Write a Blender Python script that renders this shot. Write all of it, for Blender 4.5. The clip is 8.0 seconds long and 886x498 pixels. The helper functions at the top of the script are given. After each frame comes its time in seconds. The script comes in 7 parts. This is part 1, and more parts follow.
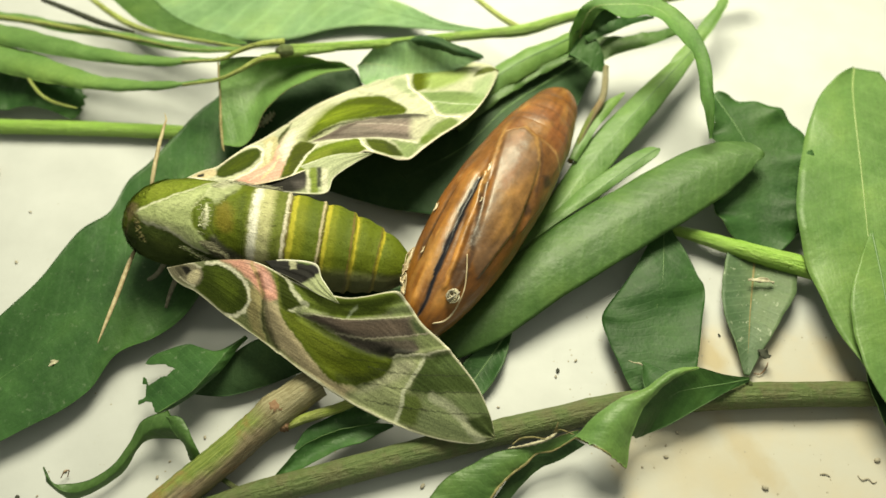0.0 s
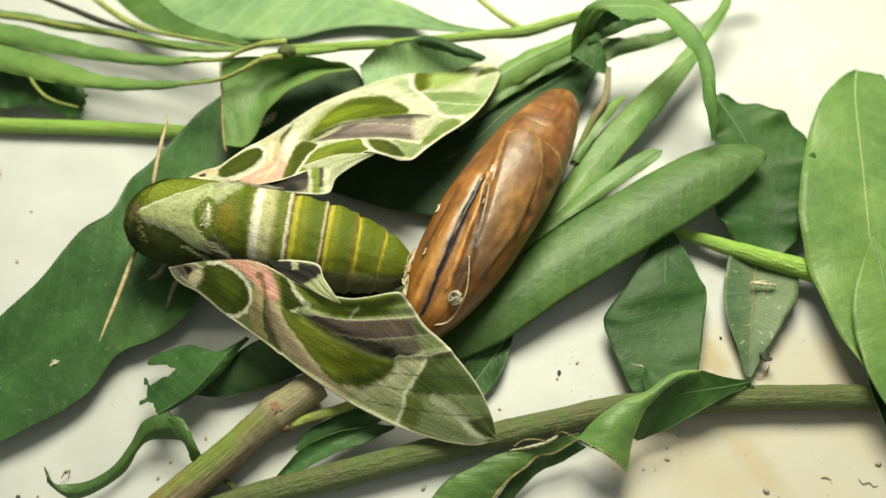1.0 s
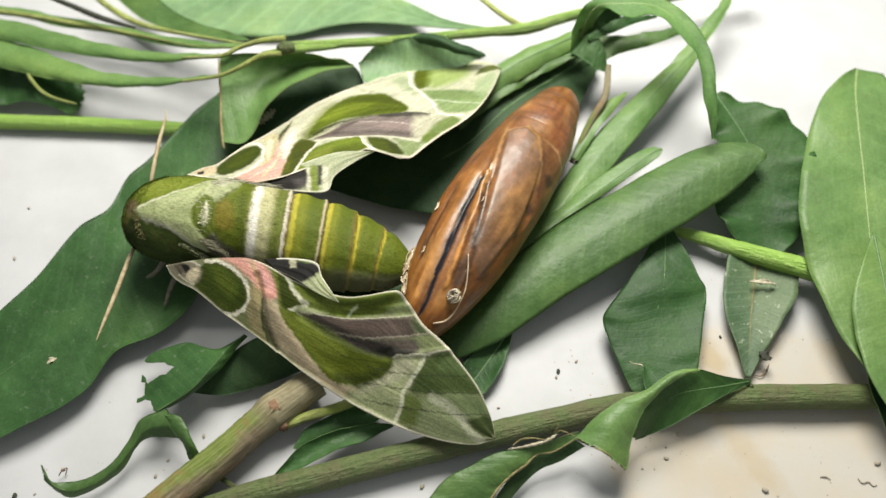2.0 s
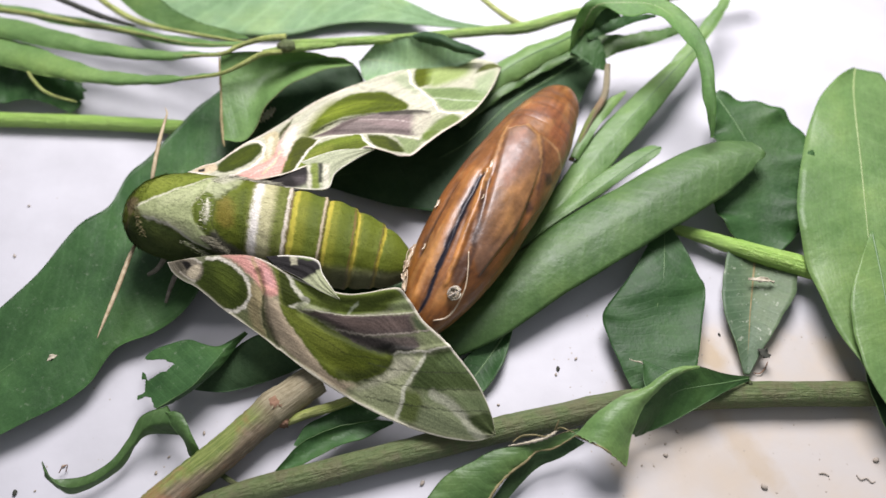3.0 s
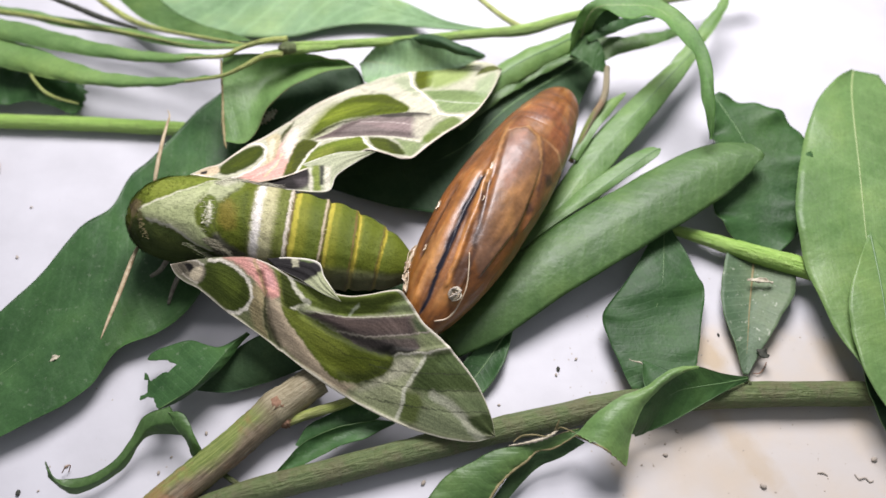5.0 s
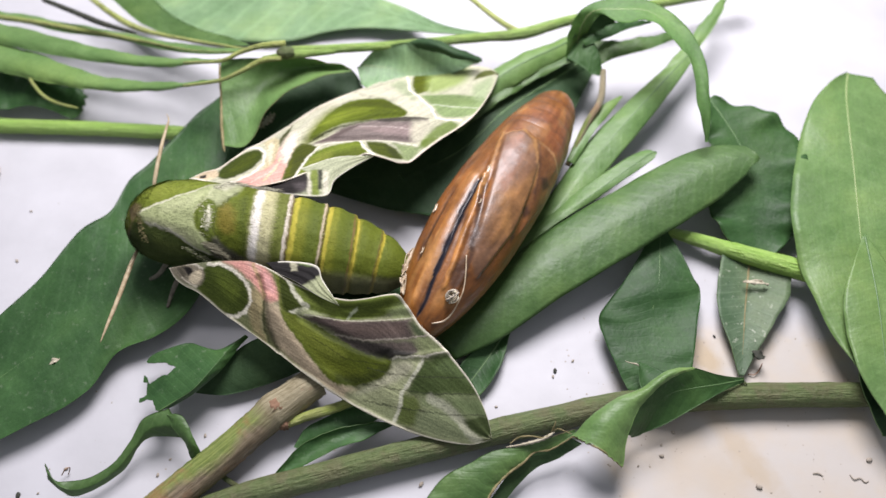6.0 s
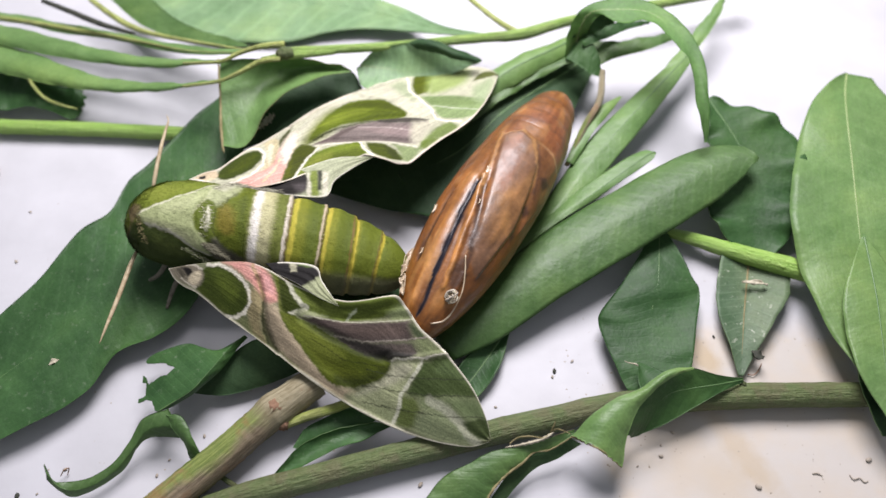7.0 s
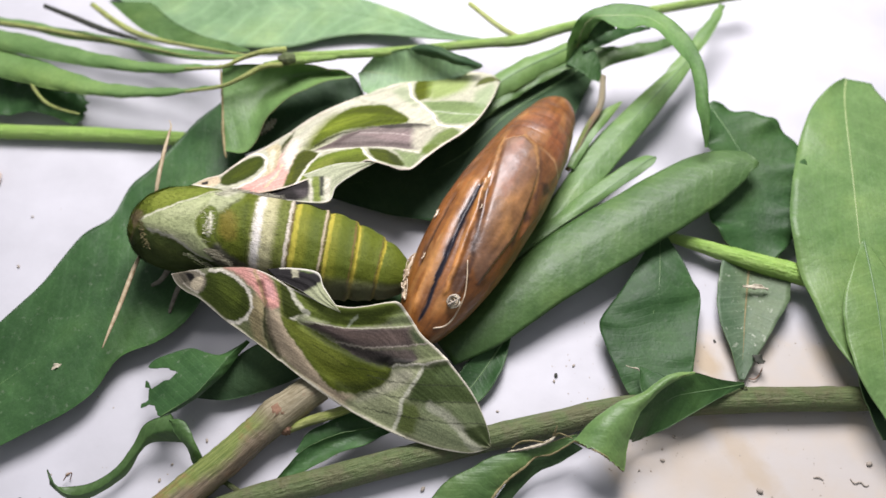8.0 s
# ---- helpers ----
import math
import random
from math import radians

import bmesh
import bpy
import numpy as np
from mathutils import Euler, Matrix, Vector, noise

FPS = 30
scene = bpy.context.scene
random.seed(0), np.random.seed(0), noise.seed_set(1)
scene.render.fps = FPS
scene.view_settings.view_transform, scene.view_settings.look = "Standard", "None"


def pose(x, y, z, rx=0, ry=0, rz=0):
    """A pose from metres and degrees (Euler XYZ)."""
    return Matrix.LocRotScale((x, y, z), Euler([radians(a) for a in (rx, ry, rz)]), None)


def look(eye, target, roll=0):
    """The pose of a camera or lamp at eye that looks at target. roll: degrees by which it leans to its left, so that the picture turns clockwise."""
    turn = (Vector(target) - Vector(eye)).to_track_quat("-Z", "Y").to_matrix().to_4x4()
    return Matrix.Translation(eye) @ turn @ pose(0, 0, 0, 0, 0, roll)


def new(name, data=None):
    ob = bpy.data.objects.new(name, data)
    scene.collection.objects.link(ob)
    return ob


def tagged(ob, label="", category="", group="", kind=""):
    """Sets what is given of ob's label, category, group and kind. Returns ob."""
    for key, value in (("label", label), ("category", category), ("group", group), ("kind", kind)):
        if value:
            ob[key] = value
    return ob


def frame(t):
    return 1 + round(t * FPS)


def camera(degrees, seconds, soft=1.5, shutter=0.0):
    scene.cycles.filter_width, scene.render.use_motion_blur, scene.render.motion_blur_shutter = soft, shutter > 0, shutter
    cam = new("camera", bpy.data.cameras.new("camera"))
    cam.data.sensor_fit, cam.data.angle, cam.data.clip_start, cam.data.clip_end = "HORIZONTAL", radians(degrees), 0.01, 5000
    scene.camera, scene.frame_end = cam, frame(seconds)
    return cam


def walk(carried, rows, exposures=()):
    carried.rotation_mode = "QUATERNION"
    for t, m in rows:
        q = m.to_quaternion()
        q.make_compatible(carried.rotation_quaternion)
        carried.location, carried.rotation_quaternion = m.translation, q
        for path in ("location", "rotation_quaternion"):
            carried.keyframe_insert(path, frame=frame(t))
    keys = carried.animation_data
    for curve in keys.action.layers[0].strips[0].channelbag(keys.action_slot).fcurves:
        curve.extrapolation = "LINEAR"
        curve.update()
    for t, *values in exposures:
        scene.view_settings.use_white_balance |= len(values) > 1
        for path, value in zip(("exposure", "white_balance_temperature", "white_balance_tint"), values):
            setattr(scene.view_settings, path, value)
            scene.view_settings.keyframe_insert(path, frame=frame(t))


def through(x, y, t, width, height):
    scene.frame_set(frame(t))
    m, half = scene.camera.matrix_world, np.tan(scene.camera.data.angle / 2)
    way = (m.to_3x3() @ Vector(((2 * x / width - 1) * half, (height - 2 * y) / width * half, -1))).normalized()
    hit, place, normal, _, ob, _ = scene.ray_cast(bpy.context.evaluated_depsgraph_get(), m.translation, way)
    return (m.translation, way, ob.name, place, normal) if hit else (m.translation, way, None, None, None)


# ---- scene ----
cam = camera(57.12, 8.0)
cam.data.dof.use_dof, cam.data.dof.focus_distance, cam.data.dof.aperture_fstop = True, 0.160, 11.0
PATH = [
    (0, (0.00194, -0.08687, 0.15669), (-0.00031, 0.01334, -0.01638), -3.01),
    (0.5, (0.00135, -0.08681, 0.15675), (-0.00028, 0.01377, -0.01611), -2.61),
    (1, (0.00132, -0.08617, 0.15695), (-0.00065, 0.01360, -0.01638), -2.63),
    (1.5, (0.00125, -0.08580, 0.15659), (-0.00066, 0.01337, -0.01708), -2.48),
    (3, (0.00056, -0.08684, 0.15643), (-0.00032, 0.01286, -0.01695), -1.89),
    (3.5, (-0.00041, -0.08753, 0.15660), (-0.00092, 0.01210, -0.01682), -1.63),
    (4, (-0.00077, -0.08719, 0.15709), (-0.00094, 0.01267, -0.01619), -1.44),
    (4.5, (-0.00028, -0.08715, 0.15698), (-0.00091, 0.01253, -0.01641), -1.74),
    (6, (0.00071, -0.08787, 0.15815), (0.00017, 0.01266, -0.01474), -1.88),
    (6.5, (0.00092, -0.08808, 0.15791), (0.00017, 0.01252, -0.01495), -2.05),
    (7, (0.00079, -0.08815, 0.15799), (0.00034, 0.01277, -0.01468), -1.87),
    (7.5, (0.00010, -0.08821, 0.15858), (0.00008, 0.01282, -0.01402), -1.68),
    (8, (0.00004, -0.08815, 0.15865), (0.00006, 0.01346, -0.01361), -1.66),
]
# the clip's camera corrects a yellow-green cast to neutral in its first seconds
walk(cam, [(t, look(eye, target, roll)) for t, eye, target, roll in PATH],
     [(0, 0.0, 9300, -15), (0.5, 0.0, 9200, -15), (1.0, 0.0, 8700, -13), (1.5, 0.0, 7700, -8), (1.7, 0.0, 7500, -5), (2.8, 0.0, 6450, 15), (8, 0.0, 6450, 15)])

# ---- light: a dim room and one small lamp over the far end of the table ----
world = bpy.data.worlds.new("room_light")
scene.world = world
world.use_nodes = True
world.node_tree.nodes["Background"].inputs[0].default_value = (0.90, 0.95, 1.0, 1)
world.node_tree.nodes["Background"].inputs[1].default_value = 0.33
lamp = new("desk_lamp_light", bpy.data.lights.new("desk_lamp_light", "AREA"))
lamp.data.shape, lamp.data.size, lamp.data.energy = "DISK", 0.16, 2.04
lamp.data.color = (1.0, 0.975, 0.985)
lamp.matrix_world = look((0.022, 0.150, 0.258), (0.01, 0.0, 0))

CM = 0.01


# ---- materials ----
def material(name):
    mat = bpy.data.materials.new(name)
    mat.use_nodes = True
    nt = mat.node_tree
    return mat, nt, nt.nodes["Principled BSDF"]


def node(nt, kind, **values):
    n = nt.nodes.new(kind)
    for key, value in values.items():
        n.inputs[key.replace("_", " ")].default_value = value
    return n


def ramp(nt, fac, stops):
    r = nt.nodes.new("ShaderNodeValToRGB")
    els = r.color_ramp.elements
    while len(els) < len(stops):
        els.new(0.5)
    for el, (p, c) in zip(els, stops):
        el.position, el.color = p, (*c, 1)
    nt.links.new(fac, r.inputs[0])
    return r.outputs[0]


def mixed(nt, fac, a, b, mode="MIX"):
    m = nt.nodes.new("ShaderNodeMix")
    m.data_type, m.blend_type = "RGBA", mode
    for value, slot in ((fac, m.inputs[0]), (a, m.inputs[6]), (b, m.inputs[7])):
        if isinstance(value, bpy.types.NodeSocket):
            nt.links.new(value, slot)
        else:
            slot.default_value = value if not isinstance(value, tuple) else (*value, 1)
    return m.outputs[2]


def maths(nt, op, a, b=0.0):
    m = nt.nodes.new("ShaderNodeMath")
    m.operation = op
    for value, slot in ((a, m.inputs[0]), (b, m.inputs[1])):
        if isinstance(value, bpy.types.NodeSocket):
            nt.links.new(value, slot)
        else:
            slot.default_value = value
    return m.outputs[0]


def noise_of(nt, scale, detail=3.0, rough=0.55, where="Object"):
    tc = nt.nodes.new("ShaderNodeTexCoord")
    n = node(nt, "ShaderNodeTexNoise", Scale=scale, Detail=detail, Roughness=rough)
    nt.links.new(tc.outputs[where], n.inputs["Vector"])
    return n.outputs["Fac"]


def bumped(nt, bsdf, height, strength, distance):
    b = node(nt, "ShaderNodeBump", Strength=strength, Distance=distance)
    nt.links.new(height, b.inputs["Height"])
    nt.links.new(b.outputs[0], bsdf.inputs["Normal"])


def leaf_material(name, dark, light, rough=0.42, through=0.22, veins=0.5, spots=0.0, gloss=0.4):
    """Leaf skin: mottled green, pale side veins that leave the midrib at an angle, fine pores, some light through it."""
    mat, nt, bsdf = material(name)
    uv = nt.nodes.new("ShaderNodeUVMap")
    sep = nt.nodes.new("ShaderNodeSeparateXYZ")
    nt.links.new(uv.outputs[0], sep.inputs[0])
    along, across = sep.outputs[0], maths(nt, "ABSOLUTE", maths(nt, "SUBTRACT", sep.outputs[1], 0.5))
    wob = maths(nt, "MULTIPLY", noise_of(nt, 90), 0.035)
    phase = maths(nt, "ADD", maths(nt, "SUBTRACT", along, maths(nt, "MULTIPLY", across, 0.16)), wob)
    line = maths(nt, "POWER", maths(nt, "ABSOLUTE", maths(nt, "SINE", maths(nt, "MULTIPLY", phase, 52.0))), 18.0)
    blotch = noise_of(nt, 130, 4)
    col = mixed(nt, ramp(nt, blotch, [(0.3, (0, 0, 0)), (0.7, (1, 1, 1))]), dark, light)
    fine = noise_of(nt, 1500, 2)
    col = mixed(nt, 0.35, col, ramp(nt, fine, [(0.3, (0.55, 0.55, 0.55)), (0.7, (1, 1, 1))]), "MULTIPLY")
    big = noise_of(nt, 42, 4, 0.6)
    col = mixed(nt, 0.8, col, ramp(nt, big, [(0.28, (0.62, 0.68, 0.62)), (0.5, (1, 1, 1)), (0.72, (1.38, 1.22, 1.0))]), "MULTIPLY")
    streak = node(nt, "ShaderNodeTexNoise", Scale=5.0, Detail=4.0, Roughness=0.6)
    mp = node(nt, "ShaderNodeMapping", Scale=(1.2, 14.0, 1.0))
    nt.links.new(uv.outputs[0], mp.inputs[0])
    nt.links.new(mp.outputs[0], streak.inputs["Vector"])
    col = mixed(nt, 0.5, col, ramp(nt, streak.outputs["Fac"], [(0.35, (0.84, 0.86, 0.84)), (0.65, (1.12, 1.12, 1.08))]), "MULTIPLY")
    pale = tuple(min(1.0, c * 1.7 + 0.01) for c in light)
    col = mixed(nt, maths(nt, "MULTIPLY", line, 0.35 * veins), col, pale)
    if spots:
        sp = ramp(nt, noise_of(nt, 620, 5, 0.7), [(0.60, (0, 0, 0)), (0.68, (1, 1, 1))])
        col = mixed(nt, maths(nt, "MULTIPLY", sp, spots), col, (0.42, 0.45, 0.36))
    nt.links.new(col, bsdf.inputs["Base Color"])
    r = maths(nt, "ADD", maths(nt, "MULTIPLY", noise_of(nt, 260, 4), 0.22), rough - 0.1)
    nt.links.new(r, bsdf.inputs["Roughness"])
    bsdf.inputs["Specular IOR Level"].default_value = gloss
    relief = maths(nt, "ADD", maths(nt, "MULTIPLY", line, -0.4 * veins), maths(nt, "ADD", maths(nt, "MULTIPLY", fine, 0.25), maths(nt, "ADD", maths(nt, "MULTIPLY", noise_of(nt, 330, 3), 0.8), maths(nt, "MULTIPLY", noise_of(nt, 85, 3), 1.3))))
    bumped(nt, bsdf, relief, 0.45, 0.0005)
    tr = nt.nodes.new("ShaderNodeBsdfTranslucent")
    nt.links.new(mixed(nt, 1.0, col, (1.5, 2.0, 0.7), "MULTIPLY"), tr.inputs[0])
    ms = nt.nodes.new("ShaderNodeMixShader")
    ms.inputs[0].default_value = through
    nt.links.new(bsdf.outputs[0], ms.inputs[1])
    nt.links.new(tr.outputs[0], ms.inputs[2])
    nt.links.new(ms.outputs[0], nt.nodes["Material Output"].inputs[0])
    return mat


def stem_material(name, main, streak, patch, amount=0.35, rough=0.5, spread=210):
    """Stem skin with long fibres along it and brown corky patches."""
    mat, nt, bsdf = material(name)
    uv = nt.nodes.new("ShaderNodeUVMap")
    mp = node(nt, "ShaderNodeMapping", Scale=(5.0, 7.0, 1.0))
    nt.links.new(uv.outputs[0], mp.inputs[0])
    fib = node(nt, "ShaderNodeTexNoise", Scale=3.0, Detail=5.0, Roughness=0.65)
    nt.links.new(mp.outputs[0], fib.inputs["Vector"])
    col = mixed(nt, ramp(nt, fib.outputs["Fac"], [(0.43, (0, 0, 0)), (0.58, (1, 1, 1))]), main, streak)
    pat = ramp(nt, noise_of(nt, spread, 5, 0.65), [(0.46, (0, 0, 0)), (0.60, (1, 1, 1))])
    col = mixed(nt, maths(nt, "MULTIPLY", pat, amount), col, patch)
    nt.links.new(col, bsdf.inputs["Base Color"])
    bsdf.inputs["Roughness"].default_value = rough
    bumped(nt, bsdf, maths(nt, "ADD", fib.outputs["Fac"], maths(nt, "MULTIPLY", noise_of(nt, 700, 4), 0.8)), 0.9, 0.0008)
    return mat


def wood_material():
    """Half-woody shoot: green bark with yellow fibres on one flank, grey-brown on the other, tan cork near the cut and reddish patches."""
    mat, nt, bsdf = material("stem_wood")
    uv = nt.nodes.new("ShaderNodeUVMap")
    sep = nt.nodes.new("ShaderNodeSeparateXYZ")
    nt.links.new(uv.outputs[0], sep.inputs[0])
    mp = node(nt, "ShaderNodeMapping", Scale=(3.0, 9.0, 1.0))
    nt.links.new(uv.outputs[0], mp.inputs[0])
    fib = node(nt, "ShaderNodeTexNoise", Scale=4.0, Detail=6.0, Roughness=0.7)
    nt.links.new(mp.outputs[0], fib.inputs["Vector"])
    f = fib.outputs["Fac"]
    green = mixed(nt, ramp(nt, f, [(0.40, (0, 0, 0)), (0.62, (1, 1, 1))]), (0.085, 0.125, 0.018), (0.20, 0.235, 0.06))
    brown = mixed(nt, ramp(nt, f, [(0.38, (0, 0, 0)), (0.62, (1, 1, 1))]), (0.085, 0.062, 0.036), (0.235, 0.185, 0.115))
    flank = maths(nt, "ADD", maths(nt, "ABSOLUTE", maths(nt, "SUBTRACT", sep.outputs[1], 0.38)), maths(nt, "MULTIPLY", maths(nt, "SUBTRACT", noise_of(nt, 160, 4), 0.5), 0.35))
    col = mixed(nt, ramp(nt, flank, [(0.12, (0, 0, 0)), (0.24, (1, 1, 1))]), green, brown)
    tan = mixed(nt, ramp(nt, f, [(0.40, (0, 0, 0)), (0.60, (1, 1, 1))]), (0.17, 0.14, 0.075), (0.30, 0.265, 0.17))
    near_cut = maths(nt, "ADD", sep.outputs[0], maths(nt, "MULTIPLY", maths(nt, "SUBTRACT", f, 0.5), 0.06))
    col = mixed(nt, ramp(nt, near_cut, [(0.11, (1, 1, 1)), (0.15, (0, 0, 0))]), col, tan)
    red = ramp(nt, noise_of(nt, 120, 5, 0.65), [(0.52, (0, 0, 0)), (0.62, (1, 1, 1))])
    col = mixed(nt, maths(nt, "MULTIPLY", red, 0.55), col, (0.26, 0.12, 0.055))
    nt.links.new(col, bsdf.inputs["Base Color"])
    bsdf.inputs["Roughness"].default_value = 0.6
    bumped(nt, bsdf, maths(nt, "ADD", f, maths(nt, "MULTIPLY", noise_of(nt, 700, 4), 0.5)), 0.7, 0.0007)
    return mat


def plain_material(name, a, b, rough=0.6, scale=300.0, bump=0.3):
    mat, nt, bsdf = material(name)
    n = noise_of(nt, scale, 5, 0.6)
    nt.links.new(mixed(nt, ramp(nt, n, [(0.3, (0, 0, 0)), (0.7, (1, 1, 1))]), a, b), bsdf.inputs["Base Color"])
    bsdf.inputs["Roughness"].default_value = rough
    bumped(nt, bsdf, n, bump, 0.0003)
    return mat


def scale_material(name, rough=0.75, fur=0.6, grain=2600.0, powder=0.55):
    """Wing scales and fur: takes its pigment from the mesh's colour layer, with powdery grain."""
    mat, nt, bsdf = material(name)
    at = nt.nodes.new("ShaderNodeAttribute")
    at.attribute_name = "pigment"
    g = noise_of(nt, grain, 3, 0.7)
    m = noise_of(nt, 420, 4, 0.6)
    col = mixed(nt, powder, at.outputs[0], ramp(nt, g, [(0.25, (0.45, 0.45, 0.45)), (0.75, (1.35, 1.35, 1.35))]), "MULTIPLY")
    col = mixed(nt, 0.25, col, ramp(nt, m, [(0.3, (0.7, 0.7, 0.7)), (0.7, (1.15, 1.15, 1.15))]), "MULTIPLY")
    nt.links.new(col, bsdf.inputs["Base Color"])
    bsdf.inputs["Roughness"].default_value = rough
    bsdf.inputs["Specular IOR Level"].default_value = 0.12
    bumped(nt, bsdf, maths(nt, "ADD", g, m), fur, 0.00025)
    return mat


LEAF_DARK = leaf_material("leaf_dark", (0.026, 0.058, 0.026), (0.044, 0.082, 0.038), 0.5, 0.06, 0.15, 0.0, 0.1)
LEAF_CLEAN = leaf_material("leaf_clean", (0.024, 0.068, 0.020), (0.042, 0.102, 0.031), 0.5, 0.12, 0.18, 0.06, 0.22)
LEAF_TOP = leaf_material("leaf_top", (0.026, 0.073, 0.022), (0.047, 0.116, 0.036), 0.48, 0.12, 0.18, 0.13, 0.28)
LEAF_LIGHT = leaf_material("leaf_light", (0.115, 0.218, 0.066), (0.170, 0.285, 0.098), 0.44, 0.25, 0.15)
LEAF_MINT = leaf_material("leaf_mint", (0.175, 0.300, 0.145), (0.245, 0.380, 0.205), 0.5, 0.3, 0.4)
LEAF_MID = leaf_material("leaf_mid", (0.057, 0.124, 0.033), (0.096, 0.176, 0.053), 0.48, 0.18, 0.2, 0.06)
LEAF_UNDER = leaf_material("leaf_under", (0.070, 0.140, 0.055), (0.105, 0.190, 0.075), 0.6, 0.20, 0.45)
LEAF_THIN = leaf_material("leaf_thin", (0.13, 0.26, 0.08), (0.19, 0.33, 0.12), 0.55, 0.5, 0.15)
LEAF_OLD = leaf_material("leaf_old", (0.055, 0.110, 0.050), (0.120, 0.175, 0.105), 0.55, 0.15, 0.3, 0.8)
RIB = plain_material("leaf_rib", (0.055, 0.125, 0.035), (0.10, 0.18, 0.06), 0.5, 500)
RIB_PALE = plain_material("pale_rib", (0.20, 0.28, 0.10), (0.28, 0.34, 0.15), 0.5, 500)
EDGE_PALE = plain_material("leaf_margin", (0.075, 0.145, 0.045), (0.12, 0.20, 0.07), 0.5, 500)
EDGE_BROWN = plain_material("dry_leaf_edge", (0.13, 0.11, 0.04), (0.26, 0.22, 0.11), 0.8, 600)
STEM_GREEN = stem_material("stem_green", (0.150, 0.270, 0.045), (0.27, 0.39, 0.10), (0.16, 0.18, 0.08), 0.3)
STEM_YELLOW = stem_material("stem_yellow", (0.27, 0.33, 0.065), (0.43, 0.47, 0.16), (0.15, 0.15, 0.05), 0.4)
STEM_LIME = stem_material("stem_lime", (0.21, 0.37, 0.06), (0.27, 0.43, 0.09), (0.22, 0.30, 0.08), 0.2)
STEM_WOOD = wood_material()
STEM_OLIVE = stem_material("stem_olive", (0.066, 0.096, 0.026), (0.098, 0.126, 0.042), (0.105, 0.085, 0.045), 0.5, 0.6)
CORK = plain_material("corky_scar", (0.13, 0.065, 0.035), (0.27, 0.16, 0.10), 0.85, 800, 0.8)
FLUFF = plain_material("silk_fluff", (0.26, 0.23, 0.16), (0.50, 0.46, 0.36), 0.9, 900, 0.5)
CRUMB = plain_material("brown_crumb", (0.26, 0.225, 0.18), (0.40, 0.355, 0.30), 0.9, 900, 0.5)
CRUMB_DARK = plain_material("dark_crumb", (0.02, 0.025, 0.02), (0.05, 0.05, 0.035), 0.9, 900, 0.5)


# ---- making meshes ----
def finish(name, verts, faces, mats, parent=None, label="", origin=None, uvs=None, tints=None, slots=None, smooth=True):
    """One mesh object from world centimetres; its origin is the given point (centimetres), or that of its parent."""
    base = Vector(origin) if origin else (Vector(parent["base"]) if parent else Vector((0, 0, 0)))
    me = bpy.data.meshes.new(name)
    me.from_pydata([tuple((Vector(v) - base) * CM) for v in verts], [], faces)
    for m in mats:
        me.materials.append(m)
    if uvs is not None:
        layer = me.uv_layers.new(name="UVMap")
        idx = np.empty(len(me.loops), dtype=np.int32)
        me.loops.foreach_get("vertex_index", idx)
        layer.data.foreach_set("uv", np.asarray(uvs, dtype=np.float32)[idx].ravel())
    if tints is not None:
        at = me.attributes.new("pigment", "FLOAT_COLOR", "POINT")
        at.data.foreach_set("color", np.asarray(tints, dtype=np.float32).ravel())
    if slots is not None:
        me.polygons.foreach_set("material_index", np.asarray(slots, dtype=np.int32))
    me.polygons.foreach_set("use_smooth", [smooth] * len(me.polygons))
    me.update()
    ob = new(name, me)
    ob["base"] = tuple(base)
    if parent:
        ob.parent = parent
        ob.location = (base - Vector(parent["base"])) * CM
    else:
        ob.location = base * CM
    if label:
        tagged(ob, label)
    return ob


def thing(name, base, label, category, group=""):
    """An Empty at a thing's foot, in world centimetres."""
    ob = new(name)
    ob.empty_display_size = 0.005
    ob.location = Vector(base) * CM
    ob["base"] = tuple(float(c) for c in base)
    return tagged(ob, label, category, group)


def spline(rows, n):
    """n rows along a smooth curve through the given rows of numbers."""
    a = np.array(rows, dtype=float)
    if len(a) == 2:
        s = np.linspace(0, 1, n)[:, None]
        return a[0] * (1 - s) + a[1] * s
    ext = np.vstack([2 * a[0] - a[1], a, 2 * a[-1] - a[-2]])
    step = np.linalg.norm(np.diff(a[:, :2], axis=0), axis=1) + 1e-6
    knots = np.concatenate([[0], np.cumsum(step)])
    out = []
    for s in np.linspace(0, knots[-1], n):
        k = min(int(np.searchsorted(knots, s, side="right")) - 1, len(a) - 2)
        u = (s - knots[k]) / step[k]
        p0, p1, p2, p3 = ext[k:k + 4]
        out.append(0.5 * (2 * p1 + (p2 - p0) * u + (2 * p0 - 5 * p1 + 4 * p2 - p3) * u * u + (3 * p1 - p0 - 3 * p2 + p3) * u ** 3))
    return np.array(out)


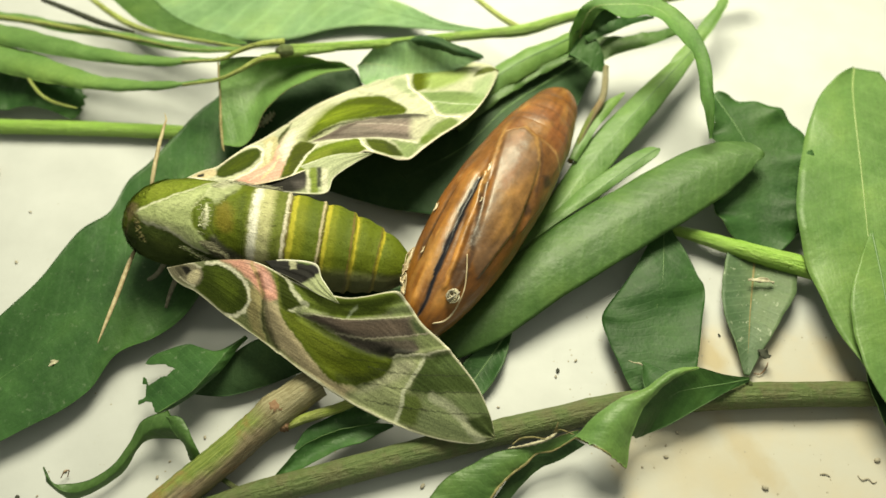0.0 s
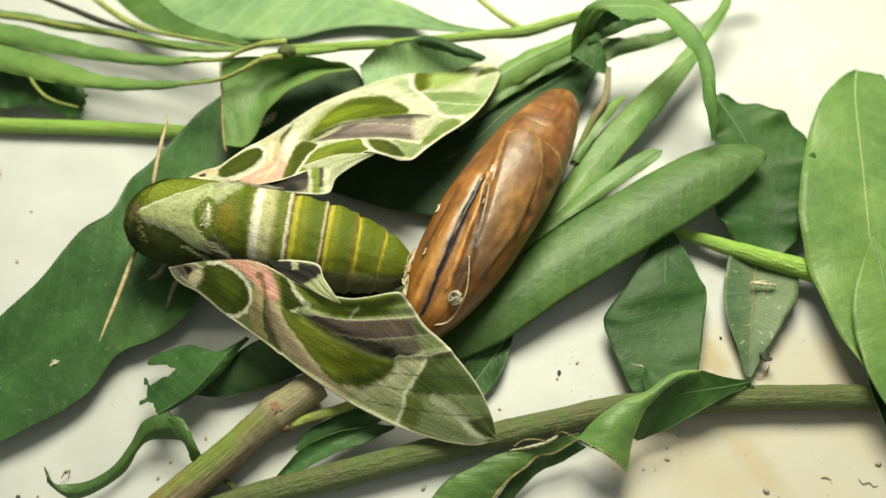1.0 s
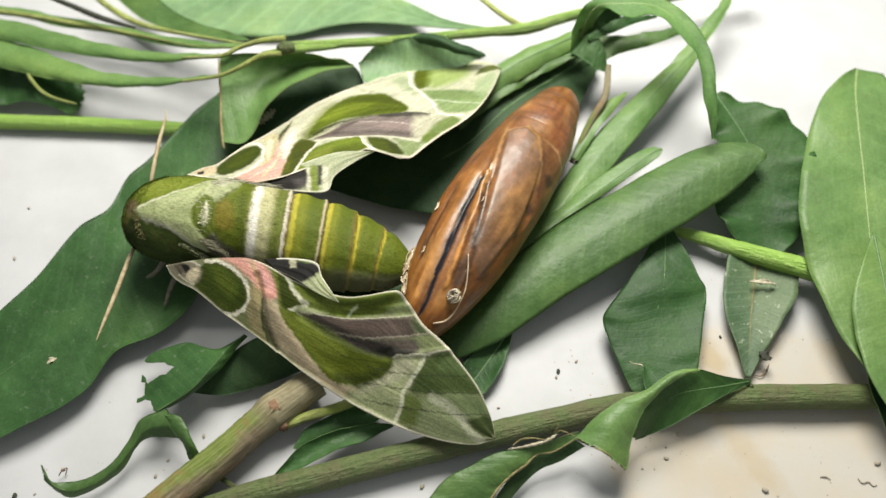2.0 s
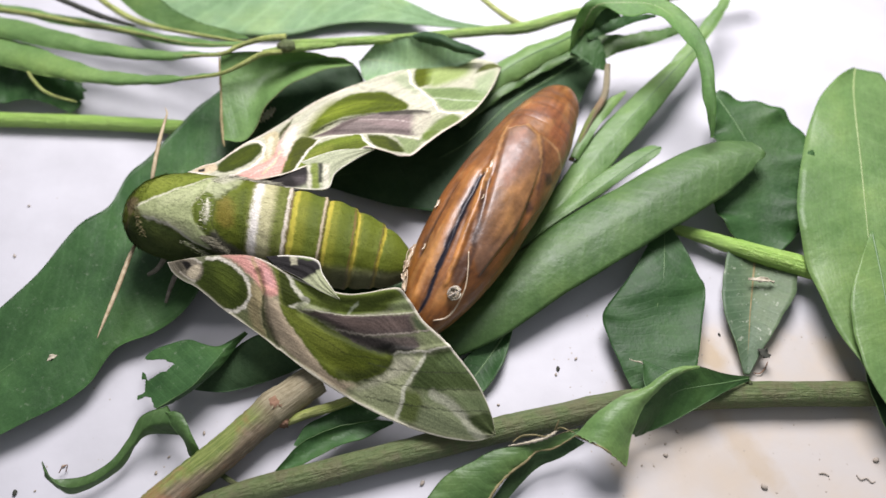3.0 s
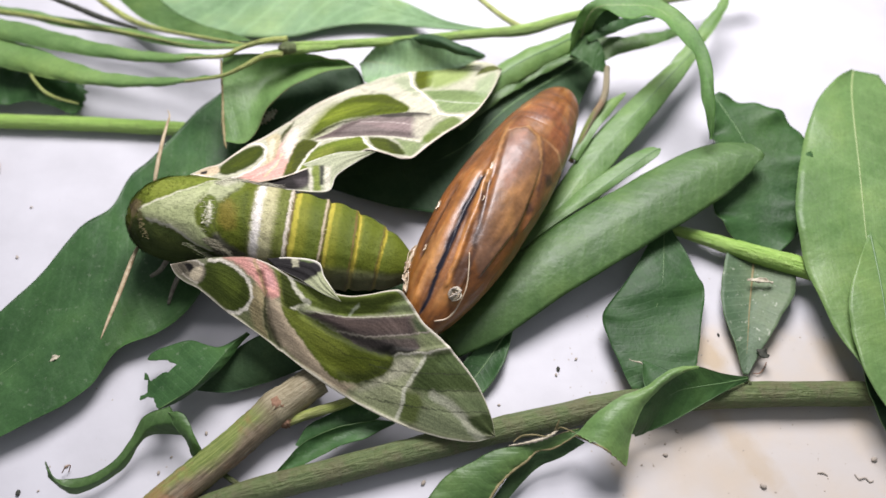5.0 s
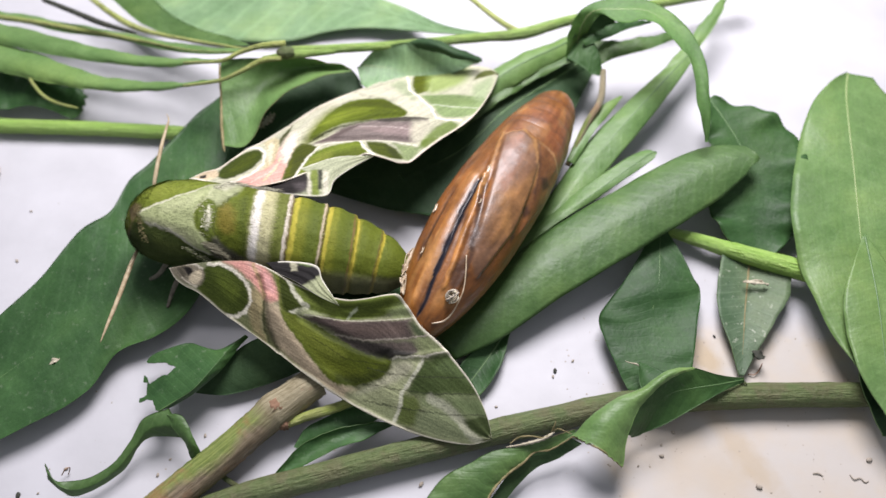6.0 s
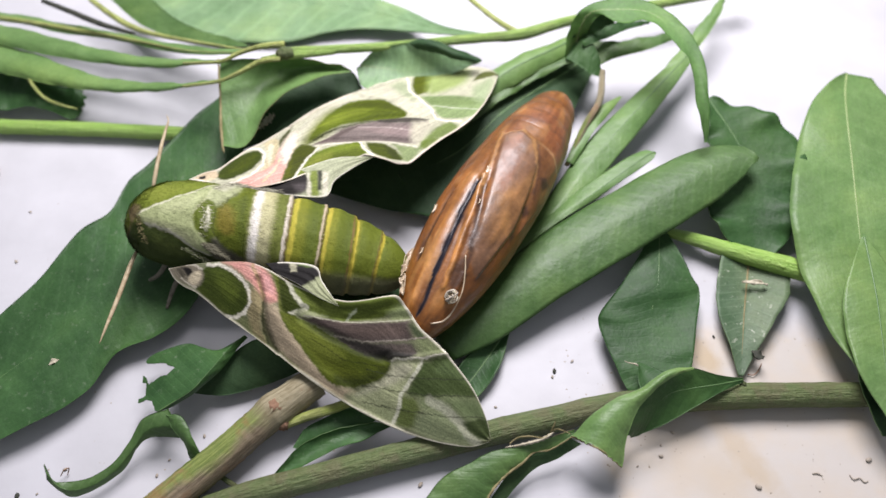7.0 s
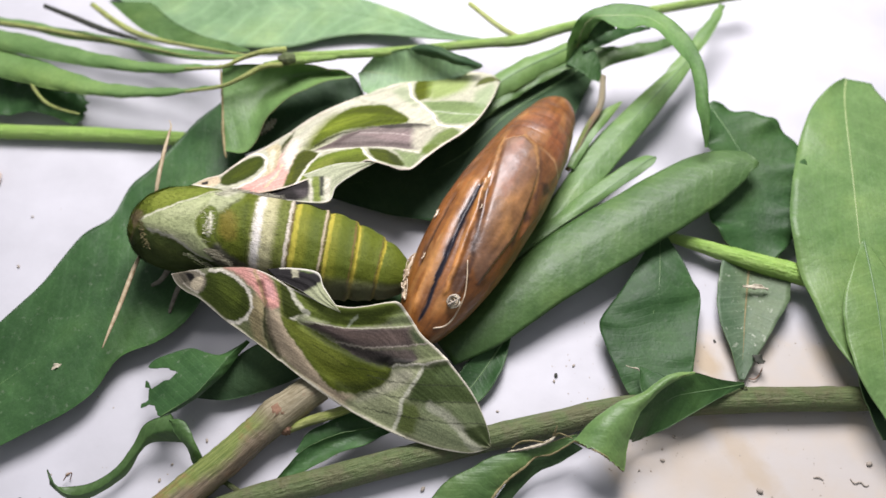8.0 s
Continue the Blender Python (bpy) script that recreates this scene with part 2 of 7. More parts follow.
def tube(rows, n=28, sides=10, bumpy=0.0, seed=0, flat=1.0):
    """Vertices, faces and uvs of a stem along rows of x, y, z, radius."""
    c = spline(rows, n)
    rng = np.random.RandomState(seed + 5)
    verts, uvs, faces = [], [], []
    t = np.gradient(c[:, :3], axis=0)
    length = 0.0
    for i in range(n):
        tan = Vector(t[i]).normalized()
        side = Vector((0, 0, 1)).cross(tan)
        side = side.normalized() if side.length > 1e-4 else Vector((1, 0, 0))
        up = tan.cross(side)
        if i:
            length += float(np.linalg.norm(c[i, :3] - c[i - 1, :3]))
        for k in range(sides):
            a = 2 * math.pi * k / sides
            r = max(c[i, 3], 0.004) * (1 + bumpy * rng.uniform(-1, 1))
            verts.append(Vector(c[i, :3]) + side * math.cos(a) * r + up * math.sin(a) * r * flat)
            uvs.append((length * 0.1, k / sides))
    for i in range(n - 1):
        for k in range(sides):
            j = (k + 1) % sides
            faces.append((i * sides + k, i * sides + j, (i + 1) * sides + j, (i + 1) * sides + k))
    faces.append(tuple(range(sides))[::-1])
    faces.append(tuple((n - 1) * sides + k for k in range(sides)))
    return verts, faces, uvs


def stem(name, rows, mat, parent, label="", n=28, sides=12, bumpy=0.04, seed=0, flat=1.0):
    v, f, u = tube(rows, n, sides, bumpy, seed, flat)
    return finish(name, v, f, [mat], parent, label, uvs=u)


def leaf(rows, mats, parent=None, name="leaf", label="", cup=12.0, curl=10.0, wave=0.03, seed=0, n=64, half=8,
         rib=0.032, thick=0.022, notches=(), bites=(), category="", waves=1.6, rib_mat=None, group=""):
    """A leaf blade along its midrib. rows: x, y, z, half width on its left, on its right (cm), roll about the midrib (degrees).
    cup: how far both halves rise at the rib, curl: how far they bend on towards the edge. notches: bites (along, side, depth, length)."""
    c = spline(rows, n)
    tan = np.gradient(c[:, :3], axis=0)
    rng = np.random.RandomState(seed + 11)
    ph = rng.uniform(0, 6.28, 6)
    m = 2 * half + 1
    top, nor, uvs = [], [], []
    for i in range(n):
        u = i / (n - 1)
        t = Vector(tan[i]).normalized()
        side = Vector((0, 0, 1)).cross(t)
        side = side.normalized() if side.length > 1e-3 else Vector((0, 1, 0))
        up = t.cross(side)
        q = Matrix.Rotation(radians(c[i, 5]), 3, t)
        side, up = q @ side, q @ up
        row = {half: Vector(c[i, :3])}
        rown = {half: up}
        for sgn, w in ((1, max(c[i, 3], 0.006)), (-1, max(c[i, 4], 0.006))):
            for at, s, depth, length in notches:
                if s == sgn:
                    w *= 1 - depth * math.exp(-((u - at) / length) ** 4)
            w *= 1 + 0.012 * math.sin(17 * u + ph[4]) + 0.008 * math.sin(43 * u + ph[5])
            p = Vector(c[i, :3])
            for k in range(1, half + 1):
                a = radians(cup + curl * (k / half) ** 1.5)
                ripple = wave * (k / half) ** 2 * (math.sin(waves * 6.28 * u + ph[0 if sgn > 0 else 1]) + 0.5 * math.sin(2.3 * waves * 6.28 * u + ph[2 if sgn > 0 else 3]))
                d = side * sgn * math.cos(a) + up * math.sin(a)
                p = p + d * (w / half)
                row[half - sgn * k] = p + up * ripple
                rown[half - sgn * k] = (up * math.cos(a) - side * sgn * math.sin(a))
        for k in range(m):
            top.append(row[k])
            nor.append(rown[k])
            uvs.append((u, k / (m - 1)))
    verts = top + [p - q * thick for p, q in zip(top, nor)]
    off = n * m
    faces, slots = [], []
    for i in range(n - 1):
        for k in range(m - 1):
            a, b, d, e = i * m + k, i * m + k + 1, (i + 1) * m + k + 1, (i + 1) * m + k
            faces.append((a, e, d, b))
            slots.append(0)
            faces.append((off + a, off + b, off + d, off + e))
            slots.append(1)
    rim = [i * m for i in range(n)] + [(n - 1) * m + k for k in range(1, m)] + [i * m + m - 1 for i in range(n - 2, -1, -1)] + [k for k in range(m - 2, 0, -1)]
    for a, b in zip(rim, rim[1:] + rim[:1]):
        faces.append((a, off + a, off + b, b))
        slots.append(2 if len(mats) > 2 else 0)
    if bites:
        keep = []
        for j, face in enumerate(faces):
            q = sum((verts[k] for k in face), Vector()) / len(face)
            if not any(math.hypot(q.x - bx, q.y - by) < br * (1 + 0.06 * math.sin(5 * math.atan2(q.y - by, q.x - bx))) for bx, by, _, br in bites):
                keep.append(j)
        faces, slots = [faces[j] for j in keep], [slots[j] for j in keep]
    if parent is None:
        mid = c[n // 2]
        base = (float(mid[0]), float(mid[1]), 0.0)
        ob = finish(name, verts, faces, mats, None, label, origin=base, uvs=uvs + uvs, slots=slots)
        tagged(ob, label, category or "leaf", group)
    else:
        ob = finish(name, verts, faces, mats, parent, label, uvs=uvs + uvs, slots=slots)
    if rib:
        rr = [(*(c[i, :3] - np.array(nor[i * m + half]) * thick * 0.5), rib * (1 - 0.75 * i / (n - 1))) for i in range(0, n, 3)]
        v, f, u2 = tube(rr, 36, 7, 0.03, seed)
        finish("midrib", v, f, [rib_mat or RIB], ob, uvs=u2)
    return ob



def inside(pts, poly):
    """Signed distance of points to a closed outline, negative inside."""
    p, q = np.asarray(pts)[:, None, :], np.asarray(poly, dtype=float)
    a, b = q, np.roll(q, -1, axis=0)
    ab, ap = b - a, p - a
    h = np.clip((ap * ab).sum(2) / np.maximum((ab * ab).sum(1), 1e-9), 0, 1)
    d = np.sqrt(((ap - h[..., None] * ab) ** 2).sum(2)).min(1)
    cross = (a[:, 1] > p[..., 1]) != (b[:, 1] > p[..., 1])
    xs = a[:, 0] + (p[..., 1] - a[:, 1]) * ab[:, 0] / np.where(np.abs(ab[:, 1]) < 1e-9, 1e-9, ab[:, 1])
    odd = (cross & (p[..., 0] < xs)).sum(1) % 2 == 1
    return np.where(odd, -d, d)


def rough_pts(pts, amount, scale, seed):
    """Points shifted a little by noise, so that painted edges come out ragged like rows of scales."""
    out = np.array(pts, dtype=float)
    for i, p in enumerate(pts):
        q = Vector((p[0] * scale, p[1] * scale, seed * 3.7))
        w = noise.noise_vector(q) + 0.5 * noise.noise_vector(q * 2.7)
        out[i, 0] += w.x * amount
        out[i, 1] += w.y * amount
    return out


def curve(rows, n):
    """n points evenly spread over the spans of a smooth curve through the given points."""
    a = np.array(rows, dtype=float)
    ext = np.vstack([2 * a[0] - a[1], a, 2 * a[-1] - a[-2]])
    s = np.linspace(0, len(a) - 1, n)
    k = np.minimum(s.astype(int), len(a) - 2)
    u = (s - k)[:, None]
    p0, p1, p2, p3 = ext[k], ext[k + 1], ext[k + 2], ext[k + 3]
    return 0.5 * (2 * p1 + (p2 - p0) * u + (2 * p0 - 5 * p1 + 4 * p2 - p3) * u * u + (3 * p1 - p0 - 3 * p2 + p3) * u ** 3)


def blade(left, mid, right, mats, parent, name="leaf", label="", n=80, half=10, wave=0.02, waves=3.0, seed=0, rib=0.02, thick=0.022,
          bites=(), rib_mat=None, ragged=0.0, category="", crease=0.0):
    """A twisted or folded leaf blade spanned between its two edges over its midrib. bites: outlines eaten out of it; ragged: how torn its far end is; crease: how sharply it is folded along the rib."""
    e1, c, e2 = curve(left, n), curve(mid, n), curve(right, n)
    rng = np.random.RandomState(seed + 3)
    ph = rng.uniform(0, 6.28, 6)
    m = 2 * half + 1
    s, u = np.linspace(-1, 1, m)[None, :, None], np.linspace(0, 1, n)[:, None, None]
    p = c[:, None] + s * (e2 - e1)[:, None] / 2 + (s * s * (1 - crease) + np.abs(s) * crease) * ((e1 + e2) / 2 - c)[:, None]
    if ragged:
        tear = np.array([noise.noise(Vector((k * 9.0 / m, seed, 0))) + 0.6 * noise.noise(Vector((k * 31.0 / m, seed, 5))) for k in range(m)])[None, :, None]
        p = p + np.clip((u - 0.8) / 0.2, 0, 1) ** 2 * ragged * tear * np.gradient(c, axis=0)[-1] / np.linalg.norm(np.gradient(c, axis=0)[-1]) * 1.5
    nor = np.cross(np.gradient(p, axis=0), np.gradient(p, axis=1))
    nor /= np.maximum(np.linalg.norm(nor, axis=2, keepdims=True), 1e-9)
    turned = nor[..., 2].mean() < 0
    nor = -nor if turned else nor
    side = np.where(s < 0, ph[0], ph[1])
    p = p + nor * wave * s * s * (np.sin(waves * 6.28 * u + side) + 0.5 * np.sin(2.3 * waves * 6.28 * u + side + ph[2]))
    p = p + nor * 0.010 * np.sin(46 * u - 5 * np.abs(s) + ph[3]) * np.abs(s) * (1 - s * s)
    low = p - nor * thick * (1 - 0.6 * s ** 8)
    verts = [Vector(q) for q in np.vstack([p.reshape(-1, 3), low.reshape(-1, 3)])]
    uvs = [(i / (n - 1), k / (m - 1)) for i in range(n) for k in range(m)]
    off, faces, slots = n * m, [], []
    for i in range(n - 1):
        for k in range(m - 1):
            q = (i * m + k, (i + 1) * m + k, (i + 1) * m + k + 1, i * m + k + 1)
            q = q[::-1] if turned else q
            faces += [q, tuple(off + j for j in q[::-1])]
            slots += [0, 1]
    rim = [i * m for i in range(n)] + [(n - 1) * m + k for k in range(1, m)] + [i * m + m - 1 for i in range(n - 2, -1, -1)] + [k for k in range(m - 2, 0, -1)]
    for a, b in zip(rim, rim[1:] + rim[:1]):
        faces.append((b, off + b, off + a, a) if not turned else (a, off + a, off + b, b))
        slots.append(2 if len(mats) > 2 else 0)
    if bites:
        mids = np.array([sum((verts[j] for j in face), Vector()) / len(face) for face in faces])[:, :2]
        mids = rough_pts(mids, 0.02, 9.0, seed)
        gone = np.zeros(len(faces), dtype=bool)
        for outline in bites:
            gone |= inside(mids, outline) < 0
        faces, slots = [q for q, g in zip(faces, gone) if not g], [q for q, g in zip(slots, gone) if not g]
    base = None if parent else (float(c[n // 2, 0]), float(c[n // 2, 1]), 0.0)
    ob = finish(name, verts, faces, mats, parent, label, origin=base, uvs=uvs + uvs, slots=slots)
    tagged(ob, category=category)
    if rib:
        line = [(*(c[i] - nor[i, half] * thick * 0.5), rib * (1 - 0.7 * i / (n - 1))) for i in range(0, n, 3)]
        v, f, u2 = tube(line, 36, 7, 0.03, seed)
        finish("midrib", v, f, [rib_mat or RIB], ob, uvs=u2)
    return ob


# ---- table ----
def table_material():
    mat, nt, bsdf = material("white_table_laminate")
    tc = nt.nodes.new("ShaderNodeTexCoord")
    sep = nt.nodes.new("ShaderNodeSeparateXYZ")
    nt.links.new(tc.outputs["Object"], sep.inputs[0])
    col = mixed(nt, ramp(nt, noise_of(nt, 60, 5), [(0.35, (0, 0, 0)), (0.7, (1, 1, 1))]), (0.47, 0.47, 0.495), (0.41, 0.41, 0.43))
    # an old tea-coloured stain with an uneven rim
    n = noise_of(nt, 45, 4)
    dx = maths(nt, "MULTIPLY", maths(nt, "SUBTRACT", sep.outputs[0], 0.061), 0.9)
    dy = maths(nt, "MULTIPLY", maths(nt, "SUBTRACT", sep.outputs[1], -0.046), 0.9)
    dist = maths(nt, "SQRT", maths(nt, "ADD", maths(nt, "MULTIPLY", dx, dx), maths(nt, "MULTIPLY", dy, dy)))
    dist = maths(nt, "ADD", dist, maths(nt, "MULTIPLY", maths(nt, "SUBTRACT", n, 0.5), 0.022))
    inside = ramp(nt, maths(nt, "MULTIPLY", dist, 15.5), [(0.36, (1, 1, 1)), (0.50, (0, 0, 0))])
    ring = ramp(nt, maths(nt, "MULTIPLY", dist, 15.5), [(0.26, (0.35, 0.35, 0.35)), (0.40, (1, 1, 1)), (0.45, (0, 0, 0))])
    col = mixed(nt, maths(nt, "MULTIPLY", inside, 0.62), col, (0.425, 0.38, 0.315))
    col = mixed(nt, maths(nt, "MULTIPLY", maths(nt, "MULTIPLY", ring, ramp(nt, noise_of(nt, 120, 5), [(0.4, (0, 0, 0)), (0.65, (1, 1, 1))])), 0.45), col, (0.55, 0.42, 0.26))
    # a browner spot beside it and a run that has dried across it
    for cx, cy, ax, ay, long, wide, strength in ((0.0536, -0.0230, 0.35, -0.94, 0.0075, 0.0036, 0.75), (0.0575, -0.0435, 0.54, -0.84, 0.0160, 0.0034, 0.45), (0.0505, -0.0470, 0.9, -0.44, 0.0150, 0.0090, 0.25)):
        ox, oy = maths(nt, "SUBTRACT", sep.outputs[0], cx), maths(nt, "SUBTRACT", sep.outputs[1], cy)
        lx = maths(nt, "DIVIDE", maths(nt, "ADD", maths(nt, "MULTIPLY", ox, ax), maths(nt, "MULTIPLY", oy, ay)), long)
        ly = maths(nt, "DIVIDE", maths(nt, "SUBTRACT", maths(nt, "MULTIPLY", oy, ax), maths(nt, "MULTIPLY", ox, ay)), wide)
        far = maths(nt, "ADD", maths(nt, "SQRT", maths(nt, "ADD", maths(nt, "MULTIPLY", lx, lx), maths(nt, "MULTIPLY", ly, ly))), maths(nt, "MULTIPLY", maths(nt, "SUBTRACT", noise_of(nt, 260, 4), 0.5), 0.9))
        col = mixed(nt, maths(nt, "MULTIPLY", ramp(nt, far, [(0.35, (1, 1, 1)), (1.0, (0, 0, 0))]), strength), col, (0.385, 0.30, 0.19))
    dust = ramp(nt, noise_of(nt, 900, 4, 0.7), [(0.66, (0, 0, 0)), (0.74, (1, 1, 1))])
    patch = ramp(nt, noise_of(nt, 70, 3), [(0.5, (0, 0, 0)), (0.62, (1, 1, 1))])
    col = mixed(nt, maths(nt, "MULTIPLY", maths(nt, "MULTIPLY", dust, patch), 0.35), col, (0.30, 0.27, 0.22))
    nt.links.new(col, bsdf.inputs["Base Color"])
    nt.links.new(maths(nt, "ADD", maths(nt, "MULTIPLY", noise_of(nt, 35, 4), 0.3), 0.36), bsdf.inputs["Roughness"])
    bsdf.inputs["Specular IOR Level"].default_value = 0.2
    bumped(nt, bsdf, noise_of(nt, 250, 4), 0.15, 0.0004)
    return mat


def slab(name, x0, x1, y0, y1, z0, z1, mats, label, category):
    bm = bmesh.new()
    bmesh.ops.create_cube(bm, size=1)
    bmesh.ops.transform(bm, matrix=Matrix.Translation(((x0 + x1) / 2, (y0 + y1) / 2, (z0 + z1) / 2)) @ Matrix.Diagonal((x1 - x0, y1 - y0, z1 - z0, 1)), verts=bm.verts)
    bmesh.ops.bevel(bm, geom=list(bm.edges), offset=0.003, segments=2, affect="EDGES")
    me = bpy.data.meshes.new(name)
    bm.to_mesh(me)
    bm.free()
    me.materials.append(mats)
    return tagged(new(name, me), label, category, "", "structure")


slab("table_top", -0.45, 0.45, -0.40, 0.35, -0.03, 0.0, table_material(), "white laminate table top with a faint tea-coloured stain and specks", "table")

# ---- plants ----
CHEWED = (LEAF_TOP, LEAF_CLEAN, EDGE_BROWN)
GREEN, MID, PALE, OLD, DARK, CLEAN, MINT = ((skin, LEAF_UNDER, EDGE_PALE) for skin in (LEAF_TOP, LEAF_MID, LEAF_LIGHT, LEAF_OLD, LEAF_DARK, LEAF_CLEAN, LEAF_MINT))

# a large dark leaf flat on the table under the moth
blade([(-9.98, -1.72, 0.35), (-9.41, -1.16, 0.38), (-8.62, -0.14, 0.45), (-8.06, 0.81, 0.50), (-7.45, 1.39, 0.50), (-7.22, 2.14, 0.45), (-6.72, 2.77, 0.50), (-6.01, 3.87, 0.50), (-5.35, 4.64, 0.50)],
      [(-9.59, -3.02, 0.42), (-9.03, -2.57, 0.42), (-8.20, -1.84, 0.45), (-7.57, -1.13, 0.48), (-7.03, -0.44, 0.50), (-6.54, 0.07, 0.50), (-5.96, 0.73, 0.50), (-5.38, 2.09, 0.50), (-4.96, 3.84, 0.50)],
      [(-9.22, -4.22, 0.50), (-8.66, -3.87, 0.50), (-7.79, -3.40, 0.50), (-7.12, -2.88, 0.50), (-6.65, -2.08, 0.48), (-5.95, -1.75, 0.50), (-5.28, -1.11, 0.50), (-4.84, 0.52, 0.40), (-4.61, 3.15, 0.40)],
      GREEN, None, name="large_leaf", label="large dark green leaf with pale flecks flat under the moth", category="leaf", seed=1, n=120, half=16, wave=0.02, waves=3.5, rib=0.014)

# ---- the long branch at the back with its leaves ----
back = thing("leafy_branch", (1.17, 6.86, 0), "cut green branch with long narrow leaves on the table", "branch")
stem("stem", [(8.12, 7.45, 0.9, 0.12), (3.65, 6.43, 1.0, 0.13), (2.19, 5.86, 1.1, 0.15), (1.08, 5.71, 1.15, 0.12), (-1.10, 5.28, 1.4, 0.11), (-2.39, 4.94, 1.7, 0.11), (-3.47, 4.60, 2.0, 0.12)], STEM_GREEN, back, seed=3)
stem("side_stem", [(2.06, 5.88, 1.1, 0.08), (1.52, 6.26, 1.2, 0.07), (0.85, 6.96, 1.3, 0.06)], STEM_YELLOW, back, seed=4)
stem("node", [(-3.62, 4.44, 2.1, 0.08), (-3.44, 4.45, 2.12, 0.15), (-3.24, 4.49, 2.1, 0.10)], STEM_OLIVE, back, n=12, bumpy=0.12)
stem("petiole", [(-3.46, 4.74, 2.12, 0.075), (-3.97, 4.61, 2.20, 0.065), (-4.51, 4.57, 2.05, 0.055), (-4.96, 4.45, 1.92, 0.045), (-5.94, 4.73, 1.61, 0.030)], STEM_YELLOW, back)
stem("side_stem", [(-2.38, 4.87, 1.70, 0.070), (-2.88, 4.67, 1.85, 0.080), (-3.41, 4.43, 2.05, 0.090), (-3.96, 4.33, 2.10, 0.040)], STEM_GREEN, back, seed=78)
blade([(-11.51, 6.87, 1.10), (-10.28, 6.50, 1.10), (-9.06, 6.05, 1.10), (-8.01, 5.69, 1.11), (-6.78, 5.23, 1.30), (-5.76, 4.86, 1.61), (-4.94, 4.50, 1.92)],
      [(-11.33, 6.40, 1.18), (-10.13, 6.07, 1.18), (-8.94, 5.69, 1.18), (-7.93, 5.39, 1.18), (-6.71, 4.98, 1.38), (-5.73, 4.71, 1.66), (-4.94, 4.47, 1.92)],
      [(-11.35, 6.24, 1.07), (-10.05, 5.79, 1.07), (-8.88, 5.47, 1.07), (-7.88, 5.25, 1.08), (-6.66, 4.89, 1.30), (-5.73, 4.64, 1.62), (-4.93, 4.41, 1.93)],
      PALE, back, seed=2, n=100, half=10, wave=0.012, waves=6, rib=0)
stem("petiole", [(-3.52, 4.30, 2.10, 0.060), (-3.96, 4.25, 2.10, 0.065), (-4.47, 4.06, 1.96, 0.055), (-4.98, 3.94, 1.82, 0.042), (-5.87, 4.08, 1.54, 0.028)], STEM_YELLOW, back)
blade([(-11.41, 6.29, 0.99), (-10.19, 5.89, 0.99), (-9.08, 5.34, 1.02), (-8.03, 4.89, 1.04), (-6.82, 4.53, 1.22), (-5.76, 4.20, 1.53), (-4.97, 4.01, 1.83)],
      [(-11.19, 5.68, 1.10), (-9.99, 5.28, 1.10), (-8.95, 4.87, 1.11), (-7.94, 4.56, 1.12), (-6.77, 4.29, 1.30), (-5.73, 4.09, 1.58), (-4.96, 3.96, 1.83)],
      [(-11.19, 5.40, 0.96), (-9.91, 4.96, 0.96), (-8.88, 4.65, 0.99), (-7.89, 4.44, 1.02), (-6.72, 4.22, 1.22), (-5.74, 4.04, 1.54), (-4.94, 3.90, 1.83)],
      PALE, back, seed=5, n=100, half=10, wave=0.015, waves=6, rib=0)
stem("twig", [(-11.73, 7.30, 0.89, 0.050), (-10.33, 6.97, 0.90, 0.060), (-9.25, 6.65, 0.93, 0.060), (-8.20, 6.37, 0.95, 0.050), (-7.11, 5.95, 1.06, 0.035), (-5.95, 5.34, 1.39, 0.020), (-4.58, 4.78, 1.84, 0.010)], STEM_YELLOW, back, seed=6)
blade([(-11.83, 7.58, 0.83), (-10.59, 7.29, 0.83), (-9.48, 6.94, 0.85), (-8.26, 6.59, 0.88), (-7.00, 6.10, 1.02), (-5.70, 5.47, 1.38), (-4.46, 4.89, 1.83)],
      [(-11.74, 7.35, 0.88), (-10.51, 7.05, 0.88), (-9.41, 6.70, 0.91), (-8.21, 6.39, 0.92), (-6.95, 5.87, 1.06), (-5.66, 5.26, 1.43), (-4.45, 4.79, 1.86)],
      [(-11.74, 7.24, 0.83), (-10.52, 6.96, 0.83), (-9.41, 6.58, 0.85), (-8.21, 6.32, 0.88), (-6.95, 5.78, 1.03), (-5.82, 5.24, 1.36), (-4.45, 4.75, 1.83)],
      PALE, back, seed=66, n=90, half=8, wave=0.015, waves=5, rib=0.03, rib_mat=STEM_YELLOW)
stem("twig", [(-9.02, 7.82, 0.83, 0.070), (-8.30, 7.16, 0.85, 0.080), (-7.63, 6.67, 0.88, 0.075), (-6.73, 6.18, 1.04, 0.055), (-5.43, 5.51, 1.41, 0.040), (-4.33, 4.86, 1.81, 0.030)], STEM_YELLOW, back, seed=7)
stem("dead_twig", [(-10.08, 7.52, 1.1, 0.06), (-9.20, 6.98, 1.2, 0.07), (-8.31, 6.46, 1.25, 0.07), (-7.38, 6.04, 1.3, 0.03)], CRUMB_DARK, back, seed=8)
leaf([(1.36, 5.87, 1.1, 0.05, 0.05, 0), (0.13, 6.51, 0.7, 0.16, 0.1, 0), (-1.19, 7.40, 0.35, 0.55, 0.4, 0), (-2.72, 8.03, 0.2, 1.15, 0.6, 0), (-4.55, 8.20, 0.18, 1.52, 0.9, 0), (-6.57, 8.55, 0.18, 1.41, 0.8, 0), (-8.97, 9.07, 0.18, 0.1, 0.1, 0)], MINT, back, cup=1, curl=2, seed=9, rib=0.02, wave=0.04)
